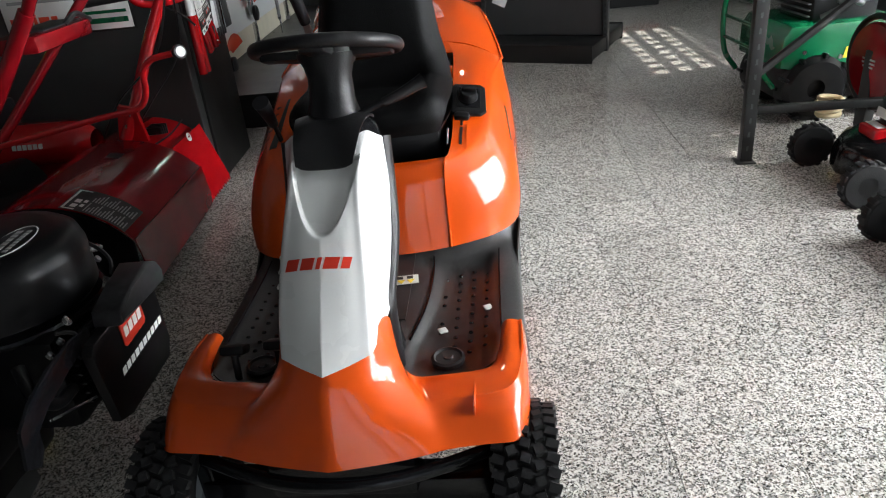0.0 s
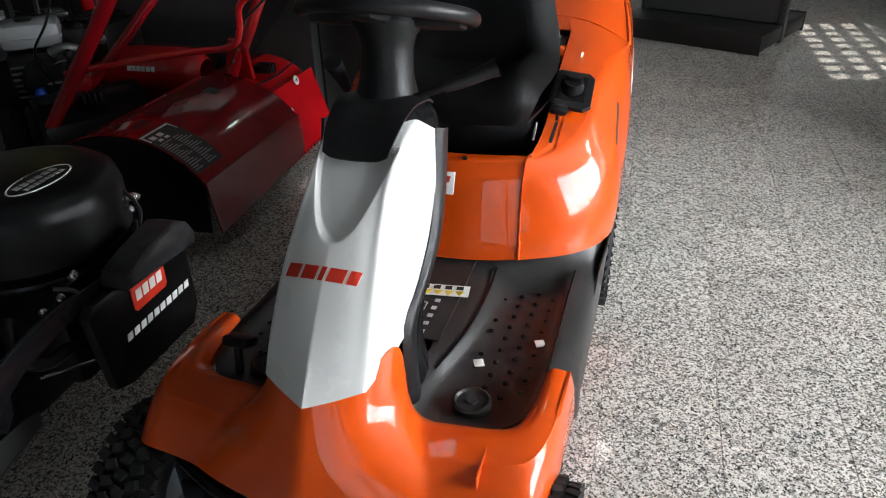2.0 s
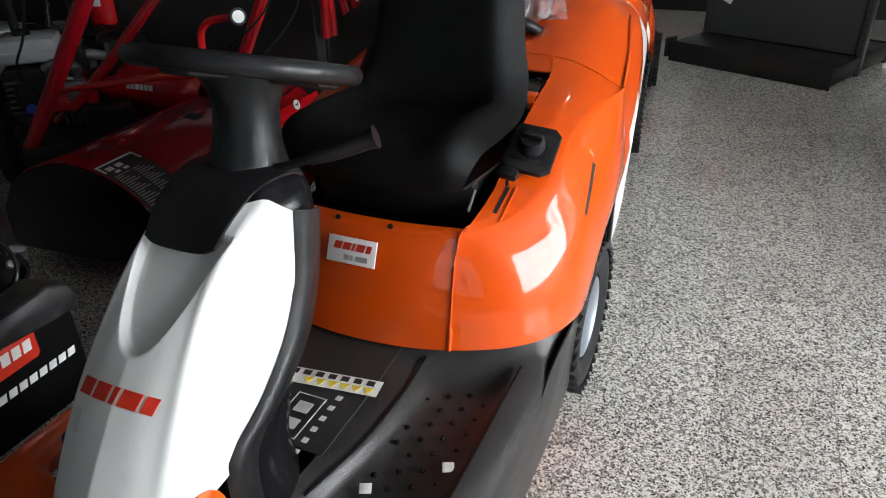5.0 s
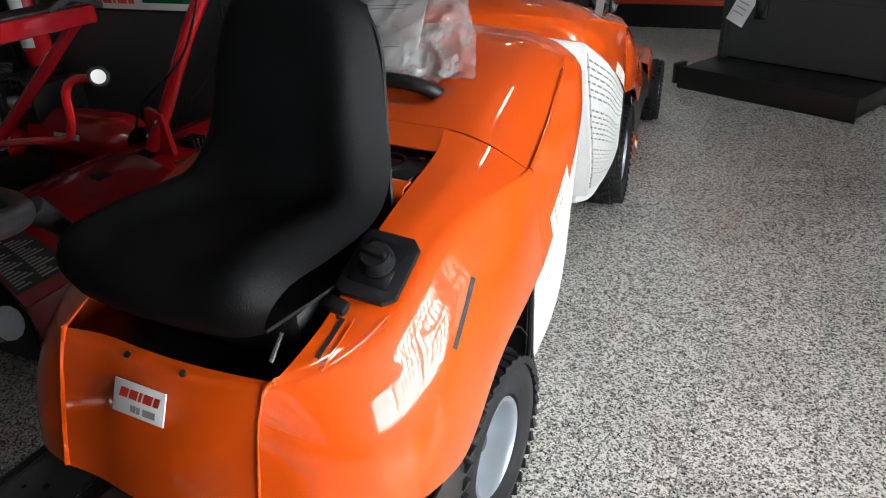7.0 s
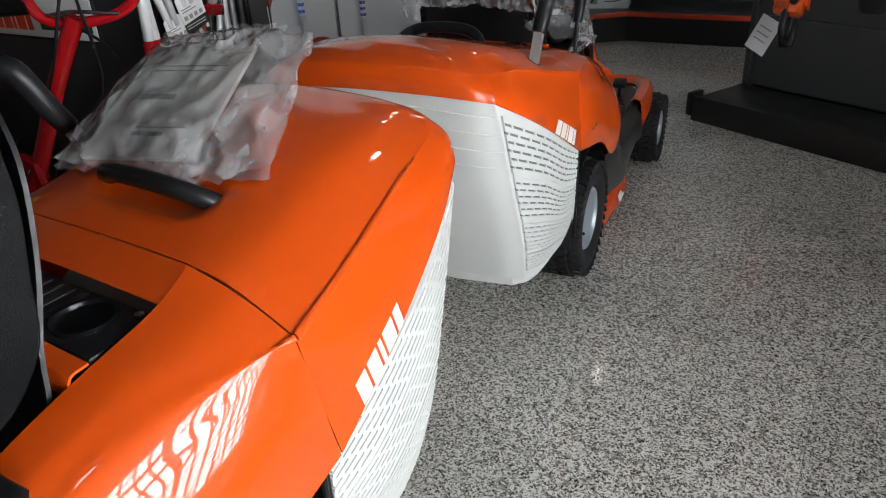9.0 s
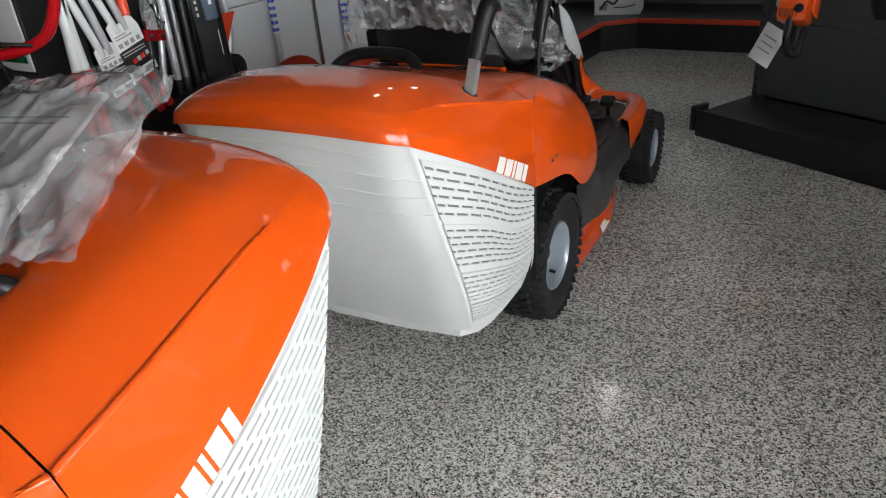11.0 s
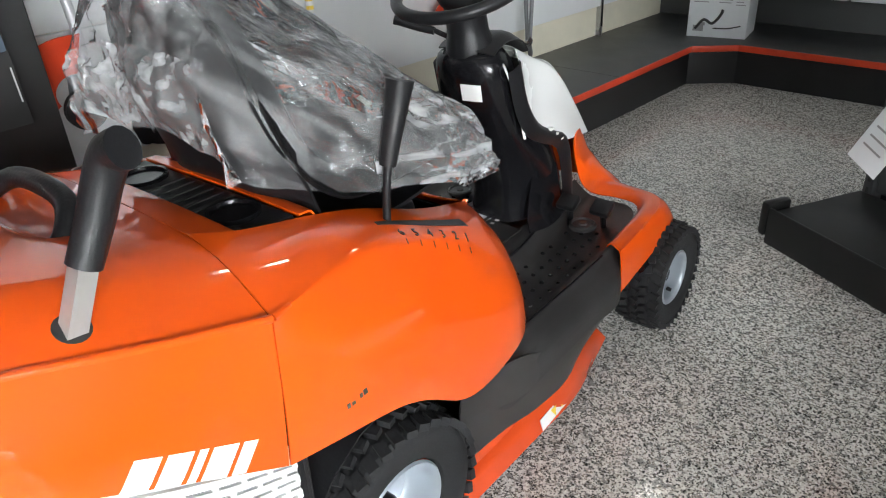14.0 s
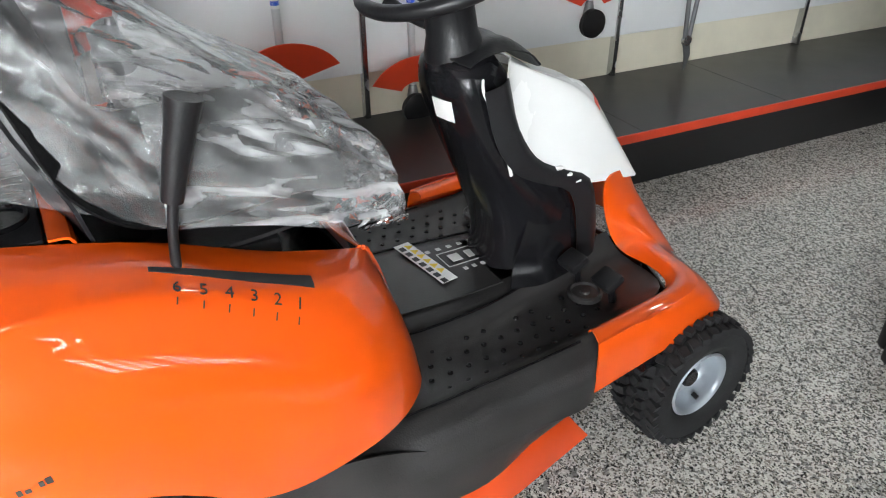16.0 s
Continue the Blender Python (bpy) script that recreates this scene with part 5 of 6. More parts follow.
trimmer(-1.70, 6.42, .52, 2.0, 0, "grass trimmer with an orange guard hanging high")


def lopper(m, handle, blade, label, n=2):
    t = thing("lopping_shear", m, label, "lopper", "hanging cutting tools")
    for s in (-1, 1):
        part("arm", tube([(s * .012, 0, .05), (s * .030, 0, .30), (s * .035, 0, .50)], .011, 10, 3), blade, t)
        part("handle", tube([(s * .034, 0, .48), (s * .042, 0, .60), (s * .046, 0, .72)], .016, 12, 3), handle, t)
    part("pivot", spin([(.024, -.010), (.024, .010), (0, .012)], 16, pose(0, 0, .04, 90, 0, 0)), STEEL, t)
    part("hook_blade", prism([(-.02, 0), (.02, 0), (.035, -.06), (.02, -.12), (.005, -.14), (.004, -.07)], -.004, .004, .001, pose(0, 0, .03, 90, 0, 0)), blade, t)
    return t


lopper(pose(-1.60, 6.93, .36, 0, 0, 90), RED, ALU, "long red and aluminium lopper hanging on the slatwall")
# tools along the black panel: two long loppers, carded tools, poles, a black carded case
for y, lean in ((3.665, -4), (3.725, 3)):
    lp = thing("long_lopper", pose(-1.20, y, .62, lean, 0, 0), "long lopper with pale arms and red handles hanging beside the panel", "lopper", "long loppers")
    part("arm", tube([(0, 0, .27), (0, 0, .98)], .017, 12, 1), WHITE, lp, "pale aluminium arm")
    part("handle", tube([(0, 0, 0), (0, 0, .14), (0, 0, .28)], .021, 12, 2), RED, lp, "red plastic handle")
    part("pivot", spin([(.030, -.012), (.030, .012), (0, .014)], 16, pose(0, 0, 1.0, 0, 90, 0)), ALU, lp)


def carded_lopper(y, z, lean, k, label):
    """A lopper tied to a card: white header, black middle, white bar-code strip, red handles below."""
    m = frame_of((-1.205, y, z), (0, math.cos(radians(lean)), math.sin(radians(lean))), (1, 0, 0)) @ Matrix.Diagonal((k, k, k, 1))
    t = thing("carded_lopper", Matrix.Identity(4), label, "packaged tool", "carded tools on the panel")
    part("arm", tube([m @ Vector(p) for p in ((-.022, .0, .008), (-.040, .16, .008), (-.055, .34, .006))], .013, 10, 2), WHITE, t, "pale tubular arm")
    part("arm", tube([m @ Vector(p) for p in ((.010, .0, .008), (.002, .16, .012), (-.01, .34, .010))], .013, 10, 2), TUBE, t)
    part("header", prism([(-.055, -.055), (.055, -.050), (.056, .0), (.045, .03), (.020, .045), (.012, .028), (-.020, .026), (-.030, .046), (-.055, .03)], .012, .016, .001, m), LABEL_WHITE, t, "white printed header")
    part("header_print", bars([(-.045 + .024 * i, -.030 + .024 * i, -.044, -.030) for i in range(4)] + [(-.045, .02, -.018, -.014), (-.045, .0, -.009, -.005)], m @ Matrix.Translation((0, 0, .016)), .0008), GREY_PRINT, t, smooth=False)
    part("card", prism([(-.052, -.125), (.055, -.118), (.055, -.052), (-.054, -.056)], .010, .014, .001, m), INK, t, "black card")
    part("card_signs", bars([(-.020, -.006, -.108, -.092), (.016, .030, -.104, -.088)], m @ Matrix.Translation((0, 0, .014)), .0008), LABEL_RED, t, smooth=False)
    part("card_dots", bars([(-.002, .012, -.106, -.090), (.036, .048, -.100, -.086)] + [(-.045, .045, -.066 - .009 * i, -.063 - .009 * i) for i in range(2)], m @ Matrix.Translation((0, 0, .014)), .0008), PALE_PRINT, t, smooth=False)
    strip = part("code_strip", prism([(-.054, -.160), (.056, -.152), (.056, -.122), (-.054, -.128)], .012, .016, .001, m), LABEL_WHITE, t)
    part("code_bars", bars([(.006 + .0055 * i, .009 + .0055 * i, -.150, -.130) for i in range(7)] + [(-.045, -.015, -.142, -.137), (-.045, -.008, -.150, -.146)], m @ Matrix.Translation((0, 0, .016)), .0008), INK, strip, smooth=False)
    for x in (-.018, .022):
        part("handle", tube([m @ Vector(p) for p in ((x, -.155, .002), (x + .008, -.20, .004), (x + .018, -.29, .004))], .015 * k, 10, 3), RED, t, "red plastic handle")
    return t


carded_lopper(3.875, .985, 13, 1.0, "lopper with red handles tied to a black and white card")
carded_lopper(3.800, .925, 10, .82, "smaller lopper with red handles tied to a black and white card")
hl = thing("pruning_saw", pose(-1.19, 3.895, 1.03, -3, 0, 0), "pruning saw with an orange handle hanging point up", "saw", "hanging cutting tools")
part("handle", tube([(0, 0, 0), (0, -.004, .07), (0, -.002, .16)], .016, 12, 3), TRIM, hl, "orange handle")
part("blade", prism([(-.012, .15), (.014, .15), (.010, .42), (-.004, .43)], -.0015, .0015, 0, frame_of((0, 0, 0), (0, 1, 0), (1, 0, 0))), STEEL, hl)
sh2 = thing("hedge_shear", pose(-1.20, 3.985, .945, -10, 0, 0), "hedge shear with a dark red pivot under clear film", "shear", "hanging cutting tools")
part("pivot_block", block(-.012, .012, -.042, .042, -.018, .022, .006), DARK_RED, sh2, "dark red pivot block")
for q in (-.022, .024):
    part("bolt", spin([(.008, 0), (.008, .004), (0, .005)], 10, frame_of((.012, q, .0), (0, 1, 0), (1, 0, 0))), STEEL, sh2)
part("arm", tube([(0, .026, -.01), (0, .022, -.10), (0, .018, -.22)], .011, 10, 2), TUBE, sh2, "pale arm")
part("arm", tube([(0, -.020, -.01), (0, -.020, -.10), (0, -.018, -.22)], .012, 10, 2), SHELF_BLACK, sh2)
part("blade", prism([(-.030, .02), (.030, .02), (.014, .26), (-.010, .27)], -.003, .003, .001, frame_of((0, 0, 0), (0, 1, 0), (1, 0, 0))), STEEL, sh2)
part("blade_film", sheet([[(.014 + .012 * math.sin(3 * a + z * 30), .045 * math.sin(a), z) for z in (.02, .08, .15, .22, .28)] for a in (-1.4, -.7, 0, .7, 1.4)], 4, 4), BAG, sh2, "crinkled clear film")
for y, h, mt, label in ((4.045, .80, TUBE, "bright steel pole hanging beside the black panel"), (4.082, .76, ALU, "grey steel pole hanging beside the black panel"), (4.125, .70, SHELF_BLACK, "black pole hanging beside the black panel"), (4.155, .72, GLOSS_BLACK, "black pole hanging beside the black panel")):
    pl = thing("tool_pole", pose(-1.215, y, .74, -2, 0, 0), label, "pole", "poles on the panel")
    part("pole", tube([(0, 0, 0), (0, 0, h)], .014, 12, 1), mt, pl)
    part("pole_end", spin([(.0, -.012), (.014, -.008), (.016, .0), (.016, .035), (.0145, .04)], 14), BLACK, pl)
cc = thing("carded_case", frame_of((-1.200, 4.215, .80), (0, 1, .02), (1, 0, 0)), "black card with a blue-grey tool case and white header", "packaged tool")
part("card", prism([(-.050, -.04), (.050, -.04), (.050, .40), (-.050, .40)], 0, .004, .001), INK, cc, "tall black card")
part("case", block(-.012, .046, .15, .255, .004, .024, .010), surface("case_plastic", (.10, .13, .17), .25, vary=.1), cc, "blue-grey plastic case")
part("case_label", bars([(.010, .024, .205, .219)], Matrix.Translation((0, 0, .024)), .001), LABEL_WHITE, cc, smooth=False)
part("header", prism([(-.044, .27), (.048, .27), (.048, .36), (-.044, .36)], .004, .006, .001), LABEL_WHITE, cc, "white header")
part("header_print", bars([(-.036, -.016, .285, .30), (-.010, .034, .29, .297), (-.036, .03, .32, .324)], Matrix.Translation((0, 0, .006)), .0008), GREY_PRINT, cc, smooth=False)
part("side_dots", bars([(-.036, -.026, .17 + .022 * i, .182 + .022 * i) for i in range(4)], Matrix.Translation((0, 0, .004)), .0008), PALE_PRINT, cc, smooth=False)
part("side_print", bars([(.040, .044, .02, .11)], Matrix.Translation((0, 0, .004)), .0008), PALE_PRINT, cc, smooth=False)

# framed poster on the partition
post = thing("framed_poster", pose(-1.82, 3.716, .87, 90, 0, 0), "white poster with orange and green stripes in a thin frame", "poster")
part("poster_frame", block(-.33, .33, -.01, .25, -.012, .0, .003), SHELF_BLACK, post)
part("sheet_paper", block(-.318, .318, .002, .238, .0, .006, .001), LABEL_WHITE, post)
part("mark", bars([(x0 - .17, x1 - .17, y0 + .055, y1 + .055) for x0, x1, y0, y1 in logo_bars(.24, .06)], pose(0, 0, .006), .001, .0), TRIM, post, smooth=False)
part("stripe", bars([(.0, .30, .03, .055), (.02, .30, .075, .09)], pose(0, 0, .006), .001), GREEN, post, smooth=False)
part("print", bars([(-.28, .1, .15, .165), (-.28, .2, .185, .2)], pose(0, 0, .006), .001), GREY_PRINT, post, smooth=False)
# fire extinguisher on the partition's dark end
ext = thing("fire_extinguisher", pose(-2.42, 3.60, .62), "red fire extinguisher with a white label", "extinguisher")
part("cylinder", spin([(.05, 0), (.06, .01), (.062, .04), (.062, .40), (.05, .45), (.022, .48), (.02, .52), (0, .52)], 28), RED, ext)
part("label_sheet", sheet([[(.0635 * math.sin(a), -.0635 * math.cos(a), z) for z in (.10, .22, .34)] for a in (-.8, -.4, 0, .4, .8)], 2, 1), LABEL_WHITE, ext)
part("valve_head", block(-.02, .02, -.05, .03, .51, .56, .006), BLACK, ext)
part("hose", tube([(.02, -.03, .53), (.09, -.02, .45), (.085, 0, .2)], .01, 8, 5), BLACK, ext)


# ---- red tillers ----
def tiller(m, label, teeth_on, hw, ext=False):
    t = thing("tiller", m, label, "tiller", "red tillers")
    # rear tine hood: a half drum across x, side plates, hinged flap with teeth
    rows = []
    for i in range(9):
        a = math.pi * (0.02 + .80 * i / 8)
        rows.append([(x, -.30 * math.cos(a), .16 + .26 * math.sin(a)) for x in (-hw, -.1, .1, hw)])
    hood = part("tine_hood", sheet(rows, 3, 2, False, .004), RED if ext else DEEP_BLACK, t, "red steel tine hood" if ext else "black tine hood")
    for x in (-hw, hw):
        part("side_plate", prism([(-.30, .10), (.26, .10), (.26, .22), (.16, .36), (0, .42), (-.16, .37), (-.27, .27)], -.003, .003, .001, frame_of((x, 0, 0), (0, 1, 0), (1, 0, 0))), GLOSS_BLACK, hood)
    teeth = [(-hw, .33), (-hw, .02)]
    for i in range(16):
        x = -hw + hw / 8 * i
        teeth += [(x + hw / 24, .0 if teeth_on else .02), (x + hw / 8, .02)]
    teeth += [(hw, .33)]
    part("rear_flap", prism([(x, y) for x, y in teeth], -.003, .003, 0, frame_of((0, .36, .05), (-1, 0, 0), (0, 1, .32))), RED if teeth_on else DEEP_BLACK, t, "red steel rear flap" if teeth_on else "black rear flap")
    if ext:
        far = hw + .74
        side_rows = [[(x, .10 - .40 * math.cos(q), .13 + .34 * math.sin(q)) for x in (hw + .004, hw + .36, far)] for q in (math.pi * (.02 + .80 * k / 8) for k in range(9))]
        more = part("hood_extension", sheet(side_rows, 3, 3, False, .004), DARK_RED, t, "dark red steel hood extension")
        part("end_plate", prism([(-.29, .10), (.42, .12), (.43, .30), (.36, .38), (.24, .445), (.10, .466), (-.05, .44), (-.20, .36), (-.28, .25)], -.003, .003, .001, frame_of((far, 0, 0), (0, 1, 0), (1, 0, 0))), DEEP_BLACK, more)
        part("rear_flap", prism([(-.36, .0), (.34, .02), (.37, .06), (.37, .20), (-.37, .20)], -.003, .003, 0, frame_of((hw + .375, .458, .12), (-1, 0, 0), (0, 1, .10))), DARK_RED, t)
        lf = frame_of((far - .09, .315, .42), (0, .83, -.55), (0, .55, .83))
        lab = part("safety_label", stick([(-.125, .115, -.085, .085)], lf, skin_of(more), .001), INK, more, "black safety label with white print", smooth=False)
        part("label_border", stick([(-.120, -.112, -.080, .080), (-.112, -.075, .073, .080), (-.112, -.075, -.080, -.073)], lf, skin_of(more), .0018), LABEL_WHITE, lab, smooth=False)
        part("label_sign", stick([(-.098, -.078, -.062, -.036), (-.098, -.078, -.022, .004), (-.070, -.058, -.050, -.030), (-.070, -.058, -.014, .006)], lf, skin_of(more), .0018), LABEL_WHITE, lab, smooth=False)
        part("label_print", stick([(-.048 + .0105 * k, -.0435 + .0105 * k, -.074 + .078 * c, -.006 + .078 * c - .012 * ((k * 7 + c * 3) % 4)) for k in range(15) for c in (0, 1)], lf, skin_of(more), .0016), GREY_PRINT, lab, smooth=False)
        part("badge", stick([(-.03, .03, -.03, .03)], frame_of((hw + .20, .16, .45), (0, 1, -.3), (0, .45, 1)), skin_of(more), .001), BLACK, more, smooth=False)
    if teeth_on:
        part("sticker", bars([(-.018, .018, -.026, .026)], frame_of((.08, .31, .24), (1, 0, 0), (0, 1, .32)), .004), LABEL_WHITE, t, smooth=False)
    part("grate_plate", bars([(-.10, .10, -.04, .04)], frame_of((.10, .05, .422), (1, .2, 0), (0, .1, 1)), .003), BLACK, hood, smooth=False)
    # depth lever
    dl = tube([(.05, .02, .42), (.06, .08, .52), (.04, .12, .60)], .010, 8, 3)
    dlv = part("depth_lever", dl, BLACK, t)
    part("knob", spin([(.0, -.02), (.018, -.012), (.02, 0), (.018, .012), (0, .02)], 14, Matrix.Translation((.04, .12, .61))), BLACK, dlv)
    for k in range(4):
        part("latch", block(-.03 + .022 * k, -.018 + .022 * k, .12, .20, .40 + .005 * k, .45, .004), BLACK, t)
    # gear case and engine toward -y... body nose
    part("gear_case", block(-.10, .10, -.62, -.20, .16, .36, .03), DARK_RED, t)
    eng_rows = [[(.13 * math.cos(a) * k, -.45 + .30 * q, .40 + .11 * math.sin(a) * k) for a in (2 * math.pi * i / 14 for i in range(15))] for q, k in ((-1, .45), (-.85, .85), (-.4, 1), (.3, 1), (.8, .9), (1, .5))]
    cover = part("engine_cover", sheet(eng_rows, 3, 1), RED, t, "rounded red belt and engine cover")
    part("word_mark", bars([(-.07 + .026 * i, -.05 + .026 * i, -.012, .012) for i in range(6)], frame_of((.125, -.43, .43), (0, 1, 0), (1, 0, .3)), .002), LABEL_WHITE, cover, smooth=False)
    eng = bmesh.new()
    box(eng, -.15, .12, -.85, -.58, .46, .62, .02)
    engine = part("engine", eng, BLACK, t, "black engine block")
    for i in range(6):
        part("fin", block(-.13, .10, -.83 + .035 * i, -.815 + .035 * i, .60, .64, .003), DEEP_BLACK, engine)
    part("carburettor", block(.10, .19, -.75, -.65, .50, .59, .02), ALU, t)
    part("exhaust", tube([(.12, -.60, .56), (.19, -.62, .58), (.21, -.70, .56)], .024, 12, 4), ALU, t)
    # wheels
    for s in (-1, 1):
        w = spin([(.07, -.05), (.15, -.06), (.17, -.03), (.17, .03), (.15, .06), (.07, .05)], 32, frame_of((s * .22, -.60, .17), (0, 1, 0), (1, 0, 0)))
        wh = part("wheel", w, RUBBER, t)
        part("rim", spin([(.075, -.03), (.075, .03), (.03, .02), (0, .02)], 24, frame_of((s * .22, -.60, .17), (0, 1, 0), (1, 0, 0))), DARK_RED, wh)
    # handle mast and bars
    def here(*pts):
        return [m.inverted() @ Vector(p) for p in pts]

    if ext:
        part("mast", tube(here((-1.50, 3.29, .43), (-1.42, 3.345, .60), (-1.33, 3.41, .82), (-1.24, 3.475, 1.01)), .028, 12, 4), RED, t, "red tubular mast")
        part("mast_foot", prism([(-.07, -.05), (.07, -.06), (.05, .10), (-.03, .12)], -.012, .012, .004, frame_of(here((-1.47, 3.31, .47))[0], (0, 1, 0), (1, 0, 0))), RED, t)
        hb = part("handlebar", tube(here((-1.39, 3.40, 1.24), (-1.37, 3.41, 1.10), (-1.33, 3.43, 1.01), (-1.21, 3.50, .995), (-1.10, 3.57, 1.035), (-1.05, 3.60, 1.13), (-1.03, 3.61, 1.24)), .017, 12, 5), RED, t, "red tubular handlebar")
        part("grip", tube(here((-1.36, 3.42, 1.05), (-1.47, 3.37, 1.045), (-1.56, 3.33, 1.04)), .026, 12, 2), BLACK, hb)
        for dx in (0, .05):
            part("clutch_lever", tube(here((-1.31 + dx, 3.43, 1.02), (-1.24 + dx, 3.46, 1.03), (-1.14 + dx, 3.52, 1.02)), .005, 6, 3), STEEL, hb)
        part("stay", tube(here((-1.24, 3.475, .98), (-1.17, 3.50, .93), (-1.12, 3.50, .88)), .005, 6, 3), BLACK, t)
        for q in ((-1.46, 3.255, .50), (-1.45, 3.30, .54), (-1.47, 3.35, .47)):
            part("bolt", spin([(.010, 0), (.010, .006), (0, .007)], 8, frame_of(here(q)[0], (0, 1, 0), (.5, -.8, .4))), STEEL, t)
        for q, up in (((.211, .226, .334), (0, .72, .69)), ((-.073, .272, .356), (0, .95, .30))):
            rs = part("round_sticker", spin([(.022, 0), (.022, .002), (0, .002)], 18, frame_of(q, (1, 0, 0), up)), LABEL_WHITE, t)
            part("sticker_print", bars([(-.010, -.004, -.010, .010), (-.002, .010, -.004, .002)], frame_of(q, (1, 0, 0), up) @ Matrix.Translation((0, 0, .002)), .0008, .3), DARK_RED, rs, smooth=False)
        part("hitch_pin", tube([(-.24, .19, .40), (-.02, .21, .395), (.16, .20, .40)], .005, 6, 3), BLACK, t)
    else:
        part("mast", tube(here((-2.00, 2.70, .36), (-1.88, 2.70, .50), (-1.55, 2.70, .90), (-1.40, 2.69, 1.09)), .030, 12, 3), DARK_RED, t, "dark red tubular mast")
        part("mast", tube(here((-2.02, 2.86, .40), (-1.92, 2.93, .50), (-1.61, 3.17, .90), (-1.46, 3.29, 1.10)), .022, 12, 3), DARK_RED, t)
        part("mast_joint", spin([(.030, -.04), (.038, -.03), (.038, .03), (.030, .04), (0, .04)], 18, frame_of(here((-1.86, 2.76, .53))[0], (0, 0, 1), (1, 0, 0))), DARK_RED, t)
        pf = frame_of(here((-1.50, 2.94, .99))[0], here((-1.47, 3.94, 1.0))[0] - here((-1.50, 2.94, .99))[0], (0, 0, 1))
        panel = part("control_panel", block(-.21, .20, -.08, .09, -.05, .012, .012, pf), DARK_RED, t, "dark red control panel")
        part("panel_plate", block(-.12, .16, -.065, .070, .0125, .020, .003, pf), WORN_BLACK, panel, "scuffed dark plate")
        part("panel_lever", tube(here((-1.44, 2.98, 1.0), (-1.43, 3.06, 1.03), (-1.44, 3.18, .99)), .012, 8, 4), WORN_BLACK, panel)
        part("handlebar", tube(here((-1.41, 2.69, 1.07), (-1.34, 2.68, 1.16), (-1.28, 2.76, 1.20), (-1.27, 2.95, 1.21), (-1.29, 3.15, 1.20)), .022, 12, 5), DARK_RED, t, "dark red handlebar")
        shift = part("shift_lever", tube(here((-1.95, 2.80, .55), (-1.55, 2.72, .64), (-1.25, 2.68, .70), (-1.08, 2.665, .735), (-1.045, 2.66, .79), (-1.035, 2.66, .86), (-1.0, 2.66, .895), (-.91, 2.655, .914)), .012, 10, 5), RED, t, "bent red shift lever")
        kf = frame_of(here((-.885, 2.655, .917))[0], (0, 0, 1), here((.2, 1.7, 1.2))[0] - here((-.885, 2.655, .917))[0])
        part("shift_knob", spin([(.0, -.020), (.022, -.016), (.027, 0), (.024, .010), (0, .011)], 18, kf), BLACK, shift)
        part("knob_face", spin([(.018, .0115), (.018, .013), (0, .0132)], 16, kf), LABEL_WHITE, shift)
    part("cable", tube([(.02, .40, 1.10), (.10, .30, .80), (.16, .10, .62), (.10, -.05, .45)], .005, 6, 6), BLACK, t)
    part("cable", tube([(-.02, .40, 1.10), (-.06, .34, .78), (.06, .20, .58), (.05, .08, .45)], .005, 6, 6), BLACK, t)
    return t


tiller(pose(-1.56, 3.42, 0, 0, 0, -90), "red rear-tine tiller with a toothed flap and wide hood", True, .27, True)
tiller(pose(-2.05, 2.98, 0, 0, 0, -128), "red tiller standing behind with its handle raised", False, .22)


# ---- black zero-turn mower, seen from behind ----
def zero_turn(m, label):
    z = thing("zero_turn_mower", m, label, "lawn mower")
    guard = [(.04, .28), (.02, .48), (.04, .50), (.345, .50), (.366, .46), (.366, .30), (.335, .255), (.09, .26)]
    part("rear_guard", prism(guard, -.012, .012, .004, frame_of((0, 0, 0), (1, 0, 0), (0, -1, 0))), DEEP_BLACK, z, "black rear guard plate")
    pl = frame_of((.2075, -.014, .4515), (1, 0, 0), (0, -1, 0))
    plate = part("red_plate", prism([(-.052, -.036), (.052, -.036), (.060, -.028), (.060, .028), (.052, .036), (-.052, .036), (-.060, .028), (-.060, -.028)], 0, .003, .001, pl), LABEL_RED, z, "red plate with a white mark")
    part("plate_mark", bars([(-.048 + .025 * i, -.029 + .025 * i, -.012, .014) for i in range(4)], pl @ Matrix.Translation((0, 0, .003)), .001, .1), LABEL_WHITE, plate, smooth=False)
    part("word_bars", bars([(-.120 + .0245 * i, -.102 + .0245 * i, -.009, .009) for i in range(10)], frame_of((.224, -.0145, .375), (1, 0, 0), (0, -1, 0)), .001, .2), LABEL_WHITE, z, smooth=False)
    cover = part("muffler_guard", prism([(.115, .50), (.123, .535), (.196, .553), (.303, .569), (.350, .545), (.369, .512), (.362, .475), (.30, .50)], -.022, .050, .010, frame_of((0, 0, 0), (1, 0, 0), (0, -1, 0))), WORN_BLACK, z, "worn dark metal muffler guard")
    part("guard_rib", block(.13, .30, -.034, -.022, .508, .520, .003), WORN_BLACK, cover)
    part("scratch", tube([(.335, -.023, .505), (.340, -.023, .525), (.330, -.022, .540)], .003, 6, 3), STEEL, cover)
    part("rear_frame", prism([(.13, .515), (.02, .528), (-.08, .525), (-.165, .505), (-.215, .475), (-.238, .40), (-.20, .372), (-.175, .40), (-.171, .440), (-.12, .462), (-.02, .478), (.079, .485)], -.030, -.022, .002, frame_of((0, 0, 0), (1, 0, 0), (0, -1, 0))), GLOSS_BLACK, z, "bent flat black frame bar")
    part("edge_strip", tube([(-.037, .101, .355), (.043, .028, .356)], .0035, 6, 1), STEEL, z)
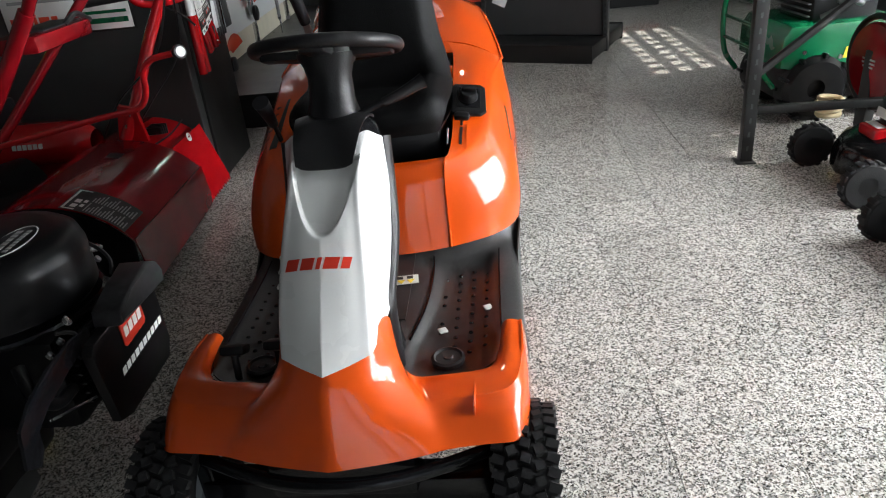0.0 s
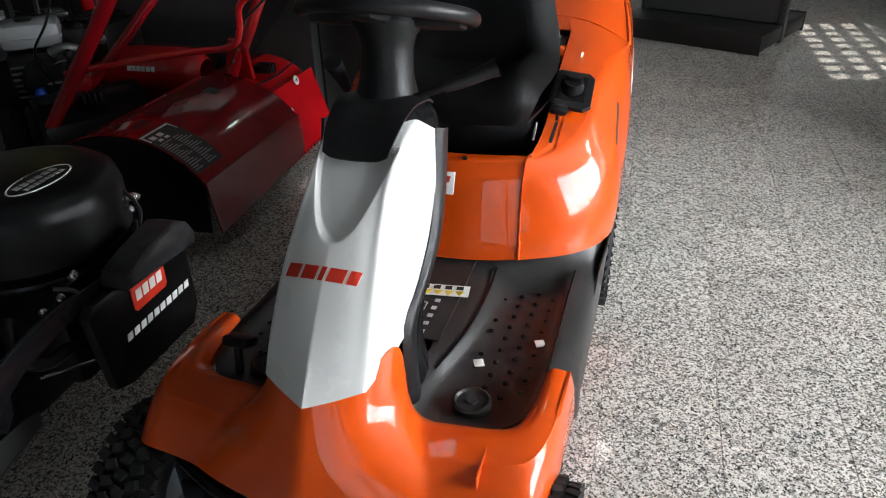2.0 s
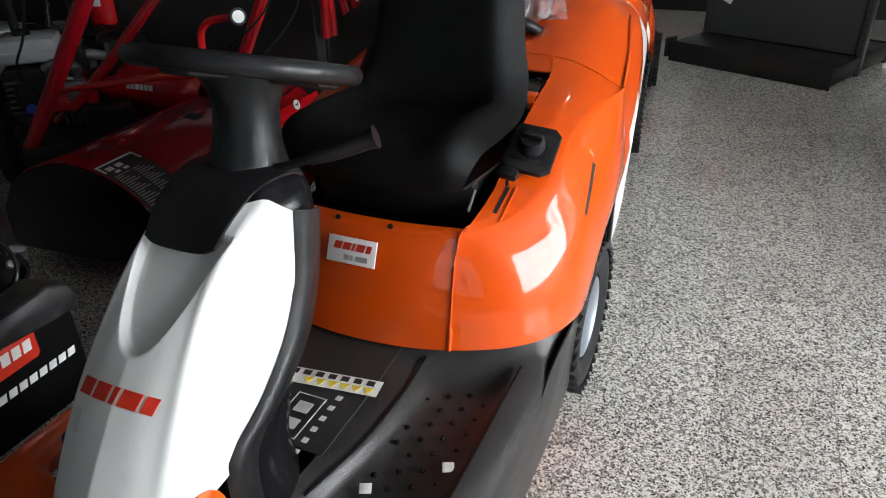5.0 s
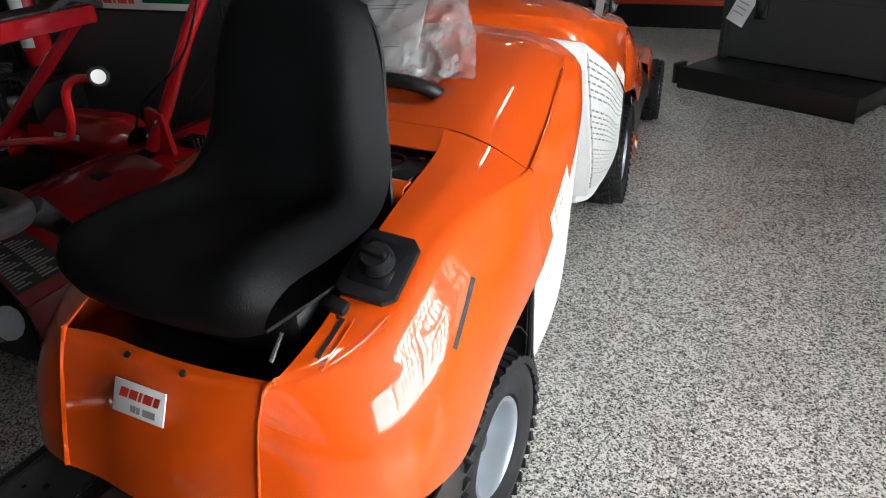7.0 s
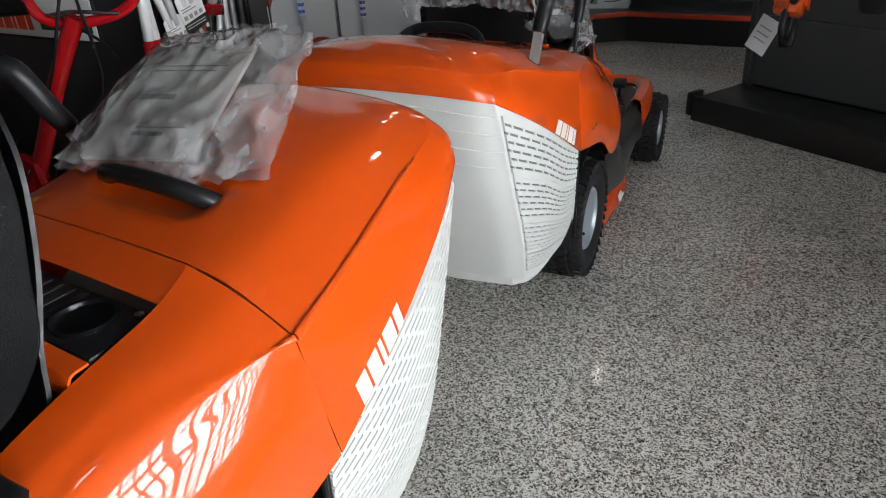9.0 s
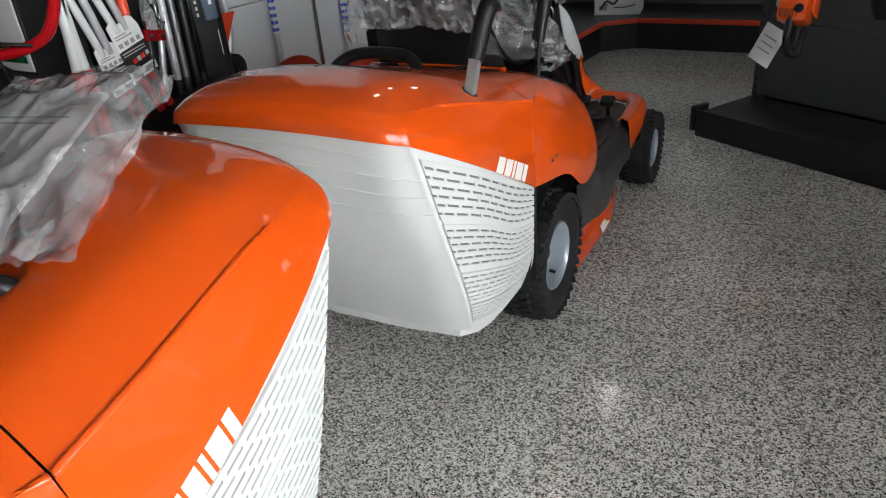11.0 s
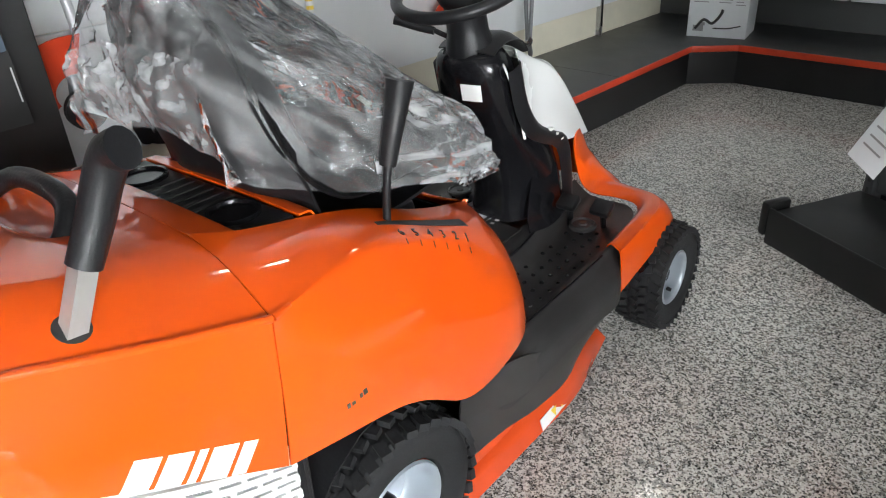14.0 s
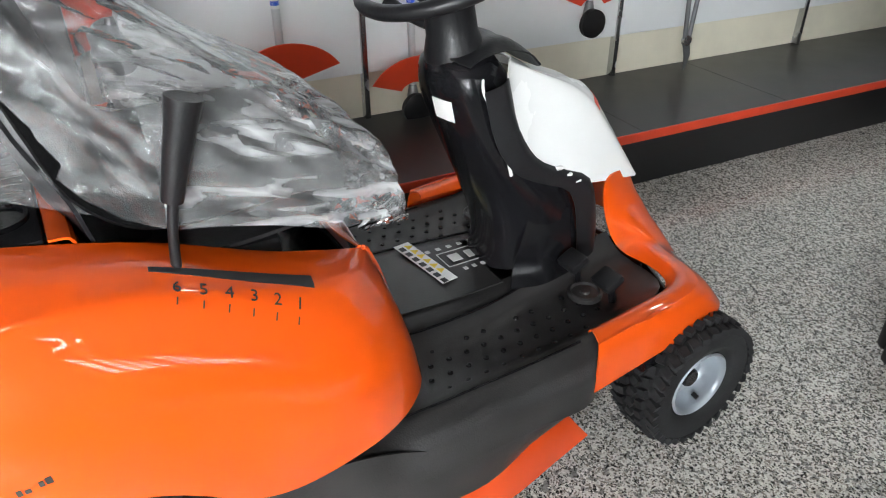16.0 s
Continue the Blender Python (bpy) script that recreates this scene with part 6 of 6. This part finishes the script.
    for q in ((-.02, .05, .52), (.04, .06, .515), (.075, .05, .545), (.33, .11, .60), (.345, .10, .565), (.10, .07, .535)):
        part("bolt", spin([(.009, -.004), (.009, .004), (.004, .006), (0, .006)], 8, frame_of(q, (1, 0, 0), (.2, -.8, .6))), STEEL, z)
    part("cable", tube([(.02, .05, .55), (.05, .03, .53), (.06, .03, .49), (.10, .04, .47)], .005, 6, 4), BLACK, z)
    part("cable", tube([(.34, .14, .63), (.35, .10, .60), (.33, .06, .57), (.30, .05, .54)], .005, 6, 4), BLACK, z)
    shroud = spin([(.20, .0), (.218, .02), (.218, .12), (.208, .155), (.185, .172), (.15, .179), (0, .182)], 48, Matrix.Translation((.25, .305, .505)))
    eng = part("engine_shroud", shroud, DEEP_BLACK, z, "black round engine shroud")
    part("shroud_print", tube([(.226 + .086 * math.cos(a), .215 + .042 * math.sin(a), .684) for a in (2 * math.pi * i / 28 for i in range(29))], .0022, 6, 1), PALE_PRINT, eng, "pale oval print")
    part("shroud_text", bars([(-.062 + .021 * i, -.046 + .021 * i, .004, .020) for i in range(6)] + [(-.055 + .015 * i, -.044 + .015 * i, -.018, -.006) for i in range(8)], Matrix.Translation((.226, .215, .684)), .0018, .1), GREY_PRINT, eng, smooth=False)
    part("shroud_lip", spin([(.222, -.016), (.226, -.008), (.222, .0), (.19, .0)], 48, Matrix.Translation((.25, .305, .505))), GLOSS_BLACK, eng)
    part("engine_block", block(.06, .40, .10, .52, .24, .50, .03), DEEP_BLACK, z)
    for i in range(7):
        part("fin", block(.09, .37, .075, .10, .30 + .027 * i, .308 + .027 * i, .002), GLOSS_BLACK, z)
    part("lift_tab", prism([(-.03, -.012), (.022, -.012), (.032, 0), (.022, .012), (-.03, .012)], -.003, .003, .001, frame_of((.371, .119, .584), (.8, -.5, .2), (.1, -.5, .85))), STEEL, z, "bright lifting tab")
    part("hose", tube([(-.06, .10, .52), (-.10, .06, .47), (-.06, .05, .42), (.02, .06, .40)], .014, 10, 4), DEEP_BLACK, z)
    part("exhaust_pipe", tube([(.10, .08, .44), (.18, .03, .46), (.30, .04, .49)], .02, 10, 4), DEEP_BLACK, z)
    part("hitch", prism([(-.10, -.03), (.05, -.02), (.075, .01), (.03, .02), (-.10, .03)], -.012, .012, .004, frame_of((-.01, .27, .12), (1, 0, .1), (0, -.6, .8))), ALU, z, "bare cast hitch")
    # Black block put in for the dark region below the guard.
    part("deck", block(-.46, .30, .36, 1.5, .03, .30, .03), DEEP_BLACK, z, "black deck and frame block that fills in the shade below")
    for s in (-.52, .20):
        w = spin([(.10, -.10), (.20, -.11), (.25, -.07), (.25, .07), (.20, .11), (.10, .10)], 36, frame_of((s, .62, .25), (0, 1, 0), (1, 0, 0)))
        wh = part("wheel", w, DEEP_BLACK, z)
        part("rim", spin([(.11, -.06), (.10, .0), (.04, .02), (0, .02)], 24, frame_of((s, .62, .25), (0, 1, 0), (1, 0, 0))), DEEP_BLACK, wh)
    part("seat_back", block(-.32, .12, .62, .74, .62, 1.02, .05), DEEP_BLACK, z)
    part("tank", block(-.5, -.3, .5, 1.0, .4, .62, .04), DEEP_BLACK, z)
    part("body_frame", block(-.46, .24, .3, 1.6, .18, .34, .02), DEEP_BLACK, z)
    return z


zero_turn(pose(-.763, 1.39, .015, 0, 0, 90), "black zero-turn mower with a red plate on its rear guard")


# ---- grey engine and machine clutter by the partition ----
def motor_unit(m, label):
    c = thing("motor_hoe", m, label, "garden machine", "grey garden machines")
    part("engine_block", block(-.14, .14, -.14, .14, .36, .56, .02), BLACK, c)
    tank = part("fuel_tank", block(-.15, .10, -.10, .12, .57, .68, .03), TANK_GREY, c, "grey fuel tank")
    part("tank_cap", spin([(.035, 0), (.038, .012), (.03, .022), (0, .024)], 20, Matrix.Translation((-.04, .01, .68))), BLACK, tank)
    part("tank_seam", block(-.153, .103, -.103, .123, .618, .626, .002), TANK_GREY, tank)
    part("carburettor", block(.10, .18, -.17, -.08, .42, .50, .015), ALU, c)
    part("intake_pipe", tube([(.14, -.10, .50), (.16, -.13, .55), (.10, -.16, .58), (.04, -.15, .56)], .022, 12, 4), ALU, c)
    part("choke_lever", tube([(.02, -.16, .50), (.08, -.20, .53), (.15, -.20, .52)], .006, 8, 3), STEEL, c)
    part("governor_rod", tube([(-.08, -.16, .42), (.02, -.19, .44), (.12, -.18, .43)], .005, 8, 3), STEEL, c)
    for i in range(6):
        part("fin", block(-.13, .13, -.16, -.14, .38 + .026 * i, .388 + .026 * i, .002), ALU, c)
    part("air_filter", block(.10, .20, -.08, .08, .50, .64, .02), BLACK, c)
    part("recoil", spin([(.09, 0), (.10, .02), (.08, .05), (0, .05)], 24, frame_of((0, -.14, .45), (1, 0, 0), (0, -1, 0))), BLACK, c)
    part("label_card", bars([(-.03, .03, -.03, .03)], frame_of((.14, -.02, .50), (0, 1, 0), (1, 0, 0)), .002), LABEL_WHITE, c, smooth=False)
    part("frame", block(-.12, .12, -.3, .3, .18, .36, .02), BLACK, c)
    for s in (-1, 1):
        part("wheel", spin([(.06, -.04), (.14, -.05), (.16, 0), (.14, .05), (.06, .04)], 28, frame_of((s * .2, 0, .16), (0, 1, 0), (1, 0, 0))), RUBBER, c)
    part("handle", tube([(0, .2, .34), (0, .5, .75), (0, .7, .95)], .016, 10, 3), STEEL, c)
    part("blue_cap", spin([(.022, 0), (.026, .02), (.026, .06), (.015, .085), (0, .09)], 16, Matrix.Translation((-.034, -.227, .35))), BLUE, c, "bright blue cap")
    return c


motor_unit(pose(-2.35, 3.12, 0, 0, 0, 40), "motor hoe with a grey tank and a blue cap")
motor_unit(pose(-3.0, 2.65, 0, 0, 0, 10), "motor hoe standing in the dark corner")
sh = thing("shelf_rack", pose(-3.1, 3.2, 0, 0, 0, 0), "dark shelf rack with cartons in the corner", "shelf")
for zz in (.4, .85, 1.3):
    part("shelf_board", block(-.45, .55, .0, .4, zz, zz + .03, .003), SHELF_BLACK, sh)
for xx in (-.45, .52):
    for yy in (0, .37):
        part("post", block(xx, xx + .03, yy, yy + .03, 0, 1.7, .002), SHELF_BLACK, sh)
for i, (xx, zz, w, h, mt) in enumerate(((-.2, .43, .3, .25, CARD_BROWN), (.2, .43, .25, .2, CARD), (-.1, .88, .4, .22, CARD), (.3, 1.33, .3, .2, YELLOW), (-.25, 1.33, .25, .25, CARD_BROWN))):
    c = thing("carton", pose(-3.1 + xx, 3.38, zz), "cardboard carton on the dark rack", "box", "cartons on the rack")
    part("carton_body", block(-w / 2, w / 2, -.12, .12, 0, h, .004), mt, c)


# ---- black rack with machines, by the windows ----
def rack(m, label):
    r = thing("steel_rack", m, label, "rack")
    for x, y in ((0, 0), (1.5, 0), (1.5, 1.3)):
        bm = block(x - .028, x + .028, y - .003, y + .003, 0, 2.1, .001)
        box(bm, x - .003 - .025, x + .003 - .025, y, y + .05, 0, 2.1, .001)
        p = part("post", bm, SHELF_BLACK, r, "black slotted post")
        for i in range(28):
            part("slot", block(x - .005, x + .005, y - .0038, y - .003, .06 + .07 * i, .085 + .07 * i), SHELF, p, smooth=False)
        part("foot", block(x - .05, x + .04, y - .03, y + .06, 0, .006, .001), SHELF_BLACK, p)
    part("beam", block(.03, 1.47, -.002, .028, .24, .28, .003), SHELF_BLACK, r)
    part("brace", tube([(0, .02, .42), (.75, .02, 1.02), (1.5, .02, 1.62)], .02, 8, 1), SHELF_BLACK, r)
    return r


rack(pose(1.457, 3.46, 0, 0, 0, -3), "black slotted steel rack")


def green_tiller(m, label):
    g = thing("green_tiller", m, label, "tiller")
    part("tine_hood", prism([(-.32, .30), (-.20, .27), (.10, .30), (.36, .30), (.36, .44), (.30, .52), (-.28, .52), (-.32, .46)], -.26, .26, .02, frame_of((0, 0, 0), (1, 0, 0), (0, -1, 0))), GREEN, g, "green painted body")
    part("word_bars", bars([(-.14 + .07 * i, -.085 + .07 * i, -.03, .03) for i in range(5)], frame_of((.16, -.262, .36), (1, 0, 0), (0, -1, 0)), .002, .2), YELLOW, g, smooth=False)
    part("belly", block(-.28, .36, -.24, .24, .10, .31, .03), DEEP_BLACK, g, "black lower body")
    part("engine", block(-.14, .22, -.18, .2, .50, .76, .03), BLACK, g)
    for i in range(6):
        part("fin", block(-.16, -.14, -.16, .18, .54 + .032 * i, .548 + .032 * i, .002), ALU, g)
    part("pipe", tube([(-.10, -.20, .54), (-.04, -.24, .58), (.04, -.23, .62), (.10, -.22, .60)], .018, 10, 4), ALU, g)
    for q in ((-.20, -.262, .38), (.0, -.262, .34), (.22, -.262, .46)):
        part("bolt", spin([(.012, 0), (.012, .006), (0, .008)], 8, frame_of(q, (1, 0, 0), (0, -1, 0))), STEEL, g)
    part("engine_top", block(-.02, .18, -.20, -.05, .60, .70, .02), ALU, g)
    part("bumper", tube([(-.34, -.24, .20), (-.42, -.24, .32), (-.43, -.24, .62), (-.38, -.20, .74), (-.20, -.18, .76)], .016, 10, 5), GREEN, g)
    part("bumper", tube([(-.34, .24, .20), (-.42, .24, .32), (-.43, .24, .62), (-.38, .20, .74), (-.20, .18, .76)], .016, 10, 5), GREEN, g)
    for z in (.40, .52, .64):
        part("bumper_bar", tube([(-.43, -.24, z), (-.43, .24, z)], .010, 8, 1), GREEN, g)
    for s in (-1, 1):
        for x in (-.12, .30):
            w = spin([(.05, -.07), (.15, -.08), (.18, -.05), (.18, .05), (.15, .08), (.05, .07)], 30, frame_of((x, s * .22, .18), (1, 0, 0), (0, 1, 0)))
            # Darker than RUBBER: the shade on these tyres is put into their colour.
            wh = part("wheel", w, DEEP_BLACK, g)
            for k in range(18):
                part("lug", block(.166, .192, -.075 + .075 * (k % 2), .0 + .075 * (k % 2), -.010, .010, .003, frame_of((x, s * .22, .18), (1, 0, 0), (0, 1, 0)) @ Matrix.Rotation(2 * math.pi * k / 18, 4, "Z") @ Matrix.Rotation(radians(90), 4, "X")), DEEP_BLACK, wh)
            part("rim", spin([(.06, -.05), (.055, .0), (.03, .02), (0, .02)], 20, frame_of((x, s * .22, .18), (1, 0, 0), (0, 1, 0))), BLACK, wh)
    return g


green_tiller(pose(2.10, 4.28, 0, 0, 0, 4), "green tiller with yellow lettering bars on black tyres")


def push_mower(m, label, red):
    p = thing("push_mower", m, label, "lawn mower", "push mowers")
    rows = [[(.27 * k * math.cos(a), .30 * k * math.sin(a), z) for a in (2 * math.pi * i / 16 for i in range(17))] for z, k in ((.06, 1.0), (.14, 1.0), (.20, .90), (.23, .55), (.24, .3))]
    part("deck", sheet(rows, 2, 1), red, p, "round steel deck")
    part("motor", spin([(.12, .23), (.13, .26), (.13, .36), (.10, .41), (0, .42)], 28), BLACK, p)
    part("motor_badge", bars([(-.06, .06, -.02, .02)], frame_of((0, -.13, .31), (1, 0, 0), (0, -1, .1)), .003), LABEL_WHITE, p, smooth=False)
    af = part("air_filter", block(-.07, .07, -.20, -.09, .21, .265, .015), RED, p)
    part("filter_label", block(-.05, .05, -.18, -.14, .2655, .268, .001), LABEL_WHITE, af)
    for x in (-.25, .25):
        for y in (-.30, .30):
            w = spin([(.04, -.025), (.09, -.025), (.10, -.015), (.10, .015), (.09, .025), (.04, .025)], 28, frame_of((x, y, .10), (0, 1, 0), (1, 0, 0)))
            wh = part("wheel", w, RUBBER, p)
            for k in range(16):
                ang = 2 * math.pi * k / 16
                part("lug", block(-.022, .022, .094, .106, -.011, .011, .003, Matrix.Translation((x, y, .10)) @ Matrix.Rotation(ang, 4, "X")), RUBBER, wh)
            part("rim", spin([(.045, -.02), (.045, .02), (0, .024)], 18, frame_of((x, y, .10), (0, 1, 0), (1, 0, 0))), BLACK, wh)
    part("handle", tube([(-.2, .3, .16), (-.2, .62, .52), (-.2, .85, .86), (.2, .85, .86), (.2, .62, .52), (.2, .3, .16)], .012, 10, 4), BLACK, p)
    return p


push_mower(pose(2.02, 3.12, 0, 0, 0, -90), "red and black push mower beside the rack", GLOSS_BLACK)
push_mower(pose(1.98, 2.36, 0, 0, 0, -84), "dark red push mower beside the rack", DARK_RED)
reel = thing("hose_reel", pose(2.08, 3.62, .30, 0, 0, 20), "dark red round reel guard on the rack", "reel")
disc = part("disc", spin([(.17, -.03), (.185, -.02), (.19, 0), (.182, .014), (.165, .012), (.12, .020), (.05, .026), (0, .027)], 40, pose(0, 0, .10, 90, 0, -106)), DARK_RED, reel, "dark red pressed steel disc")
part("reel_print", bars([(-.05, .05, .014, .022), (-.05, .05, -.004, .004), (-.04, .04, -.022, -.014)], pose(0, 0, .10, 90, 0, -106) @ Matrix.Translation((0, 0, .0265)), .002), GREY_PRINT, disc, smooth=False)
part("rim_guard", tube([(pose(0, 0, .10, 90, 0, -106) @ Vector((.215 * math.cos(a), .215 * math.sin(a), -.01))) for a in (2 * math.pi * k / 24 for k in range(25))], .016, 10, 2), DEEP_BLACK, reel)
part("bracket", block(-.03, .03, -.03, .03, -.35, .16, .004), SHELF_BLACK, reel)
rope = thing("coiled_rope", pose(2.02, 3.86, .05), "pale coiled rope on the floor", "rope")
part("coil", tube([((.06 + .012 * math.sin(a * 1.7)) * math.cos(a), .06 * math.sin(a), .012 + .030 * a / 6.28) for a in (i * .6 for i in range(40))], .012, 8, 2), WOOD, rope)


# ---- the two ride-on mowers, back to back ----
M1 = pose(-.157, 2.505, 0, 0, 0, -2.0)
M2 = pose(-.282, 4.287, 0, 0, 0, 184.9)
mower(M1, 0.0, "orange ride-on mower with a bare black seat")
mower(M2, 0.05, "orange ride-on mower with a film-wrapped seat")
seat(M1, "bare black vinyl mower seat")
seat(M2, "black mower seat under clear film")


# clear film draped over the second seat
def drape():
    rows = []
    prof = [(.46, .70, .23), (.525, .76, .255), (.50, .86, .25), (.40, .93, .255), (.28, 1.01, .255), (.16, 1.10, .25), (.06, 1.195, .21), (-.02, 1.225, .18), (-.07, 1.19, .18), (-.10, 1.10, .20), (-.105, 1.02, .215), (-.10, .95, .225)]
    rnd = random.Random(7)
    for f, z, w in prof:
        row = []
        for k in range(-6, 7):
            u = abs(k) / 6
            x = math.copysign(w * (1 - (1 - u) ** 2.2) * (1 + .10 * rnd.random()), k)
            low = .86 - .30 * max(0, min(f, .45)) + .5 * max(0, -f)
            row.append((x, -f + .012 * rnd.uniform(-1, 1), z - max(0, z - low) * u ** 3.0 + .010 * rnd.uniform(-1, 1)))
        rows.append(row)
    top = thing("seat_film", M2, "crumpled clear plastic film over the seat", "plastic film")
    for name, a, b, material, label in (("front_fold", 0, 6, FILM_FOLDED, "gathered milky front of the film"), ("cover", 5, 10, FILM, "clear tight film"), ("rear_fold", 9, 12, FILM_FOLDED, "loose crinkled rear edge of the film")):
        bm = sheet(rows[a:b], 9, 7)
        for v in bm.verts:
            p = v.co
            run, off = -.78 * p.y - .63 * p.z, .63 * p.y - .78 * p.z
            fan = math.atan2(p.z - .72, -p.y - .60)
            d = noise.noise(p * 7) * .010 + (.3 - abs(noise.noise(Vector((p.x * 22, run * 2.2, off * 22))))) * .022 + (.3 - abs(noise.noise(Vector((p.x * 55, run * 4, off * 55 + 9))))) * .009
            if name == "front_fold":
                d += (.25 - abs(noise.noise(Vector((p.x * 12, fan * 11, p.y * 3))))) * .024 * min(max((-p.y - .12) / .12, 0), 1)
            v.co += Vector((d * p.x * 5, d, d))
        part(name, bm, material, top, label)
    return top


drape()


# bag with manuals lying on the first catcher
def manual_bag():
    top = thing("manual_bag", M1, "clear plastic bag with white printed manuals on the lid", "plastic bag")
    tilt = frame_of((-.085, .485, 1.0), (.94, .34, 0), (.127, -.352, .927))
    part("manual", block(-.135, .085, -.175, .15, -.004, .006, .002, tilt), PAPER, top, "white printed manual")
    part("manual_print", bars([(-.06, .0, -.12, -.11), (-.06, .04, -.10, -.096), (-.10, .05, .08, .084), (-.10, .03, .065, .069), (-.10, -.02, -.02, -.005)], tilt @ Matrix.Translation((0, 0, .006)), .0006), GREY_PRINT, top, smooth=False)
    rnd = random.Random(3)
    for name, sign, label in (("bag_film", 1, "clear crumpled bag"), ("bag_underside", -1, "")):
        rows = []
        for i in range(11):
            v = -1 + i / 5
            row = []
            for k in range(13):
                u = -1 + k / 6
                fat = (1 - abs(u) ** 3) * (1 - abs(v) ** 3)
                h = fat * ((.040 + .022 * max(u, 0) + .012 * rnd.random()) if sign > 0 else -(.012 + .045 * (v + 1) / 2))
                row.append(tilt @ Vector((u * .185 * (1 - .12 * v) + .022 + .008 * rnd.uniform(-1, 1), v * .205 * (1 + .10 * math.sin(2.6 * u + 1)) + .008 * rnd.uniform(-1, 1), h)))
            rows.append(row)
        bm = sheet([[tuple(p) for p in r] for r in rows], 7, 7)
        for v in bm.verts:
            d = noise.noise(v.co * 8) * .014 + (.3 - abs(noise.noise(v.co * 15))) * .022 + (.3 - abs(noise.noise(v.co * 34))) * .010
            v.co += Vector((d * .5, -d * .4, d * sign))
        part(name, bm, BAG, top, label)
    return top


manual_bag()


# two paper scraps and a tyre sticker
for m, s, f, z in ((M1, .319, -.761, .3515), (M1, .204, -.862, .3515)):
    ps = thing("paper_scrap", m @ pose(s, f, z, 3, 2, 25), "small white paper scrap lying in the footwell", "paper", "paper scraps")
    part("scrap", block(-.011, .011, -.011, .011, 0, .003, .001), LABEL_WHITE, ps)


# ---- floor tiles ----
floor = tagged(new("floor"), "polished speckled grey granite floor tiles", "", "", "structure")
T, GAP = .305, .0012
turn = pose(.588, 1.90, 0, 0, 0, -.9)


def tile_mesh(bm, x, y):
    b = box(bm, x + GAP / 2, x + T - GAP / 2, y + GAP / 2, y + T - GAP / 2, -.014, 0)
    return b


one = bmesh.new()
tile_mesh(one, 0, 0)
edge = [e for e in one.edges if all(v.co.z > -.001 for v in e.verts)]
bmesh.ops.bevel(one, geom=edge, offset=.0012, segments=1, affect="EDGES")
bmesh.ops.recalc_face_normals(one, faces=one.faces)
tile_data = bpy.data.meshes.new("tile")
one.to_mesh(tile_data)
one.free()
tile_data.materials.append(GRANITE)
verts, faces = [], []
near = 0
for i in range(-16, 12):
    for j in range(-17, 25):
        c = turn @ Vector((i * T, j * T, 0))
        if not (X0 - .4 < c.x < X1 + .1 and Y0 - .4 < c.y < Y1 + .1):
            continue
        if -2 <= i <= 4 and -4 <= j <= 15 and near < 300 or -8 <= i < -2 and 4 <= j <= 9 and near < 300:
            ob = new("tile", tile_data)
            ob.parent = floor
            ob.matrix_world = turn @ Matrix.Translation((i * T, j * T, 0))
            near += 1
        else:
            k = len(verts)
            for z in (-.014, 0):
                for a, b in ((GAP / 2, GAP / 2), (T - GAP / 2, GAP / 2), (T - GAP / 2, T - GAP / 2), (GAP / 2, T - GAP / 2)):
                    verts.append(tuple(turn @ Vector((i * T + a, j * T + b, z))))
            faces += [(k + 4, k + 5, k + 6, k + 7), (k, k + 1, k + 5, k + 4), (k + 1, k + 2, k + 6, k + 5), (k + 2, k + 3, k + 7, k + 6), (k + 3, k, k + 4, k + 7)]
rest = bpy.data.meshes.new("outer_tiles")
rest.from_pydata(verts, [], faces)
rest.materials.append(GRANITE)
outer = new("outer_tiles", rest)
outer.parent = floor
outer["kind"] = "stuff"
